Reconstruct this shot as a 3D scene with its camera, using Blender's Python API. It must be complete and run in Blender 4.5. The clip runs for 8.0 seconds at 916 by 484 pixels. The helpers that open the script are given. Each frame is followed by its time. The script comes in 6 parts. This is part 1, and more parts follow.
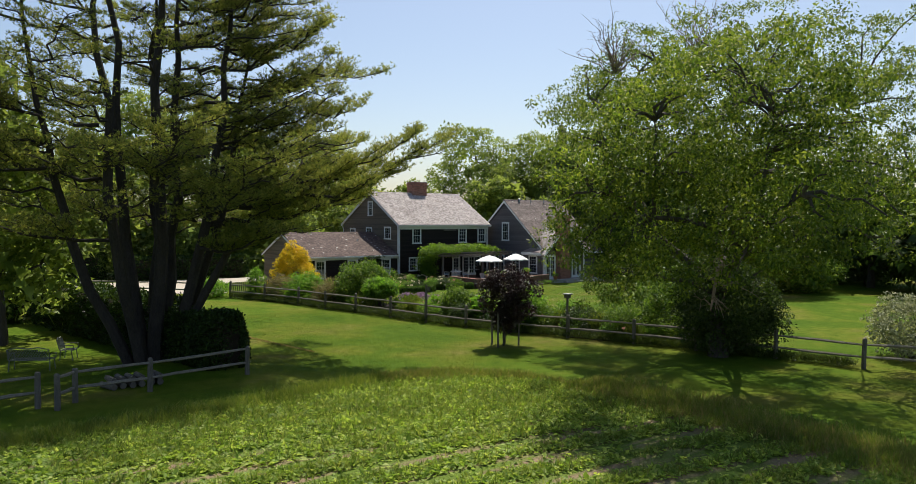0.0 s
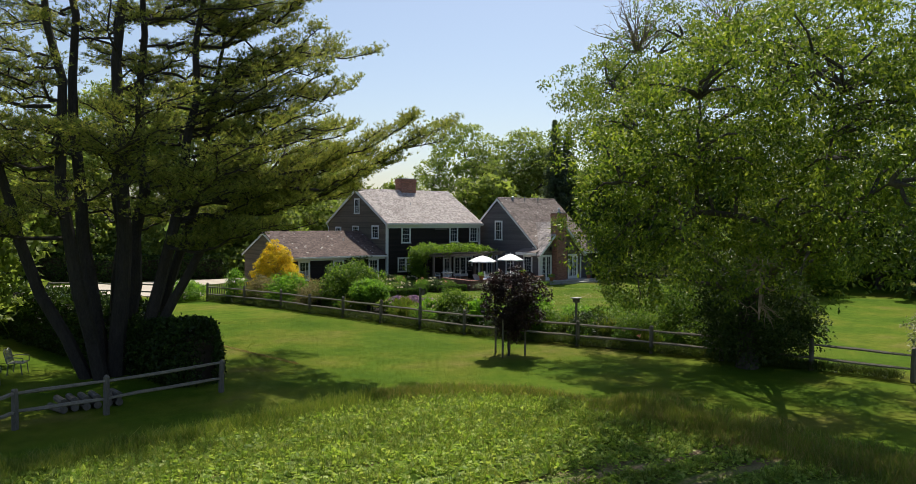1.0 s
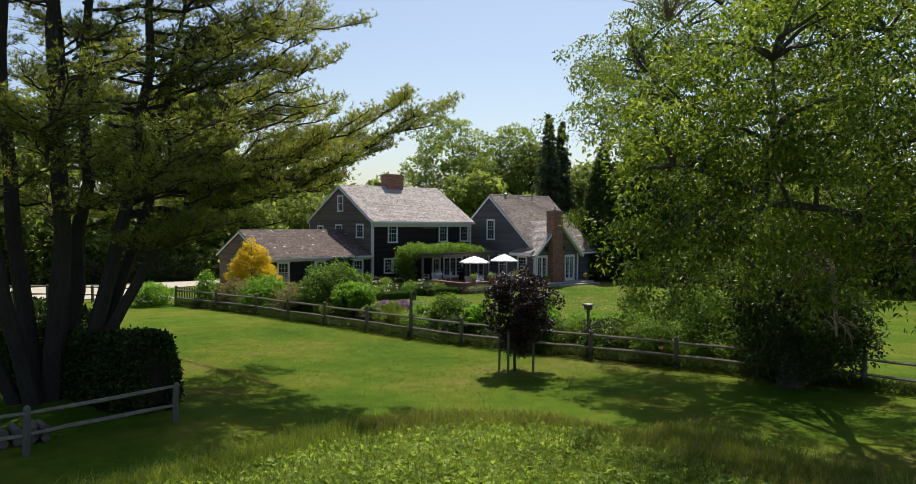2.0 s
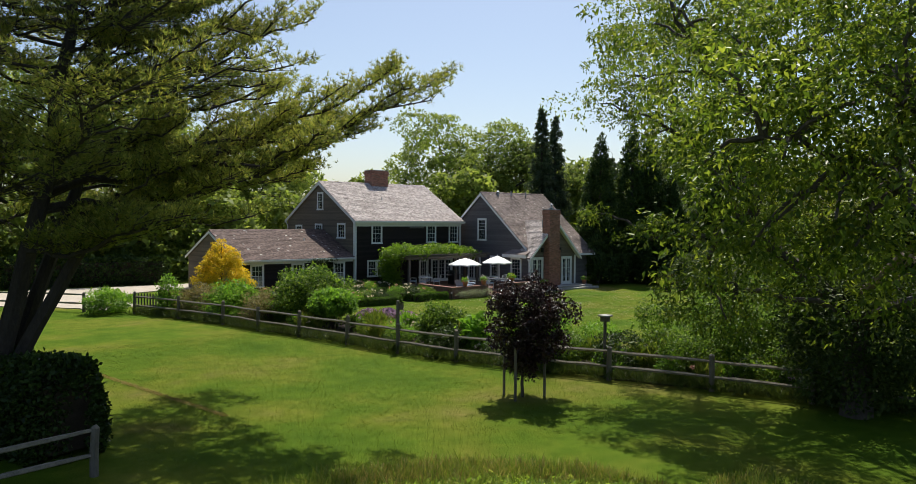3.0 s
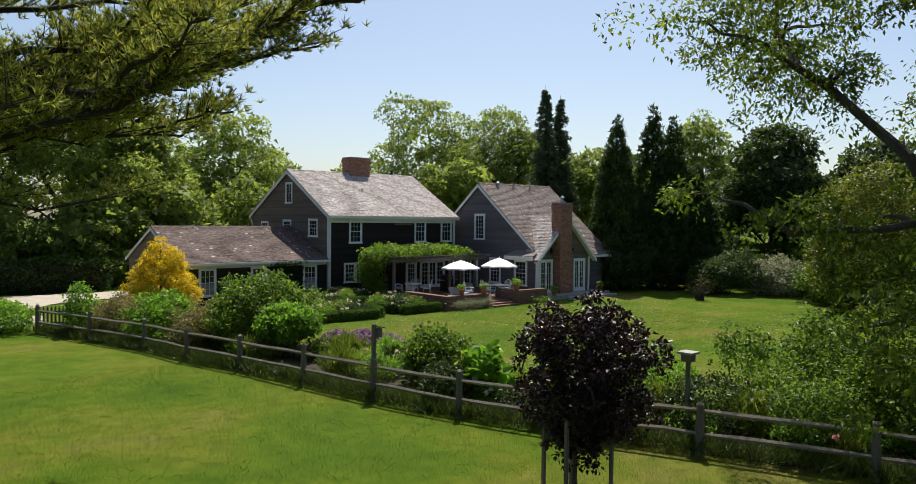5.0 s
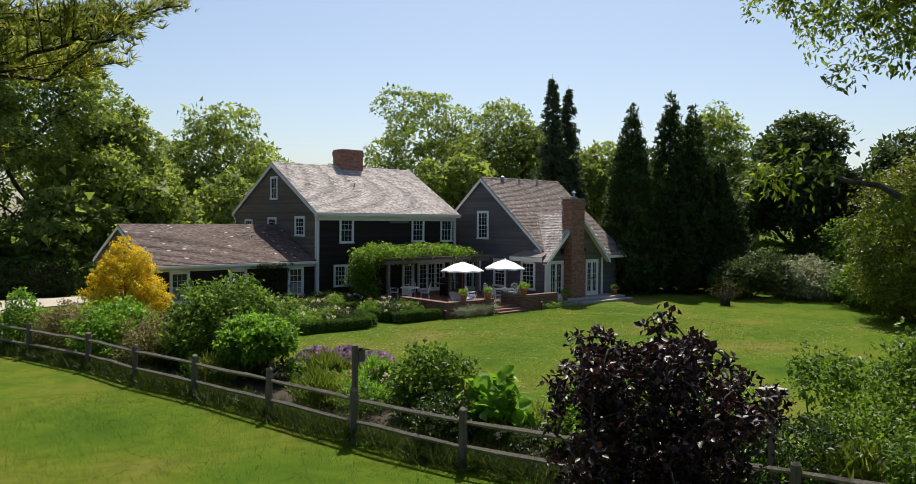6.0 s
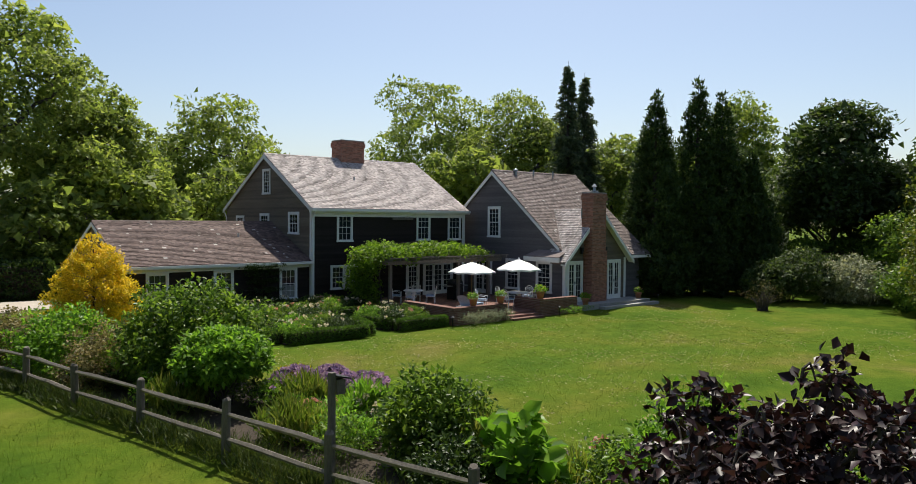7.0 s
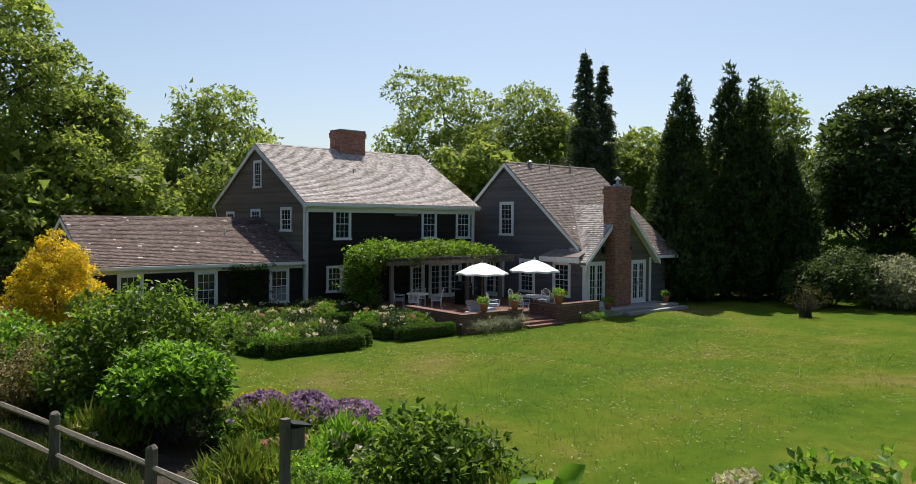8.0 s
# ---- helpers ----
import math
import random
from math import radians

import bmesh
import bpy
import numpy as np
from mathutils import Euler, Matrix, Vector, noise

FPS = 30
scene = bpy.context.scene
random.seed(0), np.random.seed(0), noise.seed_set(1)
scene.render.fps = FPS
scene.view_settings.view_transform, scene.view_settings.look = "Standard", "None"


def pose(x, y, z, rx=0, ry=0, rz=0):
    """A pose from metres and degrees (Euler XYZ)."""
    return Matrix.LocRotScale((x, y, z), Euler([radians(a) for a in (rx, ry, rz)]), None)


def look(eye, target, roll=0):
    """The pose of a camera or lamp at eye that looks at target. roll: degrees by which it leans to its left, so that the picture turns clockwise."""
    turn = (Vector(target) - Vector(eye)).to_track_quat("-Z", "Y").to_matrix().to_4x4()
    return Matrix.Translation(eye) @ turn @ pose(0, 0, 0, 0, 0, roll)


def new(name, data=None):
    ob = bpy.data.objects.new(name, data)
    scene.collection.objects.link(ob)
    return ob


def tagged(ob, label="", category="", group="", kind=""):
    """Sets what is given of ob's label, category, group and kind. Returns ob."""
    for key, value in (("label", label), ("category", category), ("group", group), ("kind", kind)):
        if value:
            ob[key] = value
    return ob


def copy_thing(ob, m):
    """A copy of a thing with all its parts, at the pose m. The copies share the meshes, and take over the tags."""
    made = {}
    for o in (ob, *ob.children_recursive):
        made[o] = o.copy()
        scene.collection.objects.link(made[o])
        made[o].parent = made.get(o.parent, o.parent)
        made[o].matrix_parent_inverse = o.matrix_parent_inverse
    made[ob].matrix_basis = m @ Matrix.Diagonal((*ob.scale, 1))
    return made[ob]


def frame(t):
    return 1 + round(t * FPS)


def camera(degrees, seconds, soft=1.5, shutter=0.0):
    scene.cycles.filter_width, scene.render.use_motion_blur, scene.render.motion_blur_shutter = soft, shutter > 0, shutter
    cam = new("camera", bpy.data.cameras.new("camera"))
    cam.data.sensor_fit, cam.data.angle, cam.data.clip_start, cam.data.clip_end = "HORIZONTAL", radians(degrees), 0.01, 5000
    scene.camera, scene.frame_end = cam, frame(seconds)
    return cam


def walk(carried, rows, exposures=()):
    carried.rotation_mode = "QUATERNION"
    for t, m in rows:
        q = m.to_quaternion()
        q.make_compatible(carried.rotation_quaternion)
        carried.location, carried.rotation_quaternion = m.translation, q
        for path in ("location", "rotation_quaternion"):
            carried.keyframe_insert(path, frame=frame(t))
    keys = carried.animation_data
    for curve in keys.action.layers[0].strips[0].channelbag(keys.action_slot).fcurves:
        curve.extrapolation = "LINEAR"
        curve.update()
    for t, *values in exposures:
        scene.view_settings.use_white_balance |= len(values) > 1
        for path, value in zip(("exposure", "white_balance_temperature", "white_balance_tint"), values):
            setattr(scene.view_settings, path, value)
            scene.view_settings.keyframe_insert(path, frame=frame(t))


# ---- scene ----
# the camera's flight, house axes along x and y: seconds, x, y, z, yaw, pitch, roll
cam = camera(63.90, 8.0, soft=0.8)
ROWS = [
    (0.0, -0.546, -0.967, 5.878, -36.664, -1.794, -0.238),
    (0.5, 0.112, 0.544, 5.814, -37.290, -1.800, -0.300),
    (1.0, 0.878, 2.113, 5.726, -37.939, -1.788, -0.329),
    (1.5, 1.810, 3.821, 5.641, -38.590, -1.786, -0.409),
    (3.0, 5.388, 9.259, 5.426, -40.431, -1.706, -0.487),
    (3.5, 6.728, 11.099, 5.375, -40.996, -1.680, -0.534),
    (4.0, 8.123, 12.895, 5.302, -41.283, -1.697, -0.552),
    (4.5, 9.530, 14.671, 5.184, -41.357, -1.681, -0.569),
    (6.0, 13.833, 19.772, 4.954, -41.348, -1.695, -0.502),
    (6.5, 15.179, 21.296, 4.850, -41.047, -1.696, -0.489),
    (7.0, 16.459, 22.747, 4.761, -40.635, -1.722, -0.488),
    (7.5, 17.725, 24.153, 4.649, -40.229, -1.701, -0.487),
    (8.0, 18.943, 25.567, 4.546, -39.864, -1.696, -0.534),
]
walk(cam, [(t, pose(x, y, z, 90 + pitch, roll, yaw)) for t, x, y, z, yaw, pitch, roll in ROWS])

# ---- light: high midday sun behind the house, clear pale sky ----
SUN_AZ, SUN_EL = 48.0, 59.0
world = bpy.data.worlds.new("sky")
scene.world = world
world.use_nodes = True
wn = world.node_tree
sky = wn.nodes.new("ShaderNodeTexSky")
sky.sky_type = "NISHITA"
sky.sun_disc = False
sky.sun_elevation, sky.sun_rotation = radians(SUN_EL), radians(SUN_AZ)
sky.air_density, sky.dust_density, sky.ozone_density = 1.0, 1.5, 1.5
wn.links.new(sky.outputs[0], wn.nodes["Background"].inputs[0])
wn.nodes["Background"].inputs[1].default_value = 0.105
sun = new("sun", bpy.data.lights.new("sun", "SUN"))
sun.data.energy, sun.data.angle, sun.data.color = 5.0, radians(0.55), (1.0, 0.94, 0.82)
to_sun = Vector((math.sin(radians(SUN_AZ)) * math.cos(radians(SUN_EL)), math.cos(radians(SUN_AZ)) * math.cos(radians(SUN_EL)), math.sin(radians(SUN_EL))))
sun.matrix_world = look(Vector((30, 40, 60)) + to_sun * 10, (30, 40, 60))
scene.view_settings.exposure = 0.27

# ---- materials ----
def nodes_of(name):
    m = bpy.data.materials.new(name)
    m.use_nodes = True
    return m, m.node_tree, m.node_tree.nodes["Principled BSDF"]


def ramp(nt, fac, stops):
    r = nt.nodes.new("ShaderNodeValToRGB")
    e = r.color_ramp.elements
    while len(e) < len(stops):
        e.new(0.5)
    for el, (p, c) in zip(e, stops):
        el.position, el.color = p, (*c, 1)
    nt.links.new(fac, r.inputs[0])
    return r.outputs[0]


def tex_noise(nt, scale, detail=4, rough=0.6, stretch=None, distort=0.0):
    co = nt.nodes.new("ShaderNodeTexCoord")
    out = co.outputs["Object"]
    if stretch:
        mp = nt.nodes.new("ShaderNodeMapping")
        mp.inputs["Scale"].default_value = stretch
        nt.links.new(out, mp.inputs[0])
        out = mp.outputs[0]
    n = nt.nodes.new("ShaderNodeTexNoise")
    n.inputs["Scale"].default_value, n.inputs["Detail"].default_value, n.inputs["Roughness"].default_value = scale, detail, rough
    n.inputs["Distortion"].default_value = distort
    nt.links.new(out, n.inputs["Vector"])
    return n.outputs["Fac"]


def blend(nt, fac, a, b, mode="MIX"):
    m = nt.nodes.new("ShaderNodeMix")
    m.data_type, m.blend_type = "RGBA", mode
    for socket, v in ((m.inputs["Factor"], fac), (m.inputs[6], a), (m.inputs[7], b)):
        if isinstance(v, (int, float)):
            socket.default_value = v
        elif isinstance(v, tuple):
            socket.default_value = (*v, 1)
        else:
            nt.links.new(v, socket)
    return m.outputs[2]


def bump(nt, b, height, strength=0.4, distance=0.02):
    n = nt.nodes.new("ShaderNodeBump")
    n.inputs["Strength"].default_value, n.inputs["Distance"].default_value = strength, distance
    nt.links.new(height, n.inputs["Height"])
    nt.links.new(n.outputs[0], b.inputs["Normal"])


def island(nt):
    return nt.nodes.new("ShaderNodeNewGeometry").outputs["Random Per Island"]


def surface(name, lo, hi, scale=6.0, rough=0.8, metal=0.0, grain=40.0, relief=0.3, stretch=None, isl=0.0, spec=0.4, by_object=False, lichen=0.0):
    """Two scales of variation between two colours, fine relief, and a little tone per loose piece."""
    m, nt, b = nodes_of(name)
    big = tex_noise(nt, scale, 5, 0.6, stretch)
    fine = tex_noise(nt, grain, 4, 0.65, stretch)
    mixv = nt.nodes.new("ShaderNodeMath")
    mixv.operation = "MULTIPLY_ADD"
    nt.links.new(fine, mixv.inputs[0])
    mixv.inputs[1].default_value = 0.5
    half = nt.nodes.new("ShaderNodeMath")
    half.operation = "MULTIPLY"
    nt.links.new(big, half.inputs[0])
    half.inputs[1].default_value = 0.5
    nt.links.new(half.outputs[0], mixv.inputs[2])
    col = ramp(nt, mixv.outputs[0], [(0.3, lo), (0.7, hi)])
    if isl:
        pick = nt.nodes.new("ShaderNodeObjectInfo").outputs["Random"] if by_object else island(nt)
        tone = ramp(nt, pick, [(0.0, (1 - isl,) * 3), (1.0, (1 + isl * 0.6,) * 3)])
        col = blend(nt, 1.0, col, tone, "MULTIPLY")
    if lichen:
        spot = ramp(nt, island(nt), [(1 - lichen, (0, 0, 0)), (1 - lichen * 0.8, (1, 1, 1))])
        col = blend(nt, spot, col, (0.5, 0.47, 0.44))
        moss = ramp(nt, tex_noise(nt, 0.55, 4, 0.7), [(0.5, (0, 0, 0)), (0.72, (0.55, 0.55, 0.55))])
        col = blend(nt, moss, col, blend(nt, 1.0, col, (0.5, 0.46, 0.42), "MULTIPLY"))
    nt.links.new(col, b.inputs["Base Color"])
    b.inputs["Roughness"].default_value, b.inputs["Metallic"].default_value = rough, metal
    b.inputs["Specular IOR Level"].default_value = spec
    if relief:
        bump(nt, b, fine, relief, 0.01)
    return m


def leafy(name, dark, mid, light, trans=0.4, rough=0.5, patch=0.6, glow=1.5, spec=0.2):
    """Leaves: tone by leaf and by bough, with light coming through."""
    m, nt, b = nodes_of(name)
    col = ramp(nt, island(nt), [(0.0, dark), (0.5, mid), (1.0, light)])
    bough = tex_noise(nt, patch, 3, 0.6)
    col = blend(nt, 1.0, col, ramp(nt, bough, [(0.3, (0.74, 0.7, 0.64)), (0.7, (1.36, 1.22, 1.05))]), "MULTIPLY")
    nt.links.new(col, b.inputs["Base Color"])
    b.inputs["Roughness"].default_value = rough
    b.inputs["Specular IOR Level"].default_value = spec
    t = nt.nodes.new("ShaderNodeBsdfTranslucent")
    nt.links.new(blend(nt, 1.0, col, (glow * 1.02, glow, glow * 0.62), "MULTIPLY"), t.inputs[0])
    s = nt.nodes.new("ShaderNodeMixShader")
    s.inputs[0].default_value = trans
    nt.links.new(b.outputs[0], s.inputs[1])
    nt.links.new(t.outputs[0], s.inputs[2])
    nt.links.new(s.outputs[0], nt.nodes["Material Output"].inputs[0])
    return m


def glass(name):
    m, nt, b = nodes_of(name)
    b.inputs["Base Color"].default_value = (0.02, 0.025, 0.03, 1)
    b.inputs["Roughness"].default_value = 0.04
    b.inputs["Specular IOR Level"].default_value = 0.5
    bump(nt, b, tex_noise(nt, 1.3, 2), 0.05, 0.02)
    return m


CLAP = surface("weathered clapboard", (0.108, 0.088, 0.068), (0.205, 0.17, 0.132), 1.2, 0.85, 0, 14, 0.4, (0.25, 0.25, 3.0), 0.22, 0.25, True)
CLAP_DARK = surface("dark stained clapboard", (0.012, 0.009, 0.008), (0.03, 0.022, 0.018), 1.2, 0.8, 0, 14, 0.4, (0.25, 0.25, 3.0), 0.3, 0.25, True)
CLAP_GREY = surface("grey stained clapboard", (0.085, 0.078, 0.085), (0.15, 0.138, 0.145), 1.2, 0.8, 0, 14, 0.4, (0.25, 0.25, 3.0), 0.16, 0.25, True)
SHAKE_PALE = surface("silvered cedar shingle", (0.32, 0.275, 0.26), (0.6, 0.535, 0.51), 0.9, 0.85, 0, 18, 0.5, (2, 2, 1), 0.4, 0.3, False, 0.02)
SHAKE_BROWN = surface("brown cedar shingle", (0.105, 0.072, 0.064), (0.19, 0.135, 0.12), 0.9, 0.85, 0, 18, 0.5, (2, 2, 1), 0.42, 0.3, False, 0.012)
SHAKE_MID = surface("grey brown cedar shingle", (0.15, 0.115, 0.105), (0.27, 0.22, 0.2), 0.9, 0.85, 0, 18, 0.5, (2, 2, 1), 0.45, 0.3, False, 0.01)
WHITE = surface("white trim paint", (0.66, 0.66, 0.65), (0.8, 0.8, 0.78), 3, 0.5, 0, 60, 0.1)
BRICK = surface("chimney brick", (0.24, 0.105, 0.075), (0.42, 0.21, 0.155), 5, 0.9, 0, 50, 0.5, None, 0.35)
BRICK_DARK = surface("terrace brick", (0.12, 0.06, 0.045), (0.24, 0.12, 0.09), 5, 0.9, 0, 50, 0.5, None, 0.35)
MORTAR = surface("mortar", (0.25, 0.2, 0.17), (0.36, 0.3, 0.26), 8, 0.95, 0, 80, 0.4)
GLASS = glass("window glass")
METAL = surface("lead flashing", (0.25, 0.27, 0.29), (0.4, 0.42, 0.44), 5, 0.45, 0.7)
BLACK = surface("black metal", (0.012, 0.012, 0.013), (0.03, 0.03, 0.032), 8, 0.4, 0.3)
IRON = surface("grey garden iron", (0.10, 0.11, 0.105), (0.2, 0.21, 0.2), 12, 0.55, 0.3)
GREYWOOD = surface("weathered grey wood", (0.08, 0.07, 0.058), (0.2, 0.175, 0.15), 4, 0.9, 0, 30, 0.6, (1, 1, 0.25), 0.25)
RAILWOOD = surface("weathered split rail", (0.12, 0.103, 0.085), (0.3, 0.265, 0.22), 5, 0.9, 0, 26, 0.8, (1, 1, 1), 0.3)
DECK = surface("grey painted deck", (0.26, 0.25, 0.24), (0.38, 0.37, 0.35), 3, 0.7, 0, 30, 0.3)
TERRA = surface("terracotta", (0.36, 0.14, 0.075), (0.52, 0.24, 0.14), 6, 0.85, 0, 40, 0.3)
BLIND = surface("grey linen blind", (0.2, 0.2, 0.19), (0.28, 0.28, 0.26), 4, 0.9)
CANVAS = surface("white canvas", (0.78, 0.78, 0.76), (0.86, 0.86, 0.84), 3, 0.8, 0, 90, 0.15)
POLE = surface("varnished pole", (0.3, 0.19, 0.09), (0.42, 0.28, 0.14), 5, 0.5)
WHITEIRON = surface("white painted iron", (0.7, 0.7, 0.69), (0.8, 0.8, 0.78), 6, 0.45)
CUSHION = surface("blue striped cushion", (0.16, 0.24, 0.36), (0.4, 0.48, 0.58), 9, 0.9)
BARK = surface("grey brown bark", (0.03, 0.024, 0.02), (0.1, 0.085, 0.072), 3, 0.95, 0, 22, 1.0, (1, 1, 0.3))
PINEBARK = surface("pine bark", (0.016, 0.013, 0.012), (0.062, 0.05, 0.043), 3, 0.95, 0, 20, 1.0, (1, 1, 0.35))
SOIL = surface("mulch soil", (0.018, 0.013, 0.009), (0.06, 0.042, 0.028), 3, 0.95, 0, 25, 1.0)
GRAVEL = surface("pale gravel drive", (0.34, 0.29, 0.24), (0.5, 0.45, 0.38), 1.2, 0.95, 0, 30, 0.8)

PINE = leafy("pine needles", (0.075, 0.12, 0.04), (0.17, 0.225, 0.065), (0.33, 0.34, 0.105), 0.6, 0.5, 0.5, 1.6)
MAPLE = leafy("maple leaves", (0.038, 0.077, 0.014), (0.094, 0.157, 0.023), (0.205, 0.27, 0.046), 0.47, 0.4, 0.5, 1.65)
FAR = leafy("woodland leaves", (0.09, 0.142, 0.04), (0.165, 0.242, 0.064), (0.255, 0.325, 0.095), 0.54, 0.55, 0.25, 1.6)
FARDARK = leafy("dark woodland leaves", (0.026, 0.052, 0.018), (0.05, 0.09, 0.028), (0.09, 0.14, 0.045), 0.42, 0.55, 0.3, 1.3)
CYPRESS = leafy("cypress sprays", (0.024, 0.05, 0.018), (0.044, 0.085, 0.026), (0.085, 0.135, 0.04), 0.35, 0.6, 0.5, 1.2)
SPRUCE = leafy("spruce needles", (0.04, 0.07, 0.045), (0.085, 0.13, 0.078), (0.14, 0.19, 0.11), 0.4, 0.6, 0.5, 1.2)
HEDGE = leafy("hedge leaves", (0.014, 0.032, 0.009), (0.03, 0.062, 0.014), (0.06, 0.11, 0.024), 0.3, 0.42, 0.9, 1.4)
BOXLEAF = leafy("box leaves", (0.035, 0.085, 0.014), (0.065, 0.145, 0.022), (0.11, 0.21, 0.036), 0.35, 0.45, 1.2, 1.4)
SHRUB = leafy("shrub leaves", (0.034, 0.08, 0.013), (0.078, 0.155, 0.024), (0.155, 0.25, 0.042), 0.48, 0.4, 0.9, 1.6)
BRIGHT = leafy("bright shrub leaves", (0.06, 0.145, 0.02), (0.115, 0.26, 0.03), (0.19, 0.36, 0.05), 0.5, 0.4, 1.0, 1.6)
TAN = leafy("variegated leaves", (0.07, 0.085, 0.03), (0.19, 0.18, 0.085), (0.34, 0.3, 0.17), 0.35, 0.55, 1.0, 1.1)
GOLD = leafy("golden conifer sprays", (0.4, 0.36, 0.02), (0.66, 0.55, 0.03), (0.84, 0.68, 0.06), 0.35, 0.5, 1.2, 1.2)
BEECH = leafy("copper beech leaves", (0.008, 0.004, 0.006), (0.02, 0.009, 0.013), (0.045, 0.022, 0.028), 0.15, 0.4, 1.5, 1.6, 0.3)
VINE = leafy("vine leaves", (0.05, 0.11, 0.012), (0.1, 0.2, 0.02), (0.17, 0.3, 0.035), 0.5, 0.4, 0.9, 1.5)
YEWGOLD = leafy("sunlit yew", (0.05, 0.075, 0.012), (0.11, 0.15, 0.02), (0.2, 0.24, 0.035), 0.35, 0.5, 0.5, 1.4)
WEED = leafy("field weeds", (0.13, 0.23, 0.04), (0.23, 0.36, 0.065), (0.38, 0.48, 0.14), 0.45, 0.5, 0.6, 1.5)
BLADES = leafy("grass blades", (0.08, 0.14, 0.02), (0.13, 0.21, 0.03), (0.26, 0.29, 0.08), 0.4, 0.5, 0.5, 1.3)
LAWNBLADE = leafy("lawn blades", (0.055, 0.106, 0.009), (0.078, 0.132, 0.012), (0.118, 0.154, 0.02), 0.3, 0.6, 0.25, 1.2, 0.1)
# blades with the shade beneath the rail fence put into their colour
SHADEGRASS = leafy("shade-darkened uncut grass", (0.025, 0.05, 0.01), (0.05, 0.09, 0.018), (0.1, 0.13, 0.035), 0.35, 0.5, 0.5, 1.2)
CLOVER = leafy("clover heads", (0.4, 0.42, 0.3), (0.5, 0.5, 0.4), (0.6, 0.6, 0.5), 0.2, 0.7, 2, 0.9)
DRY = leafy("dry grass", (0.16, 0.14, 0.05), (0.28, 0.24, 0.1), (0.42, 0.36, 0.18), 0.35, 0.6, 0.6, 1.1)
PURPLE = leafy("purple catmint", (0.2, 0.13, 0.36), (0.34, 0.24, 0.54), (0.48, 0.37, 0.66), 0.35, 0.6, 1, 1.1)
WHITEFL = leafy("white petals", (0.6, 0.56, 0.5), (0.75, 0.73, 0.7), (0.85, 0.84, 0.82), 0.3, 0.6, 2, 0.9)
PINKFL = leafy("pink petals", (0.5, 0.2, 0.24), (0.62, 0.36, 0.36), (0.72, 0.52, 0.48), 0.3, 0.6, 2, 0.9)
YELLOWFL = leafy("yellow petals", (0.4, 0.42, 0.02), (0.55, 0.55, 0.03), (0.65, 0.62, 0.06), 0.3, 0.6, 2, 1.0)
SILVER = leafy("silver foliage", (0.14, 0.18, 0.12), (0.28, 0.33, 0.24), (0.45, 0.5, 0.4), 0.3, 0.6, 2, 1.0)
TWIG = surface("bare twigs", (0.16, 0.11, 0.085), (0.3, 0.23, 0.18), 5, 0.9)


def lawn_material():
    m, nt, b = nodes_of("mown lawn")
    big = tex_noise(nt, 0.22, 4, 0.55)
    mid = tex_noise(nt, 1.6, 5, 0.65, None, 0.4)
    fine = tex_noise(nt, 38.0, 4, 0.75)
    a = ramp(nt, big, [(0.3, (0.056, 0.108, 0.009)), (0.46, (0.082, 0.133, 0.011)), (0.58, (0.12, 0.146, 0.017)), (0.7, (0.165, 0.15, 0.04))])
    c = ramp(nt, mid, [(0.32, (0.72, 0.8, 0.7)), (0.55, (1, 1, 1)), (0.75, (1.22, 1.12, 1.15))])
    d = ramp(nt, fine, [(0.3, (0.55, 0.6, 0.5)), (0.55, (1, 1, 1)), (0.75, (1.45, 1.4, 1.5))])
    col = blend(nt, 1.0, blend(nt, 1.0, a, c, "MULTIPLY"), d, "MULTIPLY")
    nt.links.new(col, b.inputs["Base Color"])
    b.inputs["Roughness"].default_value = 0.85
    b.inputs["Specular IOR Level"].default_value = 0.03
    bump(nt, b, fine, 0.7, 0.03)
    return m


LAWN = lawn_material()


def field_material():
    m, nt, b = nodes_of("weedy field")
    rows = tex_noise(nt, 0.9, 4, 0.6, (0.22, 1.7, 1))
    fine = tex_noise(nt, 22.0, 5, 0.7)
    green = ramp(nt, fine, [(0.3, (0.07, 0.11, 0.014)), (0.7, (0.17, 0.24, 0.045))])
    soil = ramp(nt, fine, [(0.3, (0.16, 0.115, 0.07)), (0.7, (0.34, 0.25, 0.165))])
    nt.links.new(blend(nt, ramp(nt, rows, [(0.46, (0, 0, 0)), (0.62, (1, 1, 1))]), green, soil), b.inputs["Base Color"])
    b.inputs["Roughness"].default_value = 0.95
    b.inputs["Specular IOR Level"].default_value = 0.1
    bump(nt, b, fine, 1.0, 0.04)
    return m


FIELD = field_material()

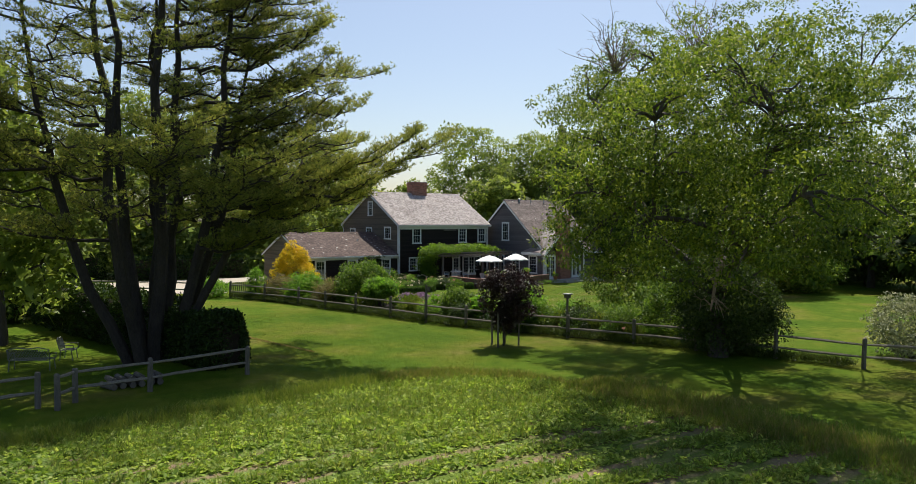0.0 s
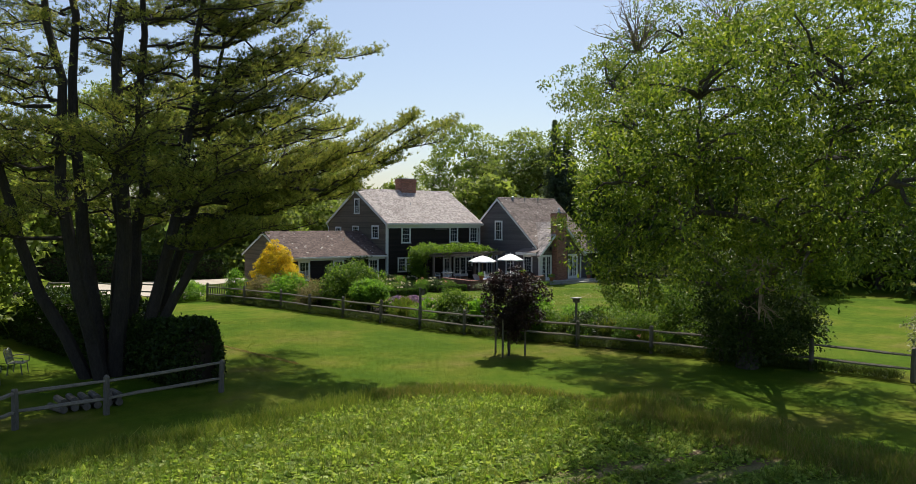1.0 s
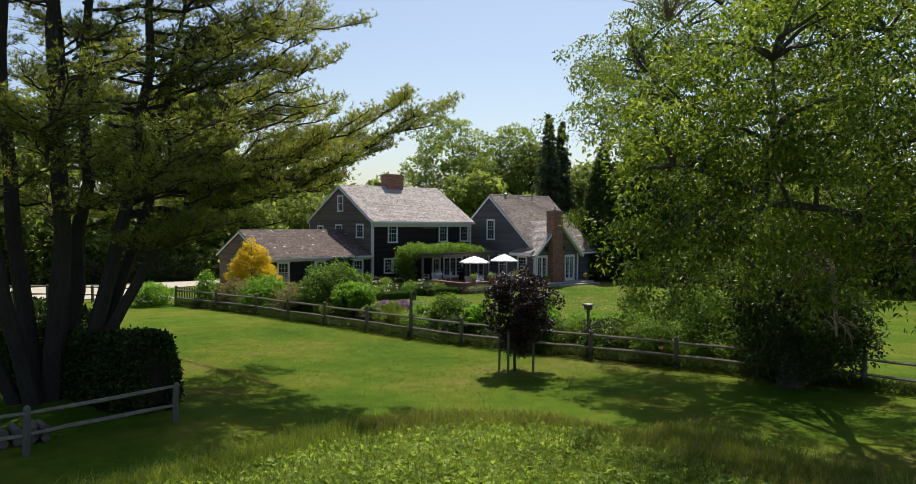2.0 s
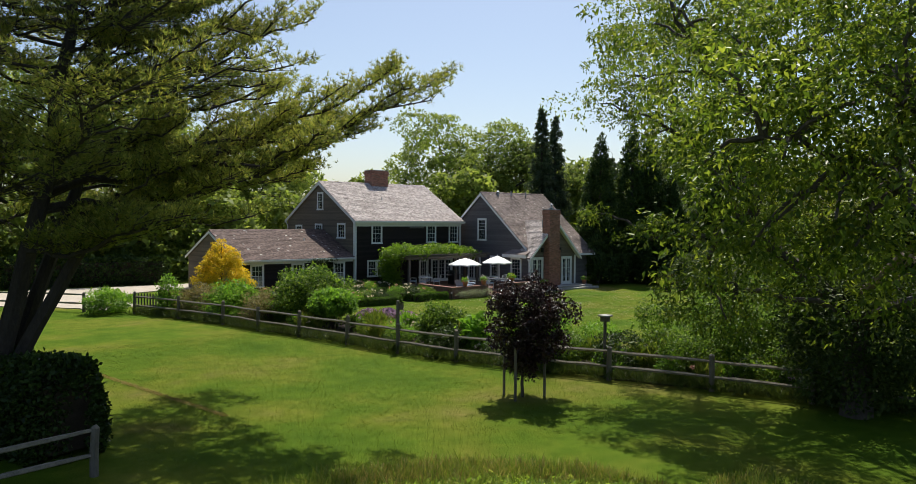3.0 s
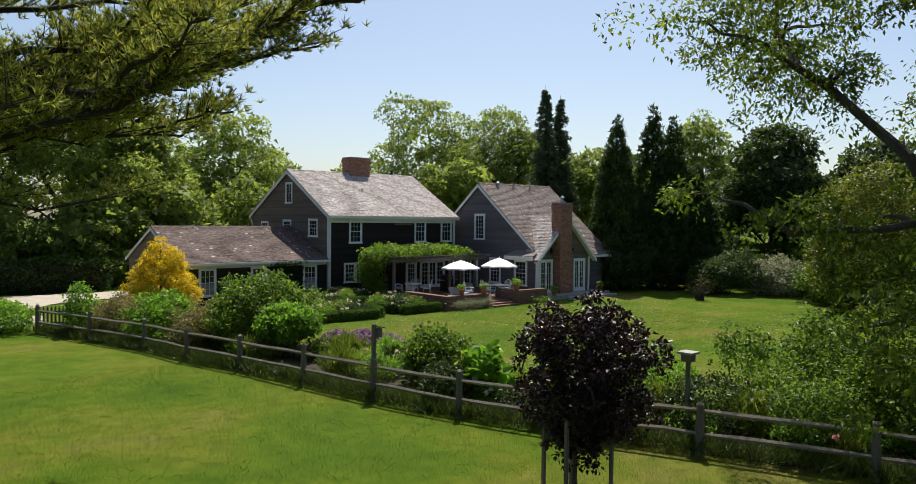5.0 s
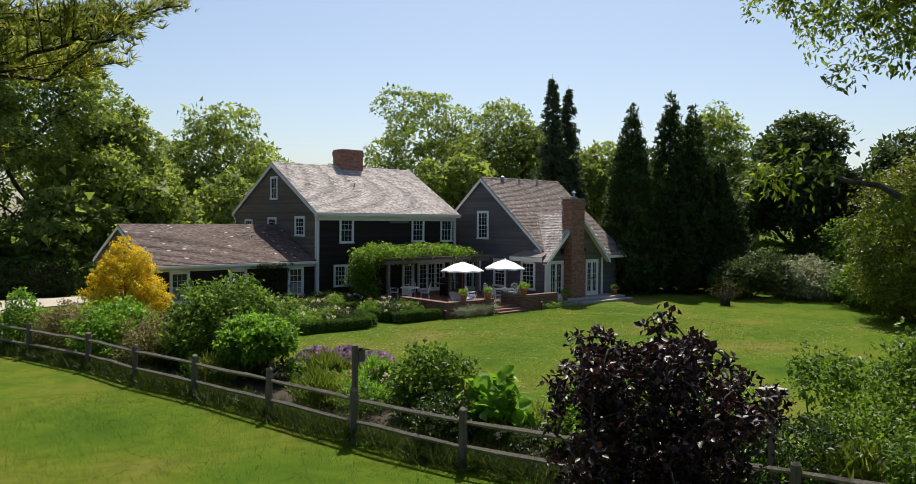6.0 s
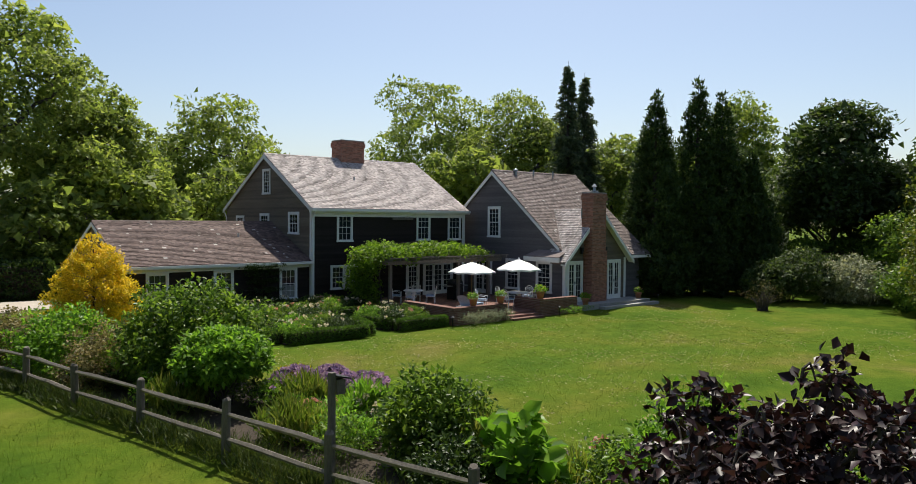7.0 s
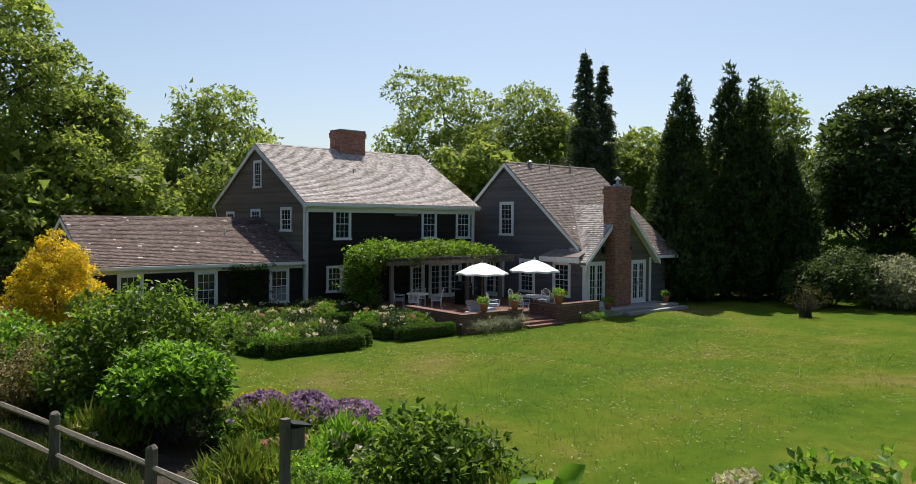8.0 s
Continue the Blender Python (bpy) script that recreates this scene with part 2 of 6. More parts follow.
# ---- shape helpers ----
class Geo:
    """Collects vertices and faces of one mesh."""

    def __init__(self):
        self.v, self.f = [], []

    def box(self, x0, x1, y0, y1, z0, z1):
        n = len(self.v)
        self.v += [(x, y, z) for z in (z0, z1) for x, y in ((x0, y0), (x1, y0), (x1, y1), (x0, y1))]
        self.f += [tuple(n + i for i in q) for q in ((3, 2, 1, 0), (4, 5, 6, 7), (0, 1, 5, 4), (1, 2, 6, 5), (2, 3, 7, 6), (3, 0, 4, 7))]
        return self

    def beam(self, a, b, w, h, up=(0, 0, 1)):
        """A bar of width w and height h from a to b."""
        a, b = Vector(a), Vector(b)
        d = (b - a).normalized()
        s = d.cross(Vector(up))
        s = s.normalized() if s.length > 1e-4 else Vector((1, 0, 0))
        u = s.cross(d)
        n = len(self.v)
        for p in (a, b):
            for i, j in ((-1, -1), (1, -1), (1, 1), (-1, 1)):
                self.v.append(tuple(p + s * (i * w / 2) + u * (j * h / 2)))
        self.f += [tuple(n + i for i in q) for q in ((0, 1, 2, 3), (7, 6, 5, 4), (0, 4, 5, 1), (1, 5, 6, 2), (2, 6, 7, 3), (3, 7, 4, 0))]
        return self

    def tube(self, pts, radii, sides=6):
        n = len(self.v)
        pts = [Vector(p) for p in pts]
        for i, p in enumerate(pts):
            d = (pts[min(i + 1, len(pts) - 1)] - pts[max(i - 1, 0)])
            d = d.normalized() if d.length > 1e-6 else Vector((0, 0, 1))
            s = d.cross(Vector((0.31, 0.87, 0.11))).normalized()
            u = d.cross(s)
            for k in range(sides):
                a = 2 * math.pi * k / sides
                self.v.append(tuple(p + (s * math.cos(a) + u * math.sin(a)) * radii[i]))
        for i in range(len(pts) - 1):
            for k in range(sides):
                k2 = (k + 1) % sides
                self.f.append((n + i * sides + k, n + i * sides + k2, n + (i + 1) * sides + k2, n + (i + 1) * sides + k))
        self.f.append(tuple(n + k for k in range(sides))[::-1])
        self.f.append(tuple(n + (len(pts) - 1) * sides + k for k in range(sides)))
        return self

    def lathe(self, c, prof, sides=16):
        return self.tube([(c[0], c[1], c[2] + z + i * 1e-5) for i, (r, z) in enumerate(prof)], [r for r, z in prof], sides)

    def poly(self, pts):
        n = len(self.v)
        self.v += [tuple(p) for p in pts]
        self.f.append(tuple(range(n, n + len(pts))))
        return self

    def slab(self, pts, off):
        """A plate: the outline pts, and again moved by off."""
        n, k, o = len(self.v), len(pts), Vector(off)
        self.v += [tuple(p) for p in pts] + [tuple(Vector(p) + o) for p in pts]
        self.f.append(tuple(range(n, n + k)))
        self.f.append(tuple(range(n + 2 * k - 1, n + k - 1, -1)))
        self.f += [(n + i, n + (i + 1) % k, n + k + (i + 1) % k, n + k + i) for i in range(k)]
        return self


def mesh_of(name, g, material, smooth=False):
    me = bpy.data.meshes.new(name)
    me.from_pydata(g.v, [], g.f)
    me.materials.append(material)
    bm = bmesh.new()
    bm.from_mesh(me)
    bmesh.ops.recalc_face_normals(bm, faces=bm.faces)
    bm.to_mesh(me)
    bm.free()
    if smooth:
        me.shade_smooth()
    return me


def thing(name, at, label, category, group="", kind=""):
    ob = new(name)
    ob.location = at
    ob.empty_display_size = 0.2
    return tagged(ob, label, category, group, kind)


def adopt(ob, parent):
    ob.parent = parent
    if parent.parent is None and parent.type == "EMPTY":
        ob.matrix_parent_inverse = Matrix.Translation(-Vector(parent.location))
    return ob


def part(name, g, material, parent, label="", smooth=False):
    me = g if isinstance(g, bpy.types.Mesh) else mesh_of(name, g, material, smooth)
    ob = adopt(new(name, me), parent)
    if label:
        ob["label"] = label
    return ob


def single(name, g, material, label, category, kind="", smooth=False, group=""):
    me = g if isinstance(g, bpy.types.Mesh) else mesh_of(name, g, material, smooth)
    return tagged(new(name, me), label, category, group, kind)


def raw_mesh(name, verts, faces_flat, per_face, material):
    """A mesh out of arrays: faces all with the same number of corners."""
    me = bpy.data.meshes.new(name)
    n, k = len(verts), len(faces_flat)
    me.vertices.add(n)
    me.vertices.foreach_set("co", np.asarray(verts, np.float32).ravel())
    me.loops.add(k)
    me.loops.foreach_set("vertex_index", np.asarray(faces_flat, np.int32))
    me.polygons.add(k // per_face)
    me.polygons.foreach_set("loop_start", np.arange(0, k, per_face, dtype=np.int32))
    me.update(calc_edges=True)
    me.materials.append(material)
    return me


# ---- foliage ----
def unit(a):
    return a / np.maximum(np.linalg.norm(a, axis=1, keepdims=True), 1e-6)


def leaves(name, pos, axis, normal, length, width, material, fold=0.25, full=False, blade=False):
    """One leaf at each pos: along axis, facing normal; folded along its rib. full: six corners, blade: a pointed sliver of three, else four."""
    axis = unit(axis)
    side = unit(np.cross(axis, normal))
    nrm = np.cross(side, axis)
    L, W = np.reshape(length, (-1, 1)), np.reshape(width, (-1, 1))
    if blade:
        pts = [pos + side * W * 0.5, pos - side * W * 0.5, pos + axis * L - nrm * L * 0.1]
        idx = [0, 1, 2]
    elif full:
        pts = [pos, pos + axis * L * 0.3 + side * W * 0.5 + nrm * W * fold, pos + axis * L * 0.68 + side * W * 0.42 + nrm * W * fold,
               pos + axis * L - nrm * L * 0.12, pos + axis * L * 0.68 - side * W * 0.42 + nrm * W * fold, pos + axis * L * 0.3 - side * W * 0.5 + nrm * W * fold]
        idx = [0, 1, 2, 3, 0, 3, 4, 5]
    else:
        pts = [pos, pos + axis * L * 0.45 + side * W * 0.5 + nrm * W * fold, pos + axis * L - nrm * L * 0.1, pos + axis * L * 0.45 - side * W * 0.5 + nrm * W * fold]
        idx = [0, 1, 2, 0, 2, 3]
    k = len(pts)
    v = np.stack(pts, 1).reshape(-1, 3)
    fc = (np.arange(len(pos))[:, None] * k + np.array(idx)[None, :]).ravel()
    return raw_mesh(name, v, fc, 4 if full else 3, material)


def dirs(rng, n):
    return unit(rng.normal(size=(n, 3)))


def lobe_points(rng, lobes, n, shell=0.6, ragged=0.25, hull=0.74):
    """n points on the outside of a union of ellipsoids, with an uneven outline. lobes: (x, y, z, rx, ry, rz[, weight])."""
    lb = np.array(lobes, float)
    w = (lb[:, 3] * lb[:, 4] * lb[:, 5]) ** 0.67
    if lb.shape[1] > 6:
        w = w * lb[:, 6]
    m = n * 3
    pick = rng.choice(len(lb), m, p=w / w.sum())
    d = dirs(rng, m)
    wob = 1 + ragged * (np.sin(d[:, 0] * 5 + pick) * np.cos(d[:, 1] * 6 + pick * 2) + 0.6 * np.sin(d[:, 2] * 9 + d[:, 0] * 7 + pick))
    r = (shell + (1 - shell) * rng.random(m) ** 0.5) * wob
    p = lb[pick, :3] + d * lb[pick, 3:6] * r[:, None]
    free = np.ones(m, bool)
    for j in range(len(lb)):
        inside = np.linalg.norm((p - lb[j, :3]) / lb[j, 3:6], axis=1) < hull
        free &= ~(inside & (pick != j))
    keep = np.flatnonzero(free)[:n]
    return p[keep], d[keep]


def puff_leaves(rng, centres, outward, per, radius, flat, droop, rise=0.45):
    """Leaf places, axes and normals over the upper and outer side of small rounded puffs."""
    k = len(centres)
    e = unit(dirs(rng, k * per) + np.repeat(outward, per, 0) * 0.45 + np.array([0, 0, rise]))
    size = np.repeat(radius * (0.55 + 0.9 * rng.random(k)), per)
    p = np.repeat(centres, per, 0) + e * (size * (0.45 + 0.6 * rng.random(k * per) ** 0.6))[:, None] * np.array([1, 1, flat])
    axis = dirs(rng, k * per) + e * 0.55
    axis[:, 2] -= droop
    return p, axis, e * 0.4 + dirs(rng, k * per) * 0.65 + np.array([0, 0, 0.75])


def spray(rng, centres, outward, per, radius, flat=0.6):
    """Leaf places in tufts round the centres."""
    k = len(centres)
    off = dirs(rng, k * per).reshape(k, per, 3) * rng.random((k, per, 1)) ** 0.45 * np.array([1, 1, flat]) * 1.7 * radius * (0.6 + 0.7 * rng.random((k, 1, 1)))
    p = (centres[:, None, :] + off).reshape(-1, 3)
    o = np.repeat(outward, per, 0)
    return p, unit(off.reshape(-1, 3)) * 0.8 + o * 0.5


def crown(name, seed, lobes, tufts, per, tuft_radius, length, material, shell=0.6, ragged=0.25, flat=0.6, slim=0.6, droop=0.3, full=False, floor=None, hull=0.74, blade=False):
    rng = np.random.default_rng(seed)
    c, d = lobe_points(rng, lobes, tufts, shell, ragged, hull)
    if floor is not None:
        keep = c[:, 2] > floor + 0.3 * rng.random(len(c))
        c, d = c[keep], d[keep]
    p, axis, normal = puff_leaves(rng, c, d, per, tuft_radius * 1.6, flat + 0.1, droop)
    if floor is not None:
        p[:, 2] = np.maximum(p[:, 2], floor)
    L = length * (0.6 + 0.7 * rng.random(len(p)))
    return leaves(name, p, axis, normal, L, L * slim, material, 0.2, full, blade), c


def limb(g, rng, a, b, r0, r1, sag=0.0, wander=0.08, n=6, sides=6):
    a, b = Vector(a), Vector(b)
    ln = (b - a).length
    pts = []
    for i in range(n):
        s = i / (n - 1)
        p = a.lerp(b, s) + Vector((0, 0, sag * 4 * s * (1 - s)))
        if 0 < i < n - 1:
            p += Vector(rng.normal(size=3) * wander * ln / n)
        pts.append(p)
    g.tube(pts, [r0 + (r1 - r0) * (i / (n - 1)) for i in range(n)], sides)
    return pts


def broadleaf(name, seed, base, lobes, tufts, per, tuft_radius, leaf, material, trunk_r, label, category="tree", fork=0.3, bark=None, shell=0.55, ragged=0.25, branches=40, droop=0.3, slim=0.65, group="", fill=0.6, blade=False):
    """A tree: tapered trunk that forks into limbs towards each lobe, boughs out to the tufts, a ragged crown."""
    rng = np.random.default_rng(seed + 500)
    t = thing(name, base, label, category, group)
    me, c = crown("crown", seed, lobes, tufts, per, tuft_radius, leaf, material, shell, ragged, 0.55, slim, droop, False, None, 0.74, blade)
    g = Geo()
    b = Vector(base)
    top = max(l[2] + l[5] * 0.5 for l in lobes)
    fk = b + Vector((0, 0, (top - b.z) * fork))
    limb(g, rng, b - Vector((0, 0, 0.1)), fk, trunk_r * 1.25, trunk_r * 0.8, 0, 0.05, 6, 9)
    starts = [fk]
    heads = sorted((Vector(l[:3]) + Vector((0, 0, l[5] * 0.2)) for l in lobes), key=lambda v: (v - fk).length)
    nodes, above = [fk], [-1]
    for head in heads:
        k = min(range(len(nodes)), key=lambda n: (nodes[n] - head).length + 0.45 * (nodes[n] - fk).length + 2.0 * max(0, nodes[n].z - head.z))
        nodes.append(head)
        above.append(k)
    load = [1] * len(nodes)
    for n in range(len(nodes) - 1, 0, -1):
        load[above[n]] += load[n]
    thick = [min(trunk_r * 0.62, trunk_r * 0.15 * math.sqrt(w)) for w in load]
    for n in range(1, len(nodes)):
        starts += limb(g, rng, nodes[above[n]], nodes[n], min(thick[n] * 1.15, thick[above[n]]), thick[n] * 0.75 if load[n] > 1 else 0.02, 0.15, 0.12, 7, 7)[2:]
    st = np.array([tuple(s) for s in starts])
    for q in c[rng.choice(len(c), min(branches, len(c)), replace=False)]:
        near = st[np.argmin(np.linalg.norm((st - q) * np.array([1, 1, 1.3]) + np.array([0, 0, 0.3]), axis=1))]
        limb(g, rng, near, tuple(q), trunk_r * 0.16, 0.012 + trunk_r * 0.02, 0.15, 0.15, 5, 5)
    part("trunk", g, bark or BARK, t)
    part("crown", me, material, t)
    if fill:
        inner = [(*l[:3], *(r * 0.72 for r in l[3:6]), *l[6:]) for l in lobes if len(l) < 7 or l[6] >= 0.8]
        me2, c2 = crown("inner_leaves", seed + 40, inner, int(tufts * fill), 10, tuft_radius * 1.5, leaf * 2.1, material, 0.4, 0.15, 0.7, 0.85, droop, False, None, 0.74, blade)
        part("inner_leaves", me2, material, t)
    return t


def shrub(name, seed, at, lobes, tufts, per, tuft_radius, leaf, material, label, category="shrub", stems=6, shell=0.3, full=False, slim=0.55, droop=0.1, group="", floor=0.03, ragged=0.2, blade=False):
    """A bush: several stems from the ground and a leafy mass; lobes are given from its foot."""
    rng = np.random.default_rng(seed + 900)
    t = thing(name, at, label, category, group)
    a = np.array(at, float)
    lb = [(l[0] + a[0], l[1] + a[1], l[2] + a[2], *l[3:]) for l in lobes]
    me, c = crown("foliage", seed, lb, tufts, per, tuft_radius, leaf, material, shell, ragged, 0.7, slim * (1.3 if blade else 1), droop, full, a[2] + floor, 0.74, blade)
    g = Geo()
    for i in range(stems):
        q = c[rng.integers(len(c))]
        s = a + np.array([rng.normal() * 0.12, rng.normal() * 0.12, -0.03])
        limb(g, rng, tuple(s), tuple(q * 0.85 + a * 0.15), 0.028, 0.008, 0.1, 0.12, 5, 5)
    part("stem", g, BARK, t)
    part("foliage", me, material, t)
    return t

# ---- ground ----
def sheet(name, x0, x1, y0, y1, nx, ny, z, material, rough=0.0):
    g = Geo()
    for j in range(ny + 1):
        for i in range(nx + 1):
            x, y = x0 + (x1 - x0) * i / nx, y0 + (y1 - y0) * j / ny
            g.v.append((x, y, z + rough * noise.noise((x * 0.35, y * 0.35, 1.0))))
    for j in range(ny):
        for i in range(nx):
            a = j * (nx + 1) + i
            g.f.append((a, a + 1, a + nx + 2, a + nx + 1))
    return g


gl = Geo()
gl.v = [(-900, -900, -0.06), (1100, -900, -0.06), (1100, 1100, -0.06), (-900, 1100, -0.06)]
gl.f = [(0, 1, 2, 3)]
GROUND = single("ground", sheet("ground", -60, 140, -60, 140, 100, 100, 0.0, LAWN, 0.05), LAWN, "mown green lawn with clover and yellowed patches", "lawn", "structure", True)
single("backdrop", gl, LAWN, "grassland reaching to the horizon beyond the garden", "ground", "structure")


def outline_patch(name, pts, z, material, label, category, kind="structure", ragged=0.0, seed=3):
    rng = np.random.default_rng(seed)
    q = []
    for i, p in enumerate(pts):
        n = pts[(i + 1) % len(pts)]
        for s in range(8):
            f = s / 8
            q.append((p[0] + (n[0] - p[0]) * f + rng.normal() * ragged, p[1] + (n[1] - p[1]) * f + rng.normal() * ragged, z))
    return single(name, Geo().slab(q, (0, 0, -0.12)), material, label, category, kind)


outline_patch("field", [(-14, 21.5), (1.2, 20.4), (7.6, 20.9), (12.7, 21.6), (15.6, 20.6), (17.6, 18.6), (18.2, 16.0), (18.0, 12.5), (18.0, 9.0), (18.4, 5.0), (17.0, -8), (-14, -8)], 0.06, FIELD, "rough field of weeds and bare soil rows", "field", ragged=0.12)
outline_patch("driveway", [(-4, 70), (8, 63.5), (15.2, 58.6), (17.4, 54.6), (19.2, 55.6), (19.6, 58), (18.8, 60.5), (22, 64), (30, 66), (30, 69), (20, 69.5), (10, 70), (0, 76)], 0.058, GRAVEL, "pale gravel driveway behind the rail fence", "driveway", ragged=0.1)
outline_patch("border_soil", [(18.9, 52), (21.1, 45.3), (21.4, 42.4), (22.1, 39.5), (22.7, 36.4), (23.1, 33.4), (23.7, 30.5), (25.9, 24.8), (28.1, 19), (31.5, 19.5), (30.3, 24), (28.9, 29), (27.8, 33), (26.8, 37.5), (25.6, 42), (24.4, 47), (23, 52)], 0.062, SOIL, "mulched flower border along the rail fence", "border", ragged=0.12)
outline_patch("bed_soil", [(29.3, 47.75), (32.9, 47.75), (33.9, 49.6), (34.8, 48.2), (37.5, 48.2), (37.5, 56.9), (26.6, 57.2), (27.8, 52), (29.0, 50.6)], 0.059, SOIL, "dark soil of the flower beds by the house", "border", ragged=0.05)

# ---- house ----
HOUSE = thing("house", (41.0, 57.2, 0), "shingle-roofed colonial house with dark clapboards and white trim", "house")


def lap_wall(name, a, b, z0, top, material, label="", exposure=0.115, proud=0.016):
    """Lapped boards, each an object, on an upright wall from a to b (outside to the right of a->b seen from above). top: function of the way along, 0 to 1, giving the height."""
    a, b = Vector((*a, 0)), Vector((*b, 0))
    d = b - a
    out = Vector((d.y, -d.x, 0)).normalized()
    ztop = max(top(i / 40) for i in range(41))
    back = part(name, Geo().slab([a - out * 0.004 + Vector((0, 0, z0)), b - out * 0.004 + Vector((0, 0, z0)), b - out * 0.004 + Vector((0, 0, top(1) - 0.03)), a - out * 0.004 + Vector((0, 0, top(0) - 0.03))], -out * 0.01), material, HOUSE, label)
    z = z0
    while z < ztop - 0.01:
        z1 = min(z + exposure, ztop)
        zm = (z + z1) / 2
        ins = [i / 200 for i in range(201) if top(i / 200) >= zm]
        if ins:
            p, q = a + d * ins[0], a + d * ins[-1]
            g = Geo()
            for pt, zz, o in ((p, z, proud), (q, z, proud), (q, z1 + 0.01, 0.003), (p, z1 + 0.01, 0.003), (p, z, 0), (q, z, 0)):
                v = pt + out * o
                g.v.append((v.x, v.y, zz))
            g.f += [(0, 1, 2, 3), (0, 4, 5, 1), (0, 3, 4), (1, 5, 2)]
            part("clapboard", g, material, back)
        z = z1
    return back


def shingles(g, o, along, up, n_along, n_up, clip=None, seed=1, exposure=0.14, lift=0.022):
    """Overlapping shingles on a roof slope: o lower corner, unit vectors along the eave and up the slope, lengths."""
    rng = np.random.default_rng(seed)
    o, along, up = Vector(o), Vector(along), Vector(up)
    nrm = along.cross(up).normalized()
    if nrm.z < 0:
        nrm = -nrm
    s = 0.0
    while s < n_up:
        x = -rng.random() * 0.15
        while x < n_along:
            w = 0.09 + 0.11 * rng.random()
            x0, x1 = max(x, 0), min(x + w - 0.006, n_along)
            if x1 - x0 > 0.02 and (clip is None or clip((x0 + x1) / 2, s + 0.07)):
                j, l = rng.normal() * 0.006, lift * (0.6 + 0.8 * rng.random())
                s1 = min(s + exposure * 1.15, n_up)
                n = len(g.v)
                for xx, ss, h in ((x0, s + j, l), (x1, s + j, l), (x1, s1, 0.004), (x0, s1, 0.004), (x0, s + j, 0), (x1, s + j, 0)):
                    g.v.append(tuple(o + along * xx + up * ss + nrm * h))
                g.f += [(n, n + 1, n + 2, n + 3), (n, n + 4, n + 5, n + 1)]
            x += w
        s += exposure
    return g


def frame_of(axis, at):
    """Maps (along, out, z) of a wall onto the world. axis 'y': a front wall at y = at facing -y; 'x': a gable wall at x = at facing -x."""
    if axis == "y":
        return lambda s, o, z: (s, at - o, z)
    return lambda s, o, z: (at - o, s, z)


def wbox(g, fm, s0, s1, o0, o1, z0, z1):
    a, b = fm(s0, o0, z0), fm(s1, o1, z1)
    return g.box(min(a[0], b[0]), max(a[0], b[0]), min(a[1], b[1]), max(a[1], b[1]), min(a[2], b[2]), max(a[2], b[2]))


def sash_window(axis, at, s0, s1, z0, z1, cols=3, rows=4, casing=0.11, blind=0.0):
    """A white cased window with divided lights, standing slightly proud of the wall."""
    fm = frame_of(axis, at)
    g = Geo()
    wbox(g, fm, s0, s0 + casing, 0.002, 0.06, z0, z1)
    wbox(g, fm, s1 - casing, s1, 0.002, 0.06, z0, z1)
    wbox(g, fm, s0 + casing, s1 - casing, 0.002, 0.06, z1 - casing, z1)
    wbox(g, fm, s0 - 0.03, s1 + 0.03, 0.002, 0.09, z0 - 0.05, z0 + 0.04)
    win = part("window", g, WHITE, HOUSE)
    a0, a1, b0, b1 = s0 + casing, s1 - casing, z0 + 0.04, z1 - casing
    sg = Geo()
    zm = (b0 + b1) / 2
    for lo, hi, dep in ((b0, zm + 0.02, 0.012), (zm - 0.02, b1, 0.03)):
        for q in ((a0, a0 + 0.038, lo, hi), (a1 - 0.038, a1, lo, hi), (a0 + 0.038, a1 - 0.038, lo, lo + 0.038), (a0 + 0.038, a1 - 0.038, hi - 0.038, hi)):
            wbox(sg, fm, q[0], q[1], dep - 0.004, dep + 0.02, q[2], q[3])
        half = rows // 2
        for i in range(1, cols):
            x = a0 + 0.038 + (a1 - a0 - 0.09) * i / cols
            wbox(sg, fm, x - 0.008, x + 0.008, dep, dep + 0.014, lo + 0.038, hi - 0.038)
        for i in range(1, half):
            z = lo + 0.038 + (hi - lo - 0.09) * i / half
            wbox(sg, fm, a0 + 0.038, a1 - 0.038, dep + 0.001, dep + 0.013, z - 0.008, z + 0.008)
    part("sash", sg, WHITE, win)
    part("pane", wbox(Geo(), fm, a0, a1, -0.02, 0.006, b0, b1), GLASS, win)
    if blind:
        part("blind", wbox(Geo(), fm, a0 + 0.05, a1 - 0.05, 0.008, 0.011, b0 + 0.05, b0 + (b1 - b0) * blind), BLIND, win, "pale half-drawn blind")
    return win


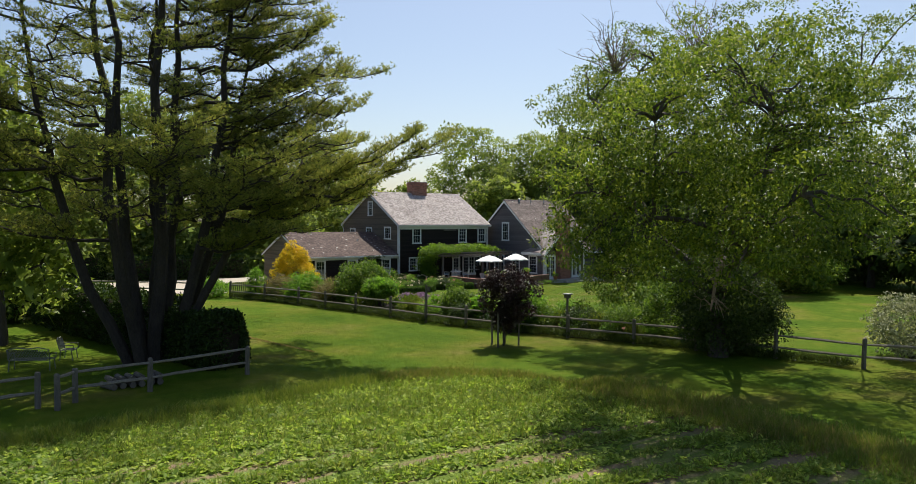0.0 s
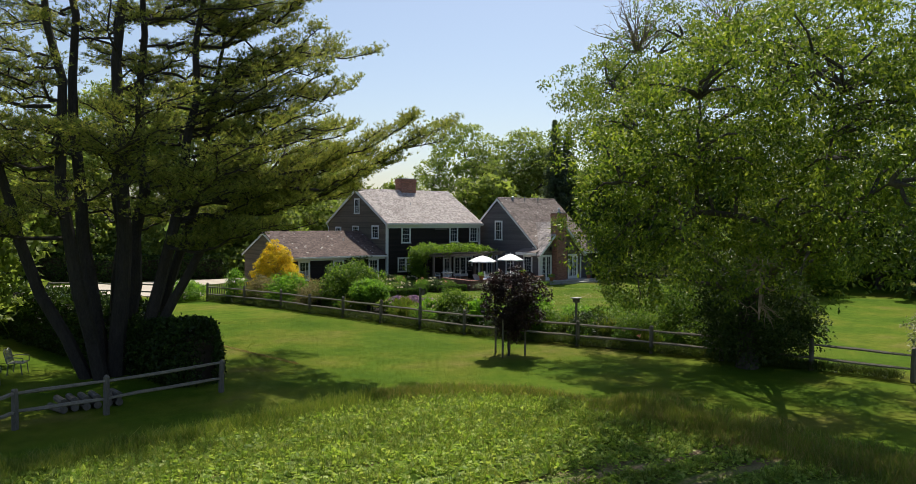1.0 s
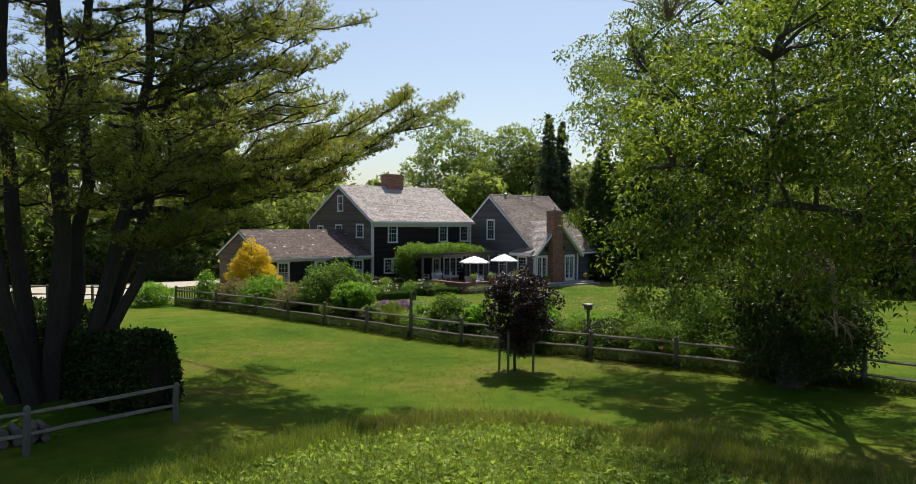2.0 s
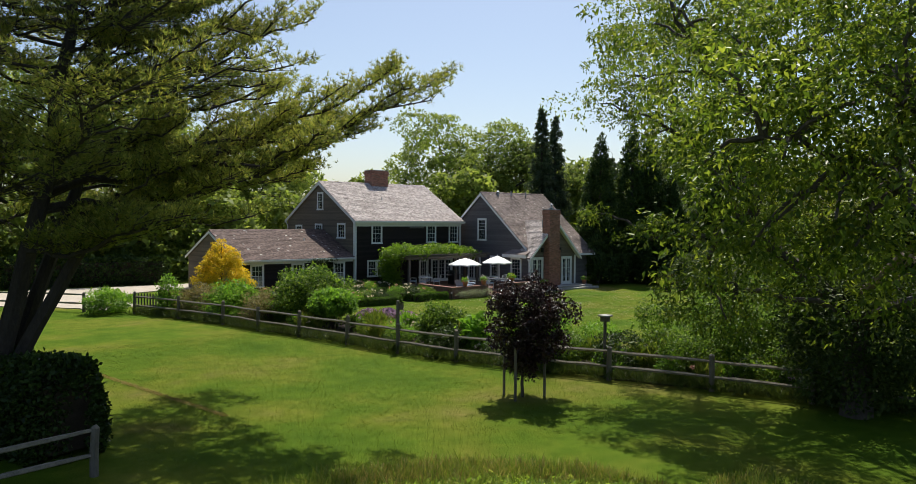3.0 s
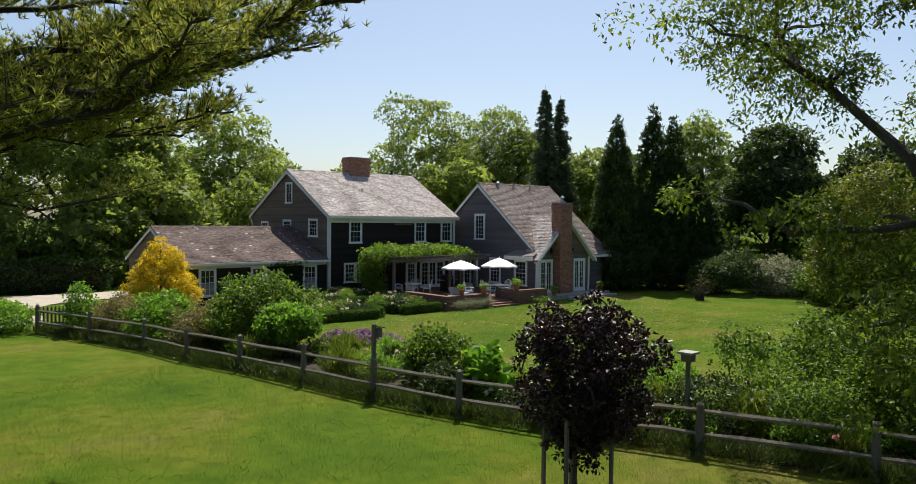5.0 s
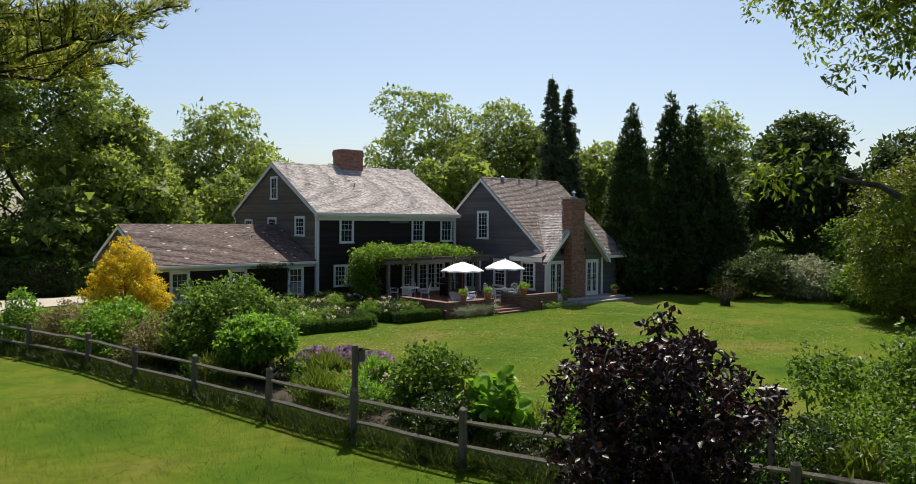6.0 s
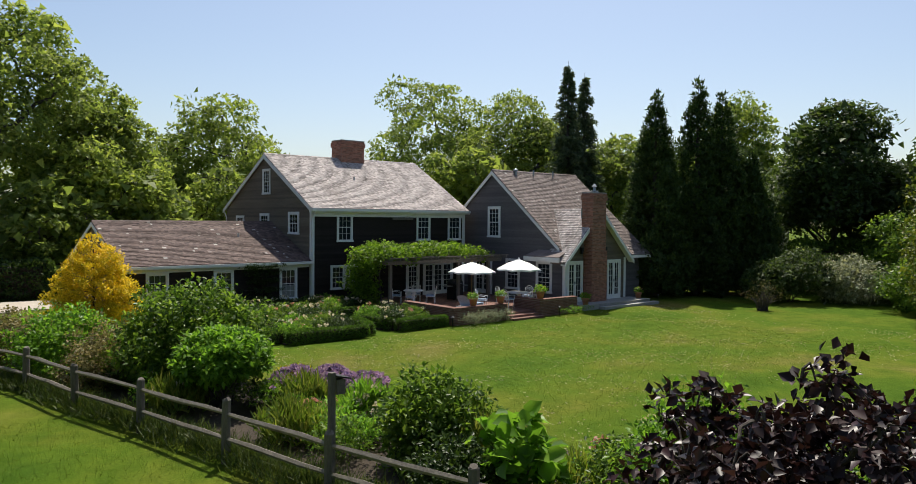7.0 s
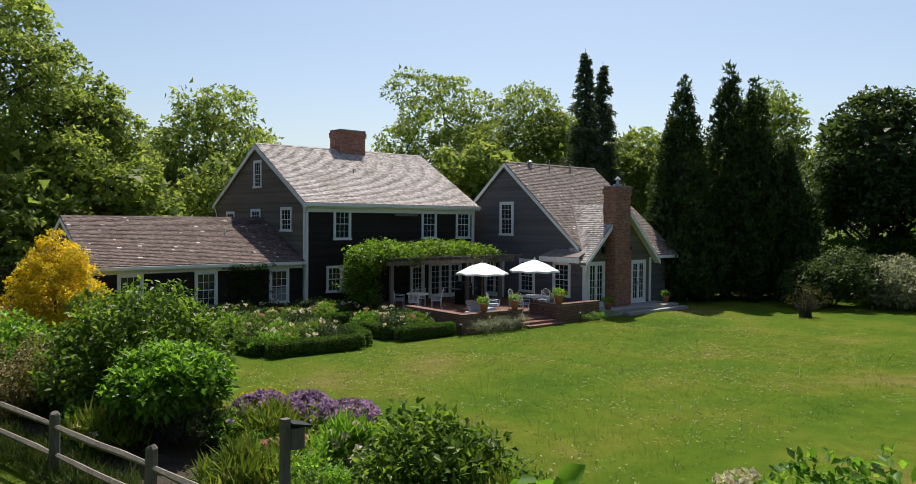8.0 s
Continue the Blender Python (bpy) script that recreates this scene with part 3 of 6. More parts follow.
def glass_door(axis, at, s0, s1, z0, z1, leaves_n=2, cols=2, rows=5, casing=0.1):
    """Glazed doors in a white casing: each leaf has stiles, rails, glazing bars and a handle."""
    fm = frame_of(axis, at)
    g = Geo()
    wbox(g, fm, s0, s0 + casing, 0.002, 0.07, z0, z1)
    wbox(g, fm, s1 - casing, s1, 0.002, 0.07, z0, z1)
    wbox(g, fm, s0 + casing, s1 - casing, 0.002, 0.07, z1 - casing, z1)
    wbox(g, fm, s0, s1, 0.002, 0.1, z0 - 0.03, z0 + 0.02)
    d = part("door", g, WHITE, HOUSE)
    w = (s1 - s0 - 2 * casing) / leaves_n
    for k in range(leaves_n):
        a0 = s0 + casing + k * w + 0.004
        a1 = a0 + w - 0.008
        lg = Geo()
        b0, b1 = z0 + 0.02, z1 - casing
        for q in ((a0, a0 + 0.09, b0, b1), (a1 - 0.09, a1, b0, b1), (a0 + 0.09, a1 - 0.09, b0, b0 + 0.2), (a0 + 0.09, a1 - 0.09, b1 - 0.1, b1)):
            wbox(lg, fm, q[0], q[1], 0.006, 0.04, q[2], q[3])
        for i in range(1, cols):
            x = a0 + 0.09 + (a1 - a0 - 0.18) * i / cols
            wbox(lg, fm, x - 0.012, x + 0.012, 0.012, 0.03, b0 + 0.2, b1 - 0.1)
        for i in range(1, rows):
            z = b0 + 0.2 + (b1 - b0 - 0.3) * i / rows
            wbox(lg, fm, a0 + 0.09, a1 - 0.09, 0.013, 0.029, z - 0.012, z + 0.012)
        part("door_leaf", lg, WHITE, d)
        part("pane", wbox(Geo(), fm, a0 + 0.07, a1 - 0.07, -0.02, 0.011, b0 + 0.15, b1 - 0.06), GLASS, d)
        hx = a1 - 0.05 if k == 0 else a0 + 0.05
        part("handle", wbox(Geo(), fm, hx - 0.012, hx + 0.012, 0.04, 0.08, z0 + 0.95, z0 + 1.1), METAL, d)
    return d


def gable_top(y0, y1, yr, ze, zr):
    """Height under a gable roof along a wall that runs from y0 to y1."""
    def f(s):
        y = y0 + (y1 - y0) * s
        lo, hi = min(y0, y1), max(y0, y1)
        return ze + (zr - ze) * ((y - lo) / (yr - lo) if y < yr else (hi - y) / (hi - yr))
    return f


def gable_roof_x(x0, x1, yf, yr, yb, ze, zr, mat, seed, clip=None, thick=0.12, label=""):
    """A roof with its ridge along x: deck, shingles on both slopes, ridge cap."""
    g = Geo()
    for y in (yf, yb):
        g.slab([(x0, y, ze - 0.02), (x1, y, ze - 0.02), (x1, yr, zr - 0.02), (x0, yr, zr - 0.02)], (0, 0, -thick))
    roof = part("roof", g, mat, HOUSE, label)
    for y, sd in ((yf, seed), (yb, seed + 1)):
        ln = math.hypot(yr - y, zr - ze)
        up = (0, (yr - y) / ln, (zr - ze) / ln)
        ob = part("shingles", shingles(Geo(), (x0, y, ze), (1, 0, 0), up, x1 - x0, ln, clip if y == yf else None, sd), mat, roof)
        ob["kind"] = "stuff"
    cap = Geo()
    x = x0
    while x < x1 - 0.02:
        cap.slab([(x, yr - 0.1, zr - 0.035), (min(x + 0.24, x1), yr - 0.1, zr - 0.04), (min(x + 0.24, x1), yr, zr + 0.03), (x, yr, zr + 0.035), ], (0, 0, 0.015))
        cap.slab([(x, yr, zr + 0.035), (min(x + 0.24, x1), yr, zr + 0.03), (min(x + 0.24, x1), yr + 0.1, zr - 0.04), (x, yr + 0.1, zr - 0.035)], (0, 0, 0.015))
        x += 0.22
    part("ridge_cap", cap, mat, roof)["kind"] = "stuff"
    return roof


def rake(x, yf, yr, ze, zr, w=0.2, t=0.05):
    """A white rake board up one side of a gable that faces -x or +x."""
    g = Geo()
    g.slab([(x, yf, ze - 0.03), (x, yr, zr - 0.03), (x, yr, zr - 0.03 - w * 1.15), (x, yf, ze - 0.03 - w)], (t, 0, 0))
    return g


# main block
MX0, MX1, MY0, MY1, MZE, MZR = 35.8, 46.5, 57.15, 67.9, 5.3, 8.45
MYR = (MY0 + MY1) / 2 - 0.1
body = Geo().box(MX0 + 0.02, MX1 - 0.02, MY0 + 0.02, MY1 - 0.02, -0.1, MZE)
body.slab([(MX0 + 0.02, MY0 + 0.02, MZE), (MX0 + 0.02, MY1 - 0.02, MZE), (MX0 + 0.02, MYR, MZR - 0.16)], (MX1 - MX0 - 0.04, 0, 0))
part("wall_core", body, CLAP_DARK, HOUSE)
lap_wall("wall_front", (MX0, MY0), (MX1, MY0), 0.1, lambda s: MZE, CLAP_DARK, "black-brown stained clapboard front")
lap_wall("wall_gable", (MX0, MY1), (MX0, MY0), 0.1, gable_top(MY1, MY0, MYR, MZE, MZR - 0.05), CLAP, "weathered grey-brown clapboard gable")
lap_wall("wall_gable", (MX1, MY0), (MX1, MY1), 0.1, gable_top(MY0, MY1, MYR, MZE, MZR - 0.05), CLAP)
gable_roof_x(MX0 - 0.14, MX1 + 0.14, MY0 - 0.3, MYR, MY1 + 0.3, MZE + 0.03, MZR + 0.06, SHAKE_PALE, 11, None, 0.12, "silver-grey cedar shingle roof")
part("rake_board", rake(MX0 - 0.17, MY0 - 0.3, MYR, MZE, MZR + 0.03), WHITE, HOUSE)
part("rake_board", rake(MX0 - 0.17, MY1 + 0.3, MYR, MZE, MZR + 0.03), WHITE, HOUSE)
part("rake_board", rake(MX1 + 0.12, MY0 - 0.3, MYR, MZE, MZR + 0.03), WHITE, HOUSE)
tr = Geo().box(MX0 - 0.14, MX1 + 0.14, MY0 - 0.27, MY0 - 0.018, MZE - 0.2, MZE - 0.1)
tr.box(MX0 - 0.02, MX1 + 0.02, MY0 - 0.055, MY0 - 0.02, MZE - 0.42, MZE - 0.2)
part("cornice", tr, WHITE, HOUSE)
part("gutter", Geo().box(MX0 - 0.16, MX1 + 0.16, MY0 - 0.42, MY0 - 0.29, MZE - 0.13, MZE + 0.0), WHITE, HOUSE)
for x in (MX0, MX1 - 0.16):
    cb = Geo().box(x - 0.03, x + 0.17, MY0 - 0.038, MY0 + 0.13, 0.05, MZE - 0.2)
    part("corner_board", cb, WHITE, HOUSE)
part("downspout", Geo().tube([(MX0 + 0.05, MY0 - 0.3, MZE - 0.12), (MX0 + 0.03, MY0 - 0.1, MZE - 0.5), (MX0 + 0.03, MY0 - 0.1, 0.2), (MX0 + 0.0, MY0 - 0.2, 0.1)], [0.038] * 4, 6), WHITE, HOUSE)
part("downspout", Geo().tube([(MX0 - 0.1, MY1 + 0.2, MZE - 0.1), (MX0 - 0.06, MY1 - 0.05, MZE - 0.5), (MX0 - 0.06, MY1 - 0.05, 0.2)], [0.038] * 3, 6), WHITE, HOUSE)
for s0, s1 in ((37.33, 38.33), (42.73, 43.76), (45.14, 46.17)):
    sash_window("y", MY0 - 0.016, s0, s1, 3.56, 5.12, 3, 4, 0.1, 0.0)
sash_window("y", MY0 - 0.016, 36.95, 37.83, 0.98, 2.26, 3, 4, 0.09)
sash_window("y", MY0 - 0.016, 37.81, 38.69, 0.98, 2.26, 3, 4, 0.09)
glass_door("y", MY0 - 0.016, 42.0, 42.95, 0.3, 2.2, 1, 3, 5)
glass_door("y", MY0 - 0.016, 43.25, 45.55, 0.3, 2.25, 3, 2, 5)
part("awning_box", Geo().beam((40.95, MY0 - 0.1, 4.8), (42.4, MY0 - 0.1, 4.8), 0.14, 0.13), GREYWOOD, HOUSE, "grey retracted awning case")
sash_window("x", MX0 - 0.016, 61.8, 62.75, 6.19, 7.62, 3, 6, 0.11)
sash_window("x", MX0 - 0.016, 58.4, 59.6, 3.95, 5.13, 3, 4, 0.12)
sash_window("x", MX0 - 0.016, 61.95, 63.1, 4.0, 5.05, 3, 4, 0.11)
sash_window("x", MX0 - 0.016, 65.3, 66.4, 3.9, 4.92, 3, 4, 0.11)


def brick_stack(x0, x1, y0, y1, z0, z1, parent, mat, seed, course=0.076, blen=0.21):
    """Courses of bricks with recessed joints on the four sides of a stack."""
    rng = np.random.default_rng(seed)
    g = Geo()
    k = 0
    z = z0
    while z < z1 - 0.02:
        h = min(course - 0.012, z1 - z)
        for ax, lo, hi in (("y0", x0, x1), ("y1", x0, x1), ("x0", y0, y1), ("x1", y0, y1)):
            s = lo - (0.5 * blen if k % 2 else 0)
            while s < hi - 0.01:
                a, b = max(s, lo) + 0.005, min(s + blen, hi) - 0.005
                if b - a > 0.02:
                    o = 0.012 + rng.random() * 0.004
                    if ax == "y0":
                        g.box(a, b, y0 - o, y0 + 0.03, z, z + h)
                    elif ax == "y1":
                        g.box(a, b, y1 - 0.03, y1 + o, z, z + h)
                    elif ax == "x0":
                        g.box(x0 - o, x0 + 0.03, a, b, z, z + h)
                    else:
                        g.box(x1 - 0.03, x1 + o, a, b, z, z + h)
                s += blen
        z += course
        k += 1
    ob = part("bricks", g, mat, parent)
    ob["kind"] = "stuff"
    return ob


def chimney(x0, x1, y0, y1, z0, z1, mat, seed, label):
    core = Geo().box(x0, x1, y0, y1, z0, z1 - 0.02)
    ch = part("chimney", core, MORTAR, HOUSE, label)
    brick_stack(x0, x1, y0, y1, z0, z1 - 0.38, ch, mat, seed)
    brick_stack(x0 - 0.05, x1 + 0.05, y0 - 0.05, y1 + 0.05, z1 - 0.38, z1 - 0.1, ch, mat, seed + 1)
    brick_stack(x0 - 0.01, x1 + 0.01, y0 - 0.01, y1 + 0.01, z1 - 0.1, z1, ch, mat, seed + 2)
    part("cap", Geo().box(x0 - 0.02, x1 + 0.02, y0 - 0.02, y1 + 0.02, z1, z1 + 0.05), METAL, ch)
    return ch


chimney(40.6, 42.25, MYR - 0.45, MYR + 0.7, 7.6, 9.62, BRICK, 21, "broad red brick chimney on the ridge")
part("vent_pipe", Geo().tube([(40.2, 59.9, 6.75), (40.2, 59.9, 7.25)], [0.05, 0.05], 8), METAL, HOUSE)

# low ell
EX0, EX1, EY0, EY1, EZE, EZR = 26.4, 35.78, 57.35, 66.1, 2.5, 4.5
EYR = (EY0 + EY1) / 2
body = Geo().box(EX0 + 0.02, EX1, EY0 + 0.02, EY1 - 0.02, -0.1, EZE)
body.slab([(EX0 + 0.02, EY0 + 0.02, EZE), (EX0 + 0.02, EY1 - 0.02, EZE), (EX0 + 0.02, EYR, EZR - 0.16)], (EX1 - EX0 - 0.02, 0, 0))
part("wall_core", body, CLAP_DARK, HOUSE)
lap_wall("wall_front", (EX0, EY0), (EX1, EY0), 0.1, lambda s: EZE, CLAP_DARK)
lap_wall("wall_gable", (EX0, EY1), (EX0, EY0), 0.1, gable_top(EY1, EY0, EYR, EZE, EZR - 0.05), CLAP)
gable_roof_x(EX0 - 0.14, EX1 - 0.005, EY0 - 0.3, EYR, EY1 + 0.3, EZE + 0.05, EZR + 0.06, SHAKE_BROWN, 31, None, 0.12, "brown cedar shingle roof with lichen spots")
part("rake_board", rake(EX0 - 0.17, EY0 - 0.3, EYR, EZE + 0.02, EZR + 0.03, 0.16), WHITE, HOUSE)
part("rake_board", rake(EX0 - 0.17, EY1 + 0.3, EYR, EZE + 0.02, EZR + 0.03, 0.16), WHITE, HOUSE)
tr = Geo().box(EX0 - 0.1, EX1 - 0.01, EY0 - 0.27, EY0 - 0.018, EZE - 0.16, EZE - 0.08)
tr.box(EX0, EX1 - 0.01, EY0 - 0.05, EY0 - 0.02, EZE - 0.3, EZE - 0.16)
part("cornice", tr, WHITE, HOUSE)
part("gutter", Geo().box(EX0 - 0.16, EX1 - 0.01, EY0 - 0.42, EY0 - 0.29, EZE - 0.11, EZE + 0.02), WHITE, HOUSE)
part("corner_board", Geo().box(EX0 - 0.03, EX0 + 0.13, EY0 - 0.038, EY0 + 0.12, 0.05, EZE - 0.16), WHITE, HOUSE)
for s0, s1 in ((27.42, 28.45), (30.58, 31.6), (34.05, 35.06)):
    sash_window("y", EY0 - 0.016, s0, s1, 0.61, 2.22, 3, 4, 0.11, 0.45 if s0 > 33 or s0 < 28 else 0.0)
part("vent_pipe", Geo().tube([(33.0, 59.9, 3.55), (33.0, 59.9, 3.95)], [0.05, 0.05], 8), WHITE, HOUSE)

# wing
WX0, WX1, WY0, WY1, WZE, WZR = 47.2, 54.5, 49.85, 60.75, 3.3, 7.75
WYR = (WY0 + WY1) / 2
body = Geo().box(WX0 + 0.02, WX1 - 0.02, WY0 + 0.02, WY1 - 0.02, -0.1, WZE)
body.slab([(WX0 + 0.02, WY0 + 0.02, WZE), (WX0 + 0.02, WY1 - 0.02, WZE), (WX0 + 0.02, WYR, WZR - 0.2)], (WX1 - WX0 - 0.04, 0, 0))
part("wall_core", body, CLAP_GREY, HOUSE)
lap_wall("wall_gable", (WX0, WY1), (WX0, WY0), 0.1, gable_top(WY1, WY0, WYR, WZE, WZR - 0.08), CLAP_GREY, "grey stained clapboard gable")
lap_wall("wall_front", (WX0, WY0), (WX1, WY0), 0.1, lambda s: WZE, CLAP_GREY)
wslope = (WZR + 0.06 - WZE) / (WYR - WY0)
gable_roof_x(WX0 - 0.14, WX1 + 0.3, WY0 - 0.62, WYR, WY1 + 0.4, WZE - 0.62 * wslope, WZR + 0.06, SHAKE_MID, 41, None, 0.12, "grey-brown cedar shingle roof")
part("rake_board", rake(WX0 - 0.17, WY0 - 0.05, WYR, WZE - 0.05 * wslope, WZR + 0.03, 0.2), WHITE, HOUSE)
part("rake_board", rake(WX0 - 0.17, WY1 + 0.4, WYR, WZE - 0.4 * wslope, WZR + 0.03, 0.2), WHITE, HOUSE)
part("rake_board", rake(WX1 + 0.28, WY0 - 0.62, WYR, WZE - 0.62 * wslope, WZR + 0.03, 0.2), WHITE, HOUSE)
part("cornice", Geo().box(52.4, WX1 + 0.3, WY0 - 0.64, WY0 - 0.02, WZE - 0.62 * wslope - 0.2, WZE - 0.62 * wslope - 0.04), WHITE, HOUSE)
sash_window("x", WX0 - 0.016, 54.6, 55.7, 3.77, 5.6, 3, 6, 0.13)
sash_window("x", WX0 - 0.016, 52.95, 54.1, 0.75, 2.5, 3, 6, 0.13)
for x in (50.4, 52.2):
    part("vent_pipe", Geo().tube([(x, 55.0, 7.3), (x, 55.0, 7.95)], [0.055, 0.055], 8), METAL, HOUSE)
part("vent_pipe", Geo().lathe((48.9, 55.1, 7.5), [(0.09, 0), (0.09, 0.3), (0.14, 0.32), (0.14, 0.42), (0.03, 0.48)], 10), METAL, HOUSE)

# cross gable room on the lawn side
CX0, CX1, CY0, CZE, CZR = 46.85, 52.2, 49.21, 2.85, 5.45
CXR = (CX0 + CX1) / 2
body = Geo().box(CX0 + 0.02, CX1 - 0.02, CY0 + 0.02, 51.6, -0.1, CZE)
body.slab([(CX0 + 0.02, CY0 + 0.02, CZE), (CX1 - 0.02, CY0 + 0.02, CZE), (CXR, CY0 + 0.02, CZR - 0.18)], (0, 1.0, 0))
part("wall_core", body, CLAP_DARK, HOUSE)
lap_wall("wall_front", (CX0, CY0), (CX1, CY0), 0.3, gable_top(CX0, CX1, CXR, CZE, CZR - 0.08), CLAP)
lap_wall("wall_side", (CX0, 51.62), (CX0, CY0), 0.3, lambda s: CZE, CLAP_GREY)
cs = (CZR - CZE) / (CXR - CX0)
rg = Geo()
yb = WYR - (WZR - CZR) / wslope
for x, sg in ((CX0 - 0.35, 1), (CX1 + 0.35, -1)):
    ze = CZE - 0.35 * cs
    rg.slab([(x, CY0 - 0.35, ze), (CXR, CY0 - 0.35, CZR), (CXR, yb, CZR), (x, WY0 + 0.1, ze)], (0, 0, -0.1))
croof = part("roof", rg, SHAKE_MID, HOUSE)
ln = math.hypot(CXR - CX0 + 0.35, CZR - CZE + 0.35 * cs)
for x, sg, sd in ((CX0 - 0.35, 1, 51), (CX1 + 0.35, -1, 52)):
    ze = CZE - 0.35 * cs
    depth = yb - CY0 + 0.35
    ob = part("shingles", shingles(Geo(), (x, CY0 - 0.35, ze + 0.02), (0, 1, 0), (sg * (CXR - CX0 + 0.35) / ln, 0, (CZR - ze) / ln), depth, ln,
                                   lambda s, u: s < (WY0 + 0.1 - CY0 + 0.35) + (yb - WY0 - 0.1) * u / ln, sd), SHAKE_PALE, croof)
    ob["kind"] = "stuff"
for x, sgn in ((CX0 - 0.37, 1), (CX1 + 0.37, -1)):
    ze = CZE - 0.37 * cs
    part("rake_board", Geo().slab([(x, CY0 - 0.36, ze), (CXR, CY0 - 0.36, CZR), (CXR, CY0 - 0.36, CZR - 0.26), (x, CY0 - 0.36, ze - 0.2)], (0, -0.05, 0)), WHITE, HOUSE)
    part("soffit", Geo().slab([(x, CY0 - 0.36, ze - 0.12), (CXR, CY0 - 0.36, CZR - 0.12), (CXR, CY0 - 0.02, CZR - 0.12), (x, CY0 - 0.02, ze - 0.12)], (0, 0, -0.03)), WHITE, HOUSE)
part("corner_board", Geo().box(CX0 - 0.04, CX0 + 0.12, CY0 - 0.038, CY0 + 0.13, 0.3, CZE - 0.3), WHITE, HOUSE)
part("corner_board", Geo().box(CX1 - 0.14, CX1 + 0.04, CY0 - 0.038, CY0 + 0.13, 0.3, CZE - 0.2), WHITE, HOUSE)
# small hipped lean-to roof behind the corner
hip = Geo().slab([(CX0 - 0.4, 49.3, 2.78), (CX0 - 0.4, 51.9, 2.78), (CX0 + 0.33, 51.5, 3.12), (CX0 + 0.33, 49.3, 3.12)], (0, 0, -0.06))
part("hip_roof", hip, SHAKE_MID, HOUSE)
part("fascia", Geo().box(CX0 - 0.44, CX0 - 0.38, 49.25, 51.92, 2.52, 2.74).box(CX0 - 0.38, CX0 - 0.02, 49.3, 51.9, 2.48, 2.54), WHITE, HOUSE)
sash_window("x", CX0 - 0.016, 50.1, 51.3, 0.77, 2.5, 3, 6, 0.13)
glass_door("y", CY0 - 0.016, 46.98, 48.3, 0.32, 2.55, 2, 2, 5)
glass_door("y", CY0 - 0.016, 50.45, 51.7, 0.32, 2.55, 2, 2, 5)
ch2 = chimney(48.45, 49.6, 48.62, 49.4, 0.25, 6.3, BRICK, 61, "tall red brick outside chimney")
brick_stack(48.38, 49.68, 48.58, 49.3, 0.25, 3.1, ch2, BRICK, 65)
part("flue_cap", Geo().lathe((49.02, 49.0, 6.35), [(0.22, 0), (0.22, 0.1), (0.08, 0.12), (0.06, 0.3), (0.16, 0.34), (0.02, 0.5)], 10), METAL, ch2)
part("flashing", Geo().box(48.4, 49.65, 49.36, 49.42, 4.9, 5.5), METAL, ch2)
for x in (48.1, 50.2):
    part("wall_lantern", Geo().box(x - 0.07, x + 0.07, CY0 - 0.2, CY0 - 0.06, 2.95, 3.3), BLACK, HOUSE)
# link between the main block and the wing
part("wall_core", Geo().box(MX1, WX0, 57.6, 60.6, -0.1, 2.6), CLAP_GREY, HOUSE)
lap_wall("wall_front", (MX1, 57.58), (WX0, 57.58), 0.3, lambda s: 2.6, CLAP_GREY)
lk = part("roof", Geo().slab([(MX1 + 0.02, 57.2, 2.72), (WX0 - 0.02, 57.2, 2.72), (WX0 - 0.02, 60.5, 3.9), (MX1 + 0.02, 60.5, 3.9)], (0, 0, -0.1)), SHAKE_MID, HOUSE)
sl = math.hypot(3.3, 1.18)
part("shingles", shingles(Geo(), (MX1 + 0.02, 57.2, 2.73), (1, 0, 0), (0, 3.3 / sl, 1.18 / sl), WX0 - MX1 - 0.04, sl, None, 71), SHAKE_MID, lk)["kind"] = "stuff"
glass_door("x", WX0 - 0.016, 55.3, 56.9, 0.3, 2.4, 2, 2, 5)

# ---- deck, terrace, pergola ----
dk = thing("deck", (50, 48.5, 0), "grey board deck with two long steps by the glazed doors", "deck")
for i in range(11):
    part("board", Geo().box(46.7, 52.7, 47.75 + i * 0.135, 47.88 + i * 0.135, 0.24, 0.29 + 0.003 * (i % 2)), DECK, dk)
part("riser", Geo().box(46.72, 52.68, 47.77, 49.2, -0.05, 0.235), DECK, dk)
part("step", Geo().box(48.0, 53.0, 47.35, 47.74, -0.05, 0.15), DECK, dk)
ter = thing("terrace", (42, 52, 0), "raised brick terrace with low walls and steps", "terrace", "", "structure")
part("terrace_base", Geo().box(37.7, 46.6, 48.0, 57.1, -0.1, 0.28), BRICK_DARK, ter)


def brick_wall(x0, x1, y0, y1, z1, seed):
    w = part("low_wall", Geo().box(x0, x1, y0, y1, -0.05, z1 - 0.05), MORTAR, ter)
    brick_stack(x0, x1, y0, y1, 0.0, z1 - 0.08, w, BRICK_DARK, seed)
    cp = Geo()
    s = x0 - 0.03
    while s < x1 + 0.02:
        cp.box(s, min(s + 0.104, x1 + 0.03), y0 - 0.03, y1 + 0.03, z1 - 0.06, z1)
        s += 0.11
    part("coping", cp, BRICK_DARK, w)


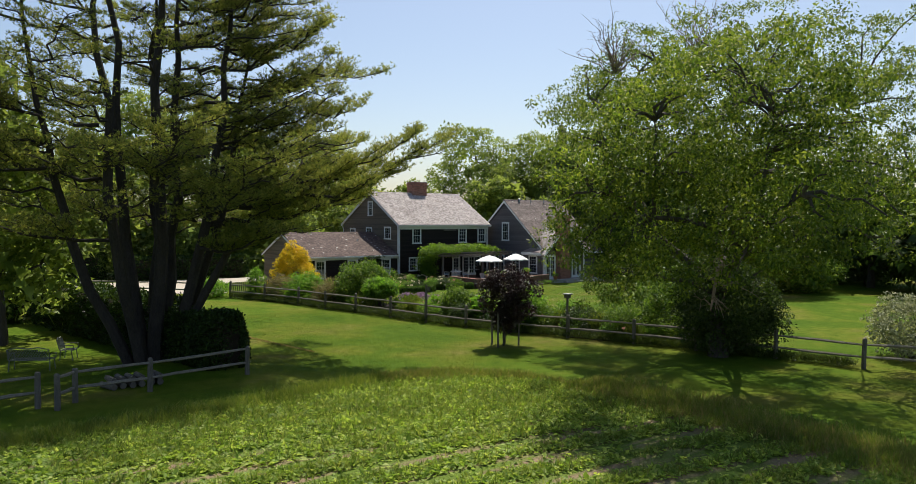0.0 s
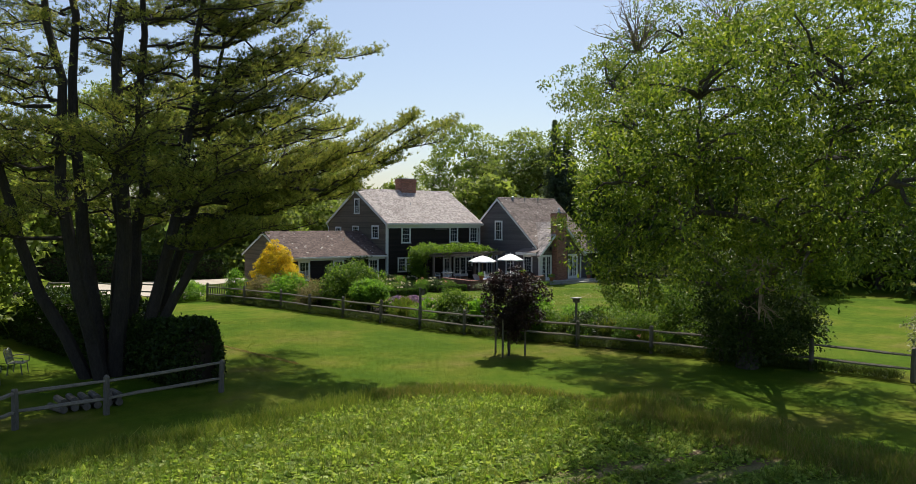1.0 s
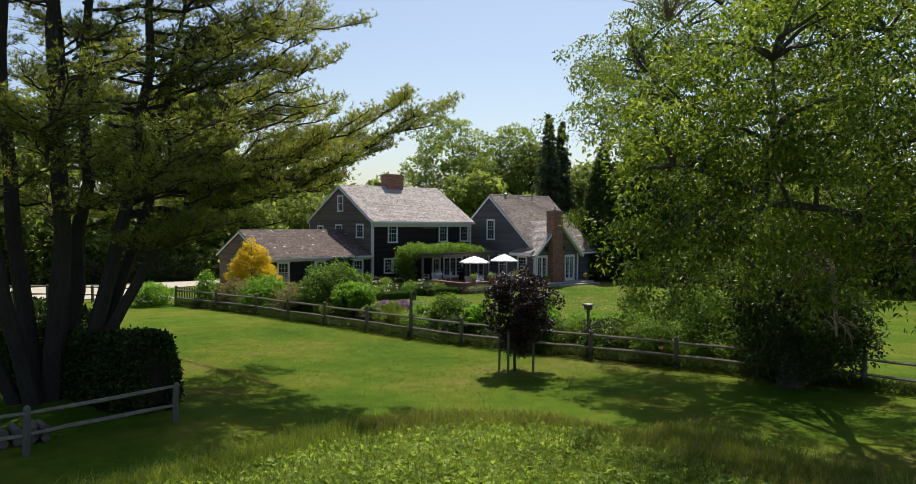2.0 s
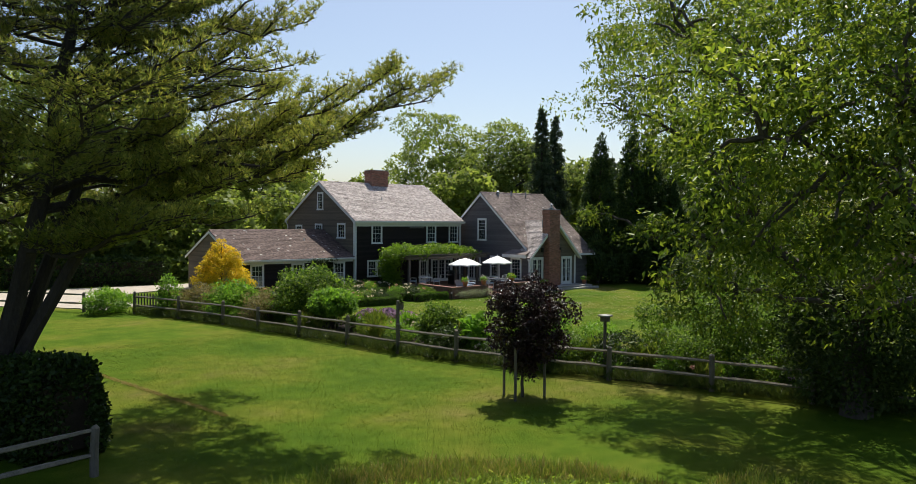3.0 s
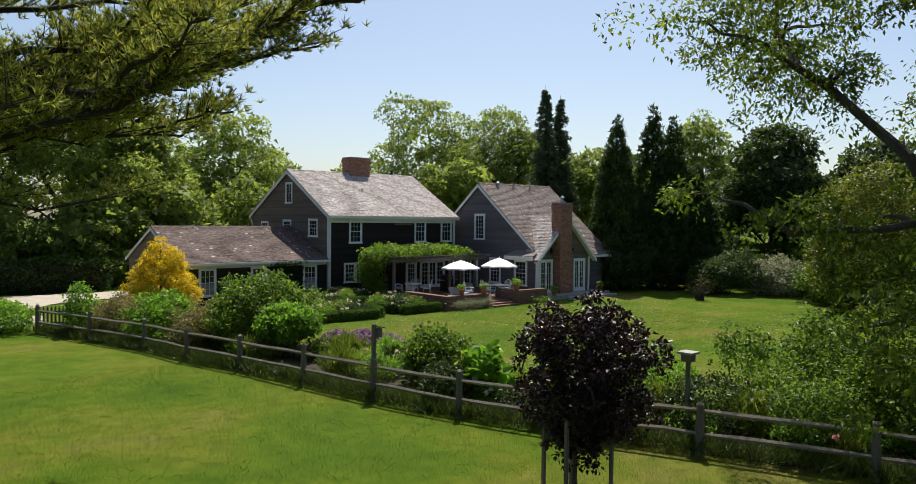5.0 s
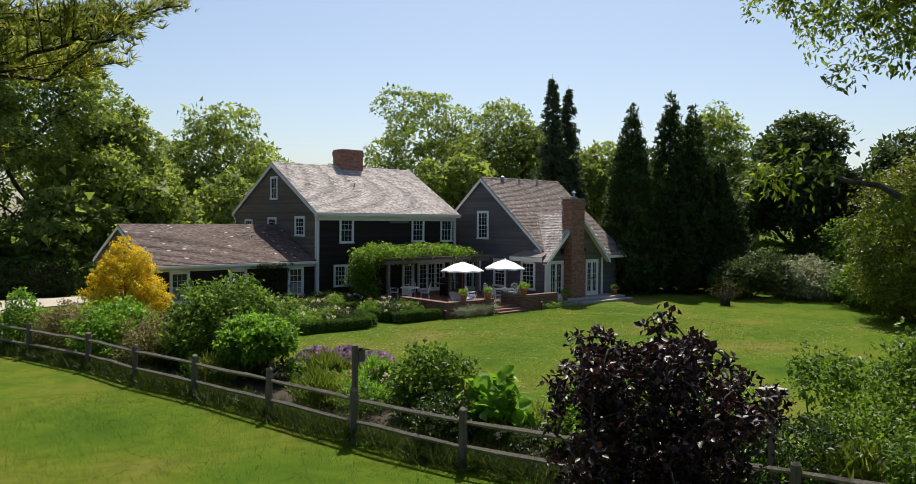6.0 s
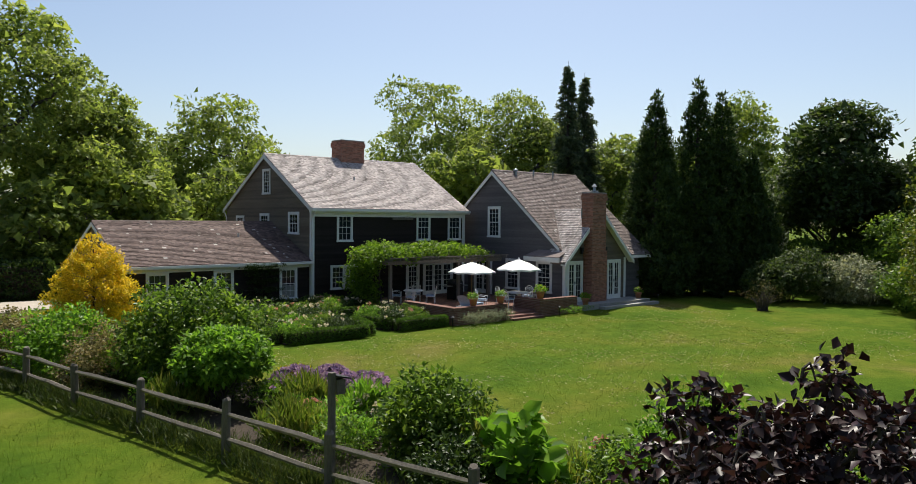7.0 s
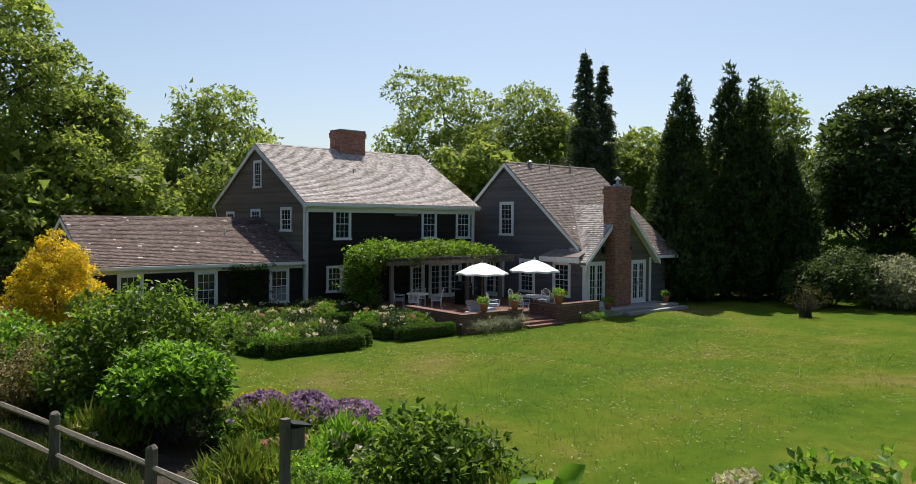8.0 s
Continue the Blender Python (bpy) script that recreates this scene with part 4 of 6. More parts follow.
brick_wall(37.7, 41.0, 47.7, 48.05, 0.8, 81)
brick_wall(37.7, 38.05, 48.06, 51.5, 0.8, 82)
brick_wall(43.2, 46.0, 47.6, 47.95, 0.85, 83)
brick_wall(43.2, 43.55, 47.96, 49.4, 0.85, 84)
for i, (y, z) in enumerate(((47.25, 0.1), (47.6, 0.2))):
    part("step", Geo().box(41.05, 43.15, y, y + 0.37, -0.05, z), BRICK_DARK, ter)
pav = Geo()
rr = np.random.default_rng(8)
for i in range(40):
    for j in range(44):
        x, y = 38.1 + i * 0.213, 48.1 + j * 0.205
        pav.box(x, x + 0.203, y, y + 0.098, 0.28, 0.3 + 0.003 * rr.random())
        pav.box(x, x + 0.203, y + 0.1025, y + 0.2, 0.28, 0.3 + 0.003 * rr.random())
part("paving_bricks", pav, BRICK_DARK, ter)["kind"] = "stuff"

pg = thing("pergola", (42, 55, 0.3), "weathered timber pergola over the terrace doors", "pergola")
for x in (38.3, 42.9, 45.15):
    part("post", Geo().box(x - 0.08, x + 0.08, 53.42, 53.58, 0.3, 2.5), GREYWOOD, pg)
for y in (53.36, 53.6):
    part("beam", Geo().box(37.9, 46.1, y, y + 0.05, 2.42, 2.62), GREYWOOD, pg)
for i in range(17):
    x = 38.0 + i * 0.5
    part("rafter", Geo().box(x, x + 0.038, 52.9, 57.1, 2.62, 2.76), GREYWOOD, pg)
for i in range(9):
    y = 53.0 + i * 0.45
    part("batten", Geo().box(37.9, 46.3, y, y + 0.04, 2.762, 2.8), GREYWOOD, pg)

# ---- vine on the pergola ----
def vine():
    t = thing("vine", (38.2, 54.2, 0.05), "lush green climbing vine spread over the pergola", "vine")
    lobes = [(38.2 + i * 0.78, 54.3 + 0.9 * (i % 2), 2.95 + 0.16 * math.sin(i * 2.1), 0.9, 1.3, 0.36 - 0.012 * i) for i in range(9)]
    lobes += [(37.4, 54.4, 2.5, 0.6, 0.8, 0.55), (37.3, 54.8, 1.7, 0.7, 0.7, 0.9), (37.5, 54.6, 0.8, 0.6, 0.6, 0.8), (37.3, 54.3, 2.9, 0.7, 0.8, 0.35)]
    me, c = crown("foliage", 7, lobes, 1900, 9, 0.17, 0.14, VINE, 0.4, 0.4, 0.6, 0.75, 0.25, False, 0.1)
    g = Geo()
    rng = np.random.default_rng(5)
    for i in range(4):
        limb(g, rng, (38.1 + 0.05 * i, 53.9 + 0.15 * i, 0.0), (38.0 + 0.2 * i, 54.2 + 0.2 * i, 2.8), 0.04, 0.03, 0, 0.1, 6, 6)
    for i in range(14):
        q = c[rng.integers(len(c))]
        limb(g, rng, (38.3 + 6 * rng.random(), 54.4, 2.85), (38.4 + 6 * rng.random(), 53.4 + 2 * rng.random(), 3.3 + 0.35 * rng.random()), 0.012, 0.004, 0.1, 0.15, 5, 4)
    part("stem", g, BARK, t)
    part("foliage", me, VINE, t)


vine()

# ---- big pine over the lawn edge ----
def pine():
    rng = np.random.default_rng(77)
    base = Vector((7.3, 30.6, 0))
    t = thing("pine_tree", base, "many-stemmed old white pine with dark layered boughs", "tree")
    g = Geo()
    stems = []
    for i, (ax, ay, top, r) in enumerate(((-3.6, 0.5, 16, 0.24), (-2.0, -1.4, 19, 0.27), (-0.9, 1.6, 21, 0.3), (0.3, -0.5, 22, 0.32), (1.4, 1.0, 20, 0.28), (2.6, -1.0, 19, 0.26), (3.6, 0.4, 15, 0.22), (0.8, 2.6, 18, 0.24))):
        s = base + Vector((ax * 0.22, ay * 0.22, -0.15))
        m = base + Vector((ax * 0.75, ay * 0.75, 4.5))
        e = base + Vector((ax * 1.35, ay * 1.35, top))
        pts = []
        for k in range(12):
            f = k / 11
            p = s.lerp(m, min(f * 4, 1)) if f < 0.25 else m.lerp(e, (f - 0.25) / 0.75)
            pts.append(p + Vector(rng.normal(size=3) * 0.12 * (k > 1)))
        g.tube(pts, [r * 0.8 * (1.25 - 1.1 * k / 11) for k in range(12)], 8)
        stems.append(pts)
    limb(g, rng, (8.4, 30.2, 1.0), (10.4, 29.0, 5.2), 0.2, 0.14, 0.0, 0.05, 6, 7)
    tufts, tdir = [], []

    def bough(a, b, r, droop=0.0, density=1.0, width=1.0, forks=0):
        """A bough with flat fans of twigs to both sides; forks: side boughs of its own."""
        pts = limb(g, rng, a, b, r, 0.015, droop, 0.22, 9, 6)
        ln = (Vector(b) - Vector(a)).length
        d = (Vector(b) - Vector(a)).normalized()
        side = d.cross(Vector((0, 0, 1))).normalized()
        for i in range(int(ln * 6.0 * density)):
            f = 0.2 + 0.8 * rng.random() ** 0.8
            j = min(int(f * 8), 7)
            p = pts[j].lerp(pts[j + 1], f * 8 - j)
            w = width * min(1.1, (0.35 + 1.5 * math.sin(math.pi * min(f * 0.85 + 0.1, 1))) * ln * 0.16)
            sgn = 1 if rng.random() < 0.5 else -1
            q = p + side * sgn * w * (0.3 + 0.9 * rng.random()) + d * w * 0.9 * rng.random() + Vector((0, 0, 0.05 + 0.4 * rng.random()))
            limb(g, rng, p, q, 0.012, 0.004, 0.0, 0.15, 2, 3)
            for u in range(9):
                m = Vector(p).lerp(q, 0.15 + 0.8 * rng.random()) + Vector(rng.normal(size=3) * np.array([0.12, 0.12, 0.06]))
                tufts.append(tuple(m))
                tdir.append(tuple((q - p).normalized() * 0.5 + Vector((0, 0, 0.6)) + Vector(rng.normal(size=3) * 0.35)))
        for i in range(forks):
            j = 2 + (i * 5 + 1) % 6
            e = d * (0.7 + 0.3 * rng.random()) + side * (1 if i % 2 else -1) * (0.5 + 0.5 * rng.random()) + Vector((0, 0, 0.1 + 0.25 * rng.random()))
            bough(pts[j], pts[j] + e.normalized() * ln * (0.2 + 0.14 * rng.random()), r * 0.4, 0.05, density, width * 1.2)

    for pts in stems:
        for k in range(19):
            f = 0.2 + 0.8 * (k + rng.random()) / 19
            j = min(int(f * 11), 10)
            a = pts[j].lerp(pts[j + 1], f * 11 - j)
            if a.z < 5.0:
                continue
            out = Vector((a.x - base.x, a.y - base.y, 0))
            ang = math.atan2(out.y, out.x) + rng.normal() * 1.0 if out.length > 0.3 else rng.random() * 6.28
            ln = (2.6 + 4.2 * rng.random()) * (1.15 - 0.3 * a.z / 22)
            b = a + Vector((math.cos(ang) * ln, math.sin(ang) * ln, 0.3 + 0.9 * rng.random()))
            bough(a, b, 0.05, -0.15, 0.85, 1.1, 2)
    # high boughs above the view, added to deepen the shade below
    for i in range(16):
        ang, z = i * 2.4, 14.5 + 5.0 * ((i * 0.618) % 1)
        a = base + Vector((math.cos(ang) * 1.2, math.sin(ang) * 1.2, z))
        bough(a, a + Vector((math.cos(ang) * 5.6, math.sin(ang) * 5.6, 0.8)), 0.06, -0.2, 1.0, 1.3, 2)
    # more boughs on the sun side, added for a denser crown and shade
    for i in range(12):
        ang, z = -0.1 + 1.6 * ((i * 0.618) % 1), 10.0 + 0.6 * i
        a = base + Vector((math.cos(ang) * 1.6, math.sin(ang) * 1.6, z))
        bough(a, a + Vector((math.cos(ang) * 5.4, math.sin(ang) * 5.4, 0.9)), 0.06, -0.2, 1.3, 1.4, 3)
    # long limbs that reach out over the lawn
    for a, b, r, dn, w in (((9.6, 30.2, 6.0), (18.3, 25.6, 8.8), 0.15, 1.3, 1.0), ((9.2, 29.9, 5.6), (15.6, 26.6, 7.4), 0.13, 1.2, 1.1), ((9.8, 30.6, 7.5), (16.6, 31.5, 9.8), 0.13, 1.2, 1.1),
                           ((9.6, 30.8, 6.6), (17.8, 33.6, 9.3), 0.14, 1.1, 1.0), ((9.4, 30.4, 9.0), (14.4, 27.0, 10.8), 0.1, 1.2, 1.2), ((9.4, 30.4, 10.5), (14.6, 28.0, 12.8), 0.1, 1.2, 1.2),
                           ((9.2, 30.4, 12.0), (14.2, 28.3, 14.4), 0.1, 1.2, 1.2), ((9.2, 30.6, 13.5), (13.6, 28.6, 16.2), 0.09, 1.2, 1.2), ((9.0, 31.0, 15.5), (13.0, 29.4, 18.0), 0.08, 1.2, 1.2),
                           ((9.6, 30.2, 4.8), (11.2, 26.8, 5.5), 0.1, 1.1, 1.2), ((9.0, 29.6, 4.6), (10.4, 25.8, 5.4), 0.1, 1.1, 1.2), ((8.0, 29.0, 6.0), (10.0, 23.6, 8.0), 0.1, 1.1, 1.2), ((7.0, 29.4, 7.0), (6.4, 23.4, 9.0), 0.1, 1.1, 1.2),
                           ((5.6, 29.8, 5.0), (0.6, 26.6, 6.0), 0.1, 1.1, 1.2), ((5.4, 30.2, 7.4), (-1.6, 29.4, 8.6), 0.11, 1.1, 1.2), ((5.4, 30.6, 9.5), (-1.0, 31.4, 11.0), 0.1, 1.1, 1.2),
                           ((9.2, 31.4, 8.6), (13.6, 36.2, 10.4), 0.1, 1.1, 1.2), ((9.0, 31.4, 6.2), (13.2, 35.8, 7.6), 0.1, 1.1, 1.2), ((9.6, 30.8, 10.8), (15.4, 32.0, 12.6), 0.1, 1.2, 1.2), ((12.0, 29.3, 7.0), (17.0, 28.8, 8.4), 0.08, 1.3, 1.3), ((12.0, 29.3, 6.6), (16.4, 29.4, 7.0), 0.08, 1.3, 1.3), ((11.0, 29.6, 6.0), (13.2, 28.6, 6.8), 0.08, 1.2, 1.2), ((13.0, 29.0, 7.4), (18.2, 27.4, 9.9), 0.07, 1.2, 0.8), ((10.0, 30.0, 8.0), (14.6, 29.4, 10.6), 0.08, 1.2, 1.2), ((9.6, 30.0, 5.4), (10.9, 27.6, 5.3), 0.08, 1.3, 1.3), ((12.5, 32.0, 7.6), (18.6, 34.6, 8.6), 0.08, 1.2, 1.1)):
        bough(a, b, r * 0.75, -0.35, dn * 1.2, w, 7)
    part("trunk", g, PINEBARK, t)
    tp, td = np.array(tufts), unit(np.array(tdir))
    k = 9
    p = np.repeat(tp, k, 0)
    ax = np.repeat(td, k, 0) * 0.8 + dirs(rng, len(p)) * 0.75
    L = 0.1 + 0.08 * rng.random(len(p))
    part("crown", leaves("crown", p, ax, dirs(rng, len(p)), L, 0.022 + L * 0, PINE, 0.05, False, True), PINE, t)


pine()

# ---- maple by the fence ----
MAPLE_LOBES = [
    (26.8, 17.4, 9.4, 3.4, 3.4, 3.2, 0.8), (29.5, 13.6, 9.5, 4.4, 4.4, 4.2, 0.9), (26.6, 15.6, 12.2, 2.4, 2.4, 2.0, 0.9), (23.6, 18.2, 11.9, 2.2, 2.2, 1.8, 0.7),
    (21.9, 20.2, 10.6, 1.8, 1.8, 1.5, 0.7), (22.4, 13.0, 9.6, 3.2, 3.2, 3.0, 1.1), (19.4, 10.6, 8.2, 2.9, 2.9, 3.2, 1.3), (17.3, 13.2, 8.4, 1.9, 1.9, 2.2, 1.4),
    (16.4, 14.9, 6.4, 1.5, 1.5, 1.8, 1.4), (17.6, 13.4, 5.6, 1.7, 1.7, 1.7, 1.4), (18.6, 16.2, 8.0, 1.6, 1.6, 1.6, 1.0), (19.3, 11.2, 5.0, 1.6, 1.6, 1.2, 1.2), (17.2, 8.6, 6.2, 1.6, 1.6, 1.6, 1.0),
    (22.6, 19.4, 3.5, 1.3, 1.3, 1.1, 1.1), (24.3, 22.4, 4.8, 0.9, 0.9, 0.5, 0.9), (24.4, 24.4, 5.6, 0.5, 0.5, 0.35, 0.8), (27.0, 20.4, 4.6, 1.9, 1.9, 1.6, 0.8),
    (25.0, 25.0, 9.2, 1.0, 1.0, 0.8, 0.8), (25.2, 23.4, 9.8, 1.3, 1.3, 0.9, 0.8), (26.4, 22.0, 9.9, 1.5, 1.5, 1.1, 0.7), (27.4, 23.8, 8.4, 1.4, 1.4, 0.8, 1.0), (28.6, 25.0, 11.6, 2.4, 2.4, 1.3, 1.1), (29.8, 25.4, 9.8, 1.7, 1.7, 1.2, 1.1), (28.4, 21.0, 8.6, 2.2, 2.2, 1.6, 0.7),
    (26.5, 21.4, 12.4, 2.4, 2.4, 1.5, 0.7), (31.0, 9.6, 8.0, 3.4, 3.4, 3.4, 0.7)]
broadleaf("maple_tree", 101, (27.3, 17.6, 0), MAPLE_LOBES, 1700, 96, 0.34, 0.132, MAPLE, 0.36, "spreading green maple with pale spring leaves and bare twigs", fork=0.2, branches=240, shell=0.5, fill=0.0, ragged=0.35, slim=0.46, droop=0.5)


def bare_twigs():
    t = thing("dead_boughs", (24, 16, 12), "bare grey dead twigs and a low dead limb of the maple", "branches")
    g = Geo()
    rng = np.random.default_rng(12)
    for a, n, s in (((22.6, 19.4, 11.8), 26, 1.9), ((25.6, 17.6, 12.4), 26, 2.2), ((27.6, 20.6, 10.6), 12, 1.6), ((21.2, 13.2, 5.6), 5, -1.3)):
        for i in range(n):
            b = Vector(a) + Vector((rng.uniform(-1.6, 1.6), rng.uniform(-1.6, 1.6), s * (0.4 + 0.8 * rng.random())))
            pts = limb(g, rng, a, b, 0.03, 0.007, 0.1, 0.25, 6, 4)
            for k in range(5):
                q = pts[2 + k % 4]
                limb(g, rng, q, q + Vector((rng.normal() * 0.35, rng.normal() * 0.35, abs(rng.normal()) * 0.4 * (1 if s > 0 else -0.6))), 0.009, 0.003, 0, 0.2, 4, 3)
    spine = [(26.6, 17.2, 3.6), (24.6, 15.6, 4.7), (22.6, 14.3, 4.5), (21.2, 13.6, 4.2), (20.4, 13.2, 3.5), (19.8, 12.9, 3.0)]
    g.tube(spine, [0.13, 0.1, 0.08, 0.065, 0.05, 0.02], 7)
    for i in range(26):
        j = 1 + i % 4
        q = Vector(spine[j]).lerp(Vector(spine[j + 1]), rng.random())
        e = q + Vector((rng.normal() * 0.7, rng.normal() * 0.7, rng.normal() * 0.45))
        pts = limb(g, rng, q, e, 0.024, 0.006, 0.1, 0.3, 6, 4)
        for k in range(3):
            m = pts[2 + k]
            limb(g, rng, m, m + Vector(rng.normal(size=3) * 0.25), 0.009, 0.003, 0, 0.2, 4, 3)
    part("twig_mass", g, TWIG, t)["kind"] = "stuff"


bare_twigs()

# ---- woods behind ----
def wood(seed, x, y, h, r, label, mat=None, leaf=0.25, tufts=440, per=52, low=0.0):
    """A woodland tree: a domed crown of many bulging boughs over a forked trunk."""
    rng = np.random.default_rng(seed)
    lobes = [(x, y, h * (0.66 - low), r * 0.6, r * 0.6, h * (0.26 + 0.5 * low), 0.8)]
    for i in range(19):
        f = (i + 0.5) / 19
        a = i * 2.4 + rng.random() * 0.8
        wide = r * (0.74 - 0.66 * f ** 2.2) * (0.85 + 0.25 * rng.random())
        z = h * (0.36 - low + (0.5 + low) * f + 0.05 * rng.normal())
        b = r * (0.26 + 0.12 * rng.random())
        lobes.append((x + math.cos(a) * wide, y + math.sin(a) * wide, z, b, b, b * (0.7 + 0.2 * rng.random()), 1))
    return broadleaf("tree", seed, (x, y, 0), lobes, tufts, per, 0.3 + r * 0.045, leaf, mat or FAR, 0.3, label, "tree", 0.22, None, 0.6, 0.2, 50, 0.2, 0.9, "woods behind the house", 0.5, True)


GREEN, DARKG = "tall leafy green tree in the woods behind the house", "dark green tree at the edge of the garden"
for sd, x, y, h, r, mt in ((201, 67.2, 85.6, 20.4, 8.4, FAR), (202, 74.5, 80.8, 19.2, 7.4, FAR), (208, 32, 82, 14.0, 4.6, FAR), (203, 44, 90, 15.8, 7.0, FAR), (206, 26.5, 80, 20, 6.2, FAR), (207, 20, 86, 20, 8.0, FAR), (209, 76, 78, 16, 7, FAR), (210, 81, 58, 15.8, 6.0, FAR),
                           (212, 71, 45.0, 13.2, 5.0, FARDARK), (213, 79, 49, 12.6, 5.5, FARDARK), (214, 73, 37, 11.5, 5.0, FARDARK), (205, 36, 88, 11.5, 6.0, FAR), (211, 73, 65, 13.4, 5.0, FAR)):
    wood(sd, x, y, h, r, GREEN if mt is FAR else DARKG, mt)
for sd, x, y, h, r, mt in ((204, 53, 98, 12.5, 7, FAR), (215, 14, 80, 14, 7, FAR), (216, 6, 80, 14, 7, FAR), (217, -3, 78, 14, 8, FAR), (219, -10, 66, 13, 8, FAR), (220, 92, 86, 15, 8, FAR), (221, 67, 29, 10, 5, FARDARK), (222, 63, 21, 10, 5, FARDARK),
                           (223, 56, 10, 11, 6, FAR), (224, 90, 40, 12, 7, FARDARK), (227, 54, 84, 10.4, 6, FAR), (228, 63, 75, 12, 5.5, FAR), (229, 84, 68, 13.5, 6.5, FARDARK), (230, -14, 52, 13, 8, FARDARK), (231, -12, 40, 12, 7, FARDARK), (232, 72, 10, 12, 7, FAR), (233, 44, 0, 10, 6, FAR)):
    wood(sd, x, y, h, r, GREEN if mt is FAR else DARKG, mt, 0.38, 190, 30, 0.1)
for sd, x, y, h, r in ((241, 20, 76, 7.5, 4.2), (242, 27, 75.5, 8.0, 4.2), (243, 33.5, 77, 8.5, 4.5), (244, 40, 78, 8.5, 4.5), (245, 13, 77, 7, 4.2), (246, 47, 80, 9, 4.5), (247, 70, 72, 9, 4.5), (248, 5, 74, 7, 4.5), (249, 2.6, 38.5, 13, 4.0)):
    wood(sd, x, y, h, r, "bushy green tree of the wood edge", FAR, 0.31, 200, 30, 0.22)
for sd, x, y, h, r in ((251, 75, 42, 7.5, 4.2), (252, 77, 36, 7.5, 4.2), (253, 70, 53, 8.0, 4.0), (254, 71, 31, 7.5, 4.2), (255, 80, 44, 9, 4.5), (256, 66, 24, 7, 4.2)):
    wood(sd, x, y, h, r, "dark bushy tree closing the lawn's end", FARDARK, 0.3, 190, 30, 0.24)


def cypress(seed, x, y, h, r, label):
    """A conical cypress of many upright plumes round a straight trunk."""
    rng = np.random.default_rng(seed)
    t = thing("cypress", (x, y, 0), label, "tree", "tall conifers")
    lobes = [(x, y, h - 0.9, 0.3, 0.3, 0.95, 1.2), (x, y, h * 0.42, r * 0.66, r * 0.66, h * 0.4, 0.9), (x, y, h * 0.72, r * 0.3, r * 0.3, h * 0.22, 0.9)]
    for i in range(64):
        f = (i + 0.3) / 64
        a = i * 2.4 + rng.random()
        wide = r * (1 - f) ** 0.8 * (0.72 + 0.35 * rng.random()) * min(1, 0.7 + f * 3)
        b = (0.3 + 0.4 * (1 - f)) * (0.8 + 0.4 * rng.random())
        lobes.append((x + math.cos(a) * wide, y + math.sin(a) * wide, 0.5 + (h - 1.6) * f, b, b, b * 2.3, 1))
    me, c = crown("crown", seed, lobes, 1900, 18, 0.15, 0.25, CYPRESS, 0.6, 0.15, 1.2, 0.5, -0.7, False, 0.1, 0.66, True)
    g = Geo().tube([(x, y, -0.1), (x + 0.02, y, h * 0.5), (x, y + 0.02, h * 0.97)], [r * 0.1 + 0.05, r * 0.06 + 0.03, 0.015], 8)
    for q in c[::50]:
        g.tube([(x, y, max(q[2] - 0.6, 0.1)), tuple(q)], [0.035, 0.01], 4)
    part("trunk", g, BARK, t)
    part("crown", me, CYPRESS, t)


def spruce(seed, x, y, h, r, label):
    """A slender spruce: whorls of drooping boughs with hanging sprays, gaps between the tiers."""
    rng = np.random.default_rng(seed)
    t = thing("spruce", (x, y, 0), label, "tree", "tall conifers")
    g = Geo().tube([(x, y, -0.1), (x + 0.03, y, h * 0.5), (x, y + 0.02, h)], [0.2, 0.12, 0.012], 8)
    pos, out = [], []
    z = 1.2
    while z < h - 0.25:
        f = z / h
        for k in range(6):
            a = rng.random() * 6.283
            ln = (r * (1 - f) ** 0.75 * (0.55 + 0.75 * rng.random()) + 0.12)
            d = np.array([math.cos(a), math.sin(a), 0])
            tip = np.array([x, y, z]) + d * ln + np.array([0, 0, -0.28 * ln])
            g.tube([(x, y, z), tuple((np.array([x, y, z]) + tip) / 2 + np.array([0, 0, -0.08 * ln])), tuple(tip + np.array([0, 0, 0.1 * ln]))], [0.03, 0.02, 0.006], 4)
            m = int(10 + 26 * ln)
            s = rng.random(m) ** 0.7
            side = np.array([-d[1], d[0], 0])
            q = np.array([x, y, z]) + d * (ln * s)[:, None] + np.array([0, 0, -1.0]) * (0.28 * ln * s)[:, None] + side * (rng.normal(size=m) * 0.14 * (0.4 + ln * 0.5))[:, None]
            q[:, 2] -= rng.random(m) * 0.22 * (0.4 + ln)
            pos.append(q)
            out.append(np.tile(d, (m, 1)))
        z += 0.27 + 0.12 * rng.random()
    p, o = np.concatenate(pos), np.concatenate(out)
    p, o = np.repeat(p, 3, 0) + rng.normal(size=(len(p) * 3, 3)) * 0.06, np.repeat(o, 3, 0)
    ax = o * 0.8 + dirs(rng, len(p)) * 0.7 + np.array([0, 0, -0.5])
    L = 0.22 * (0.6 + 0.8 * rng.random(len(p)))
    part("trunk", g, BARK, t)
    part("crown", leaves("crown", p, ax, dirs(rng, len(p)) + np.array([0, 0, 0.6]), L, L * 0.45, SPRUCE, 0.15, False, True), SPRUCE, t)


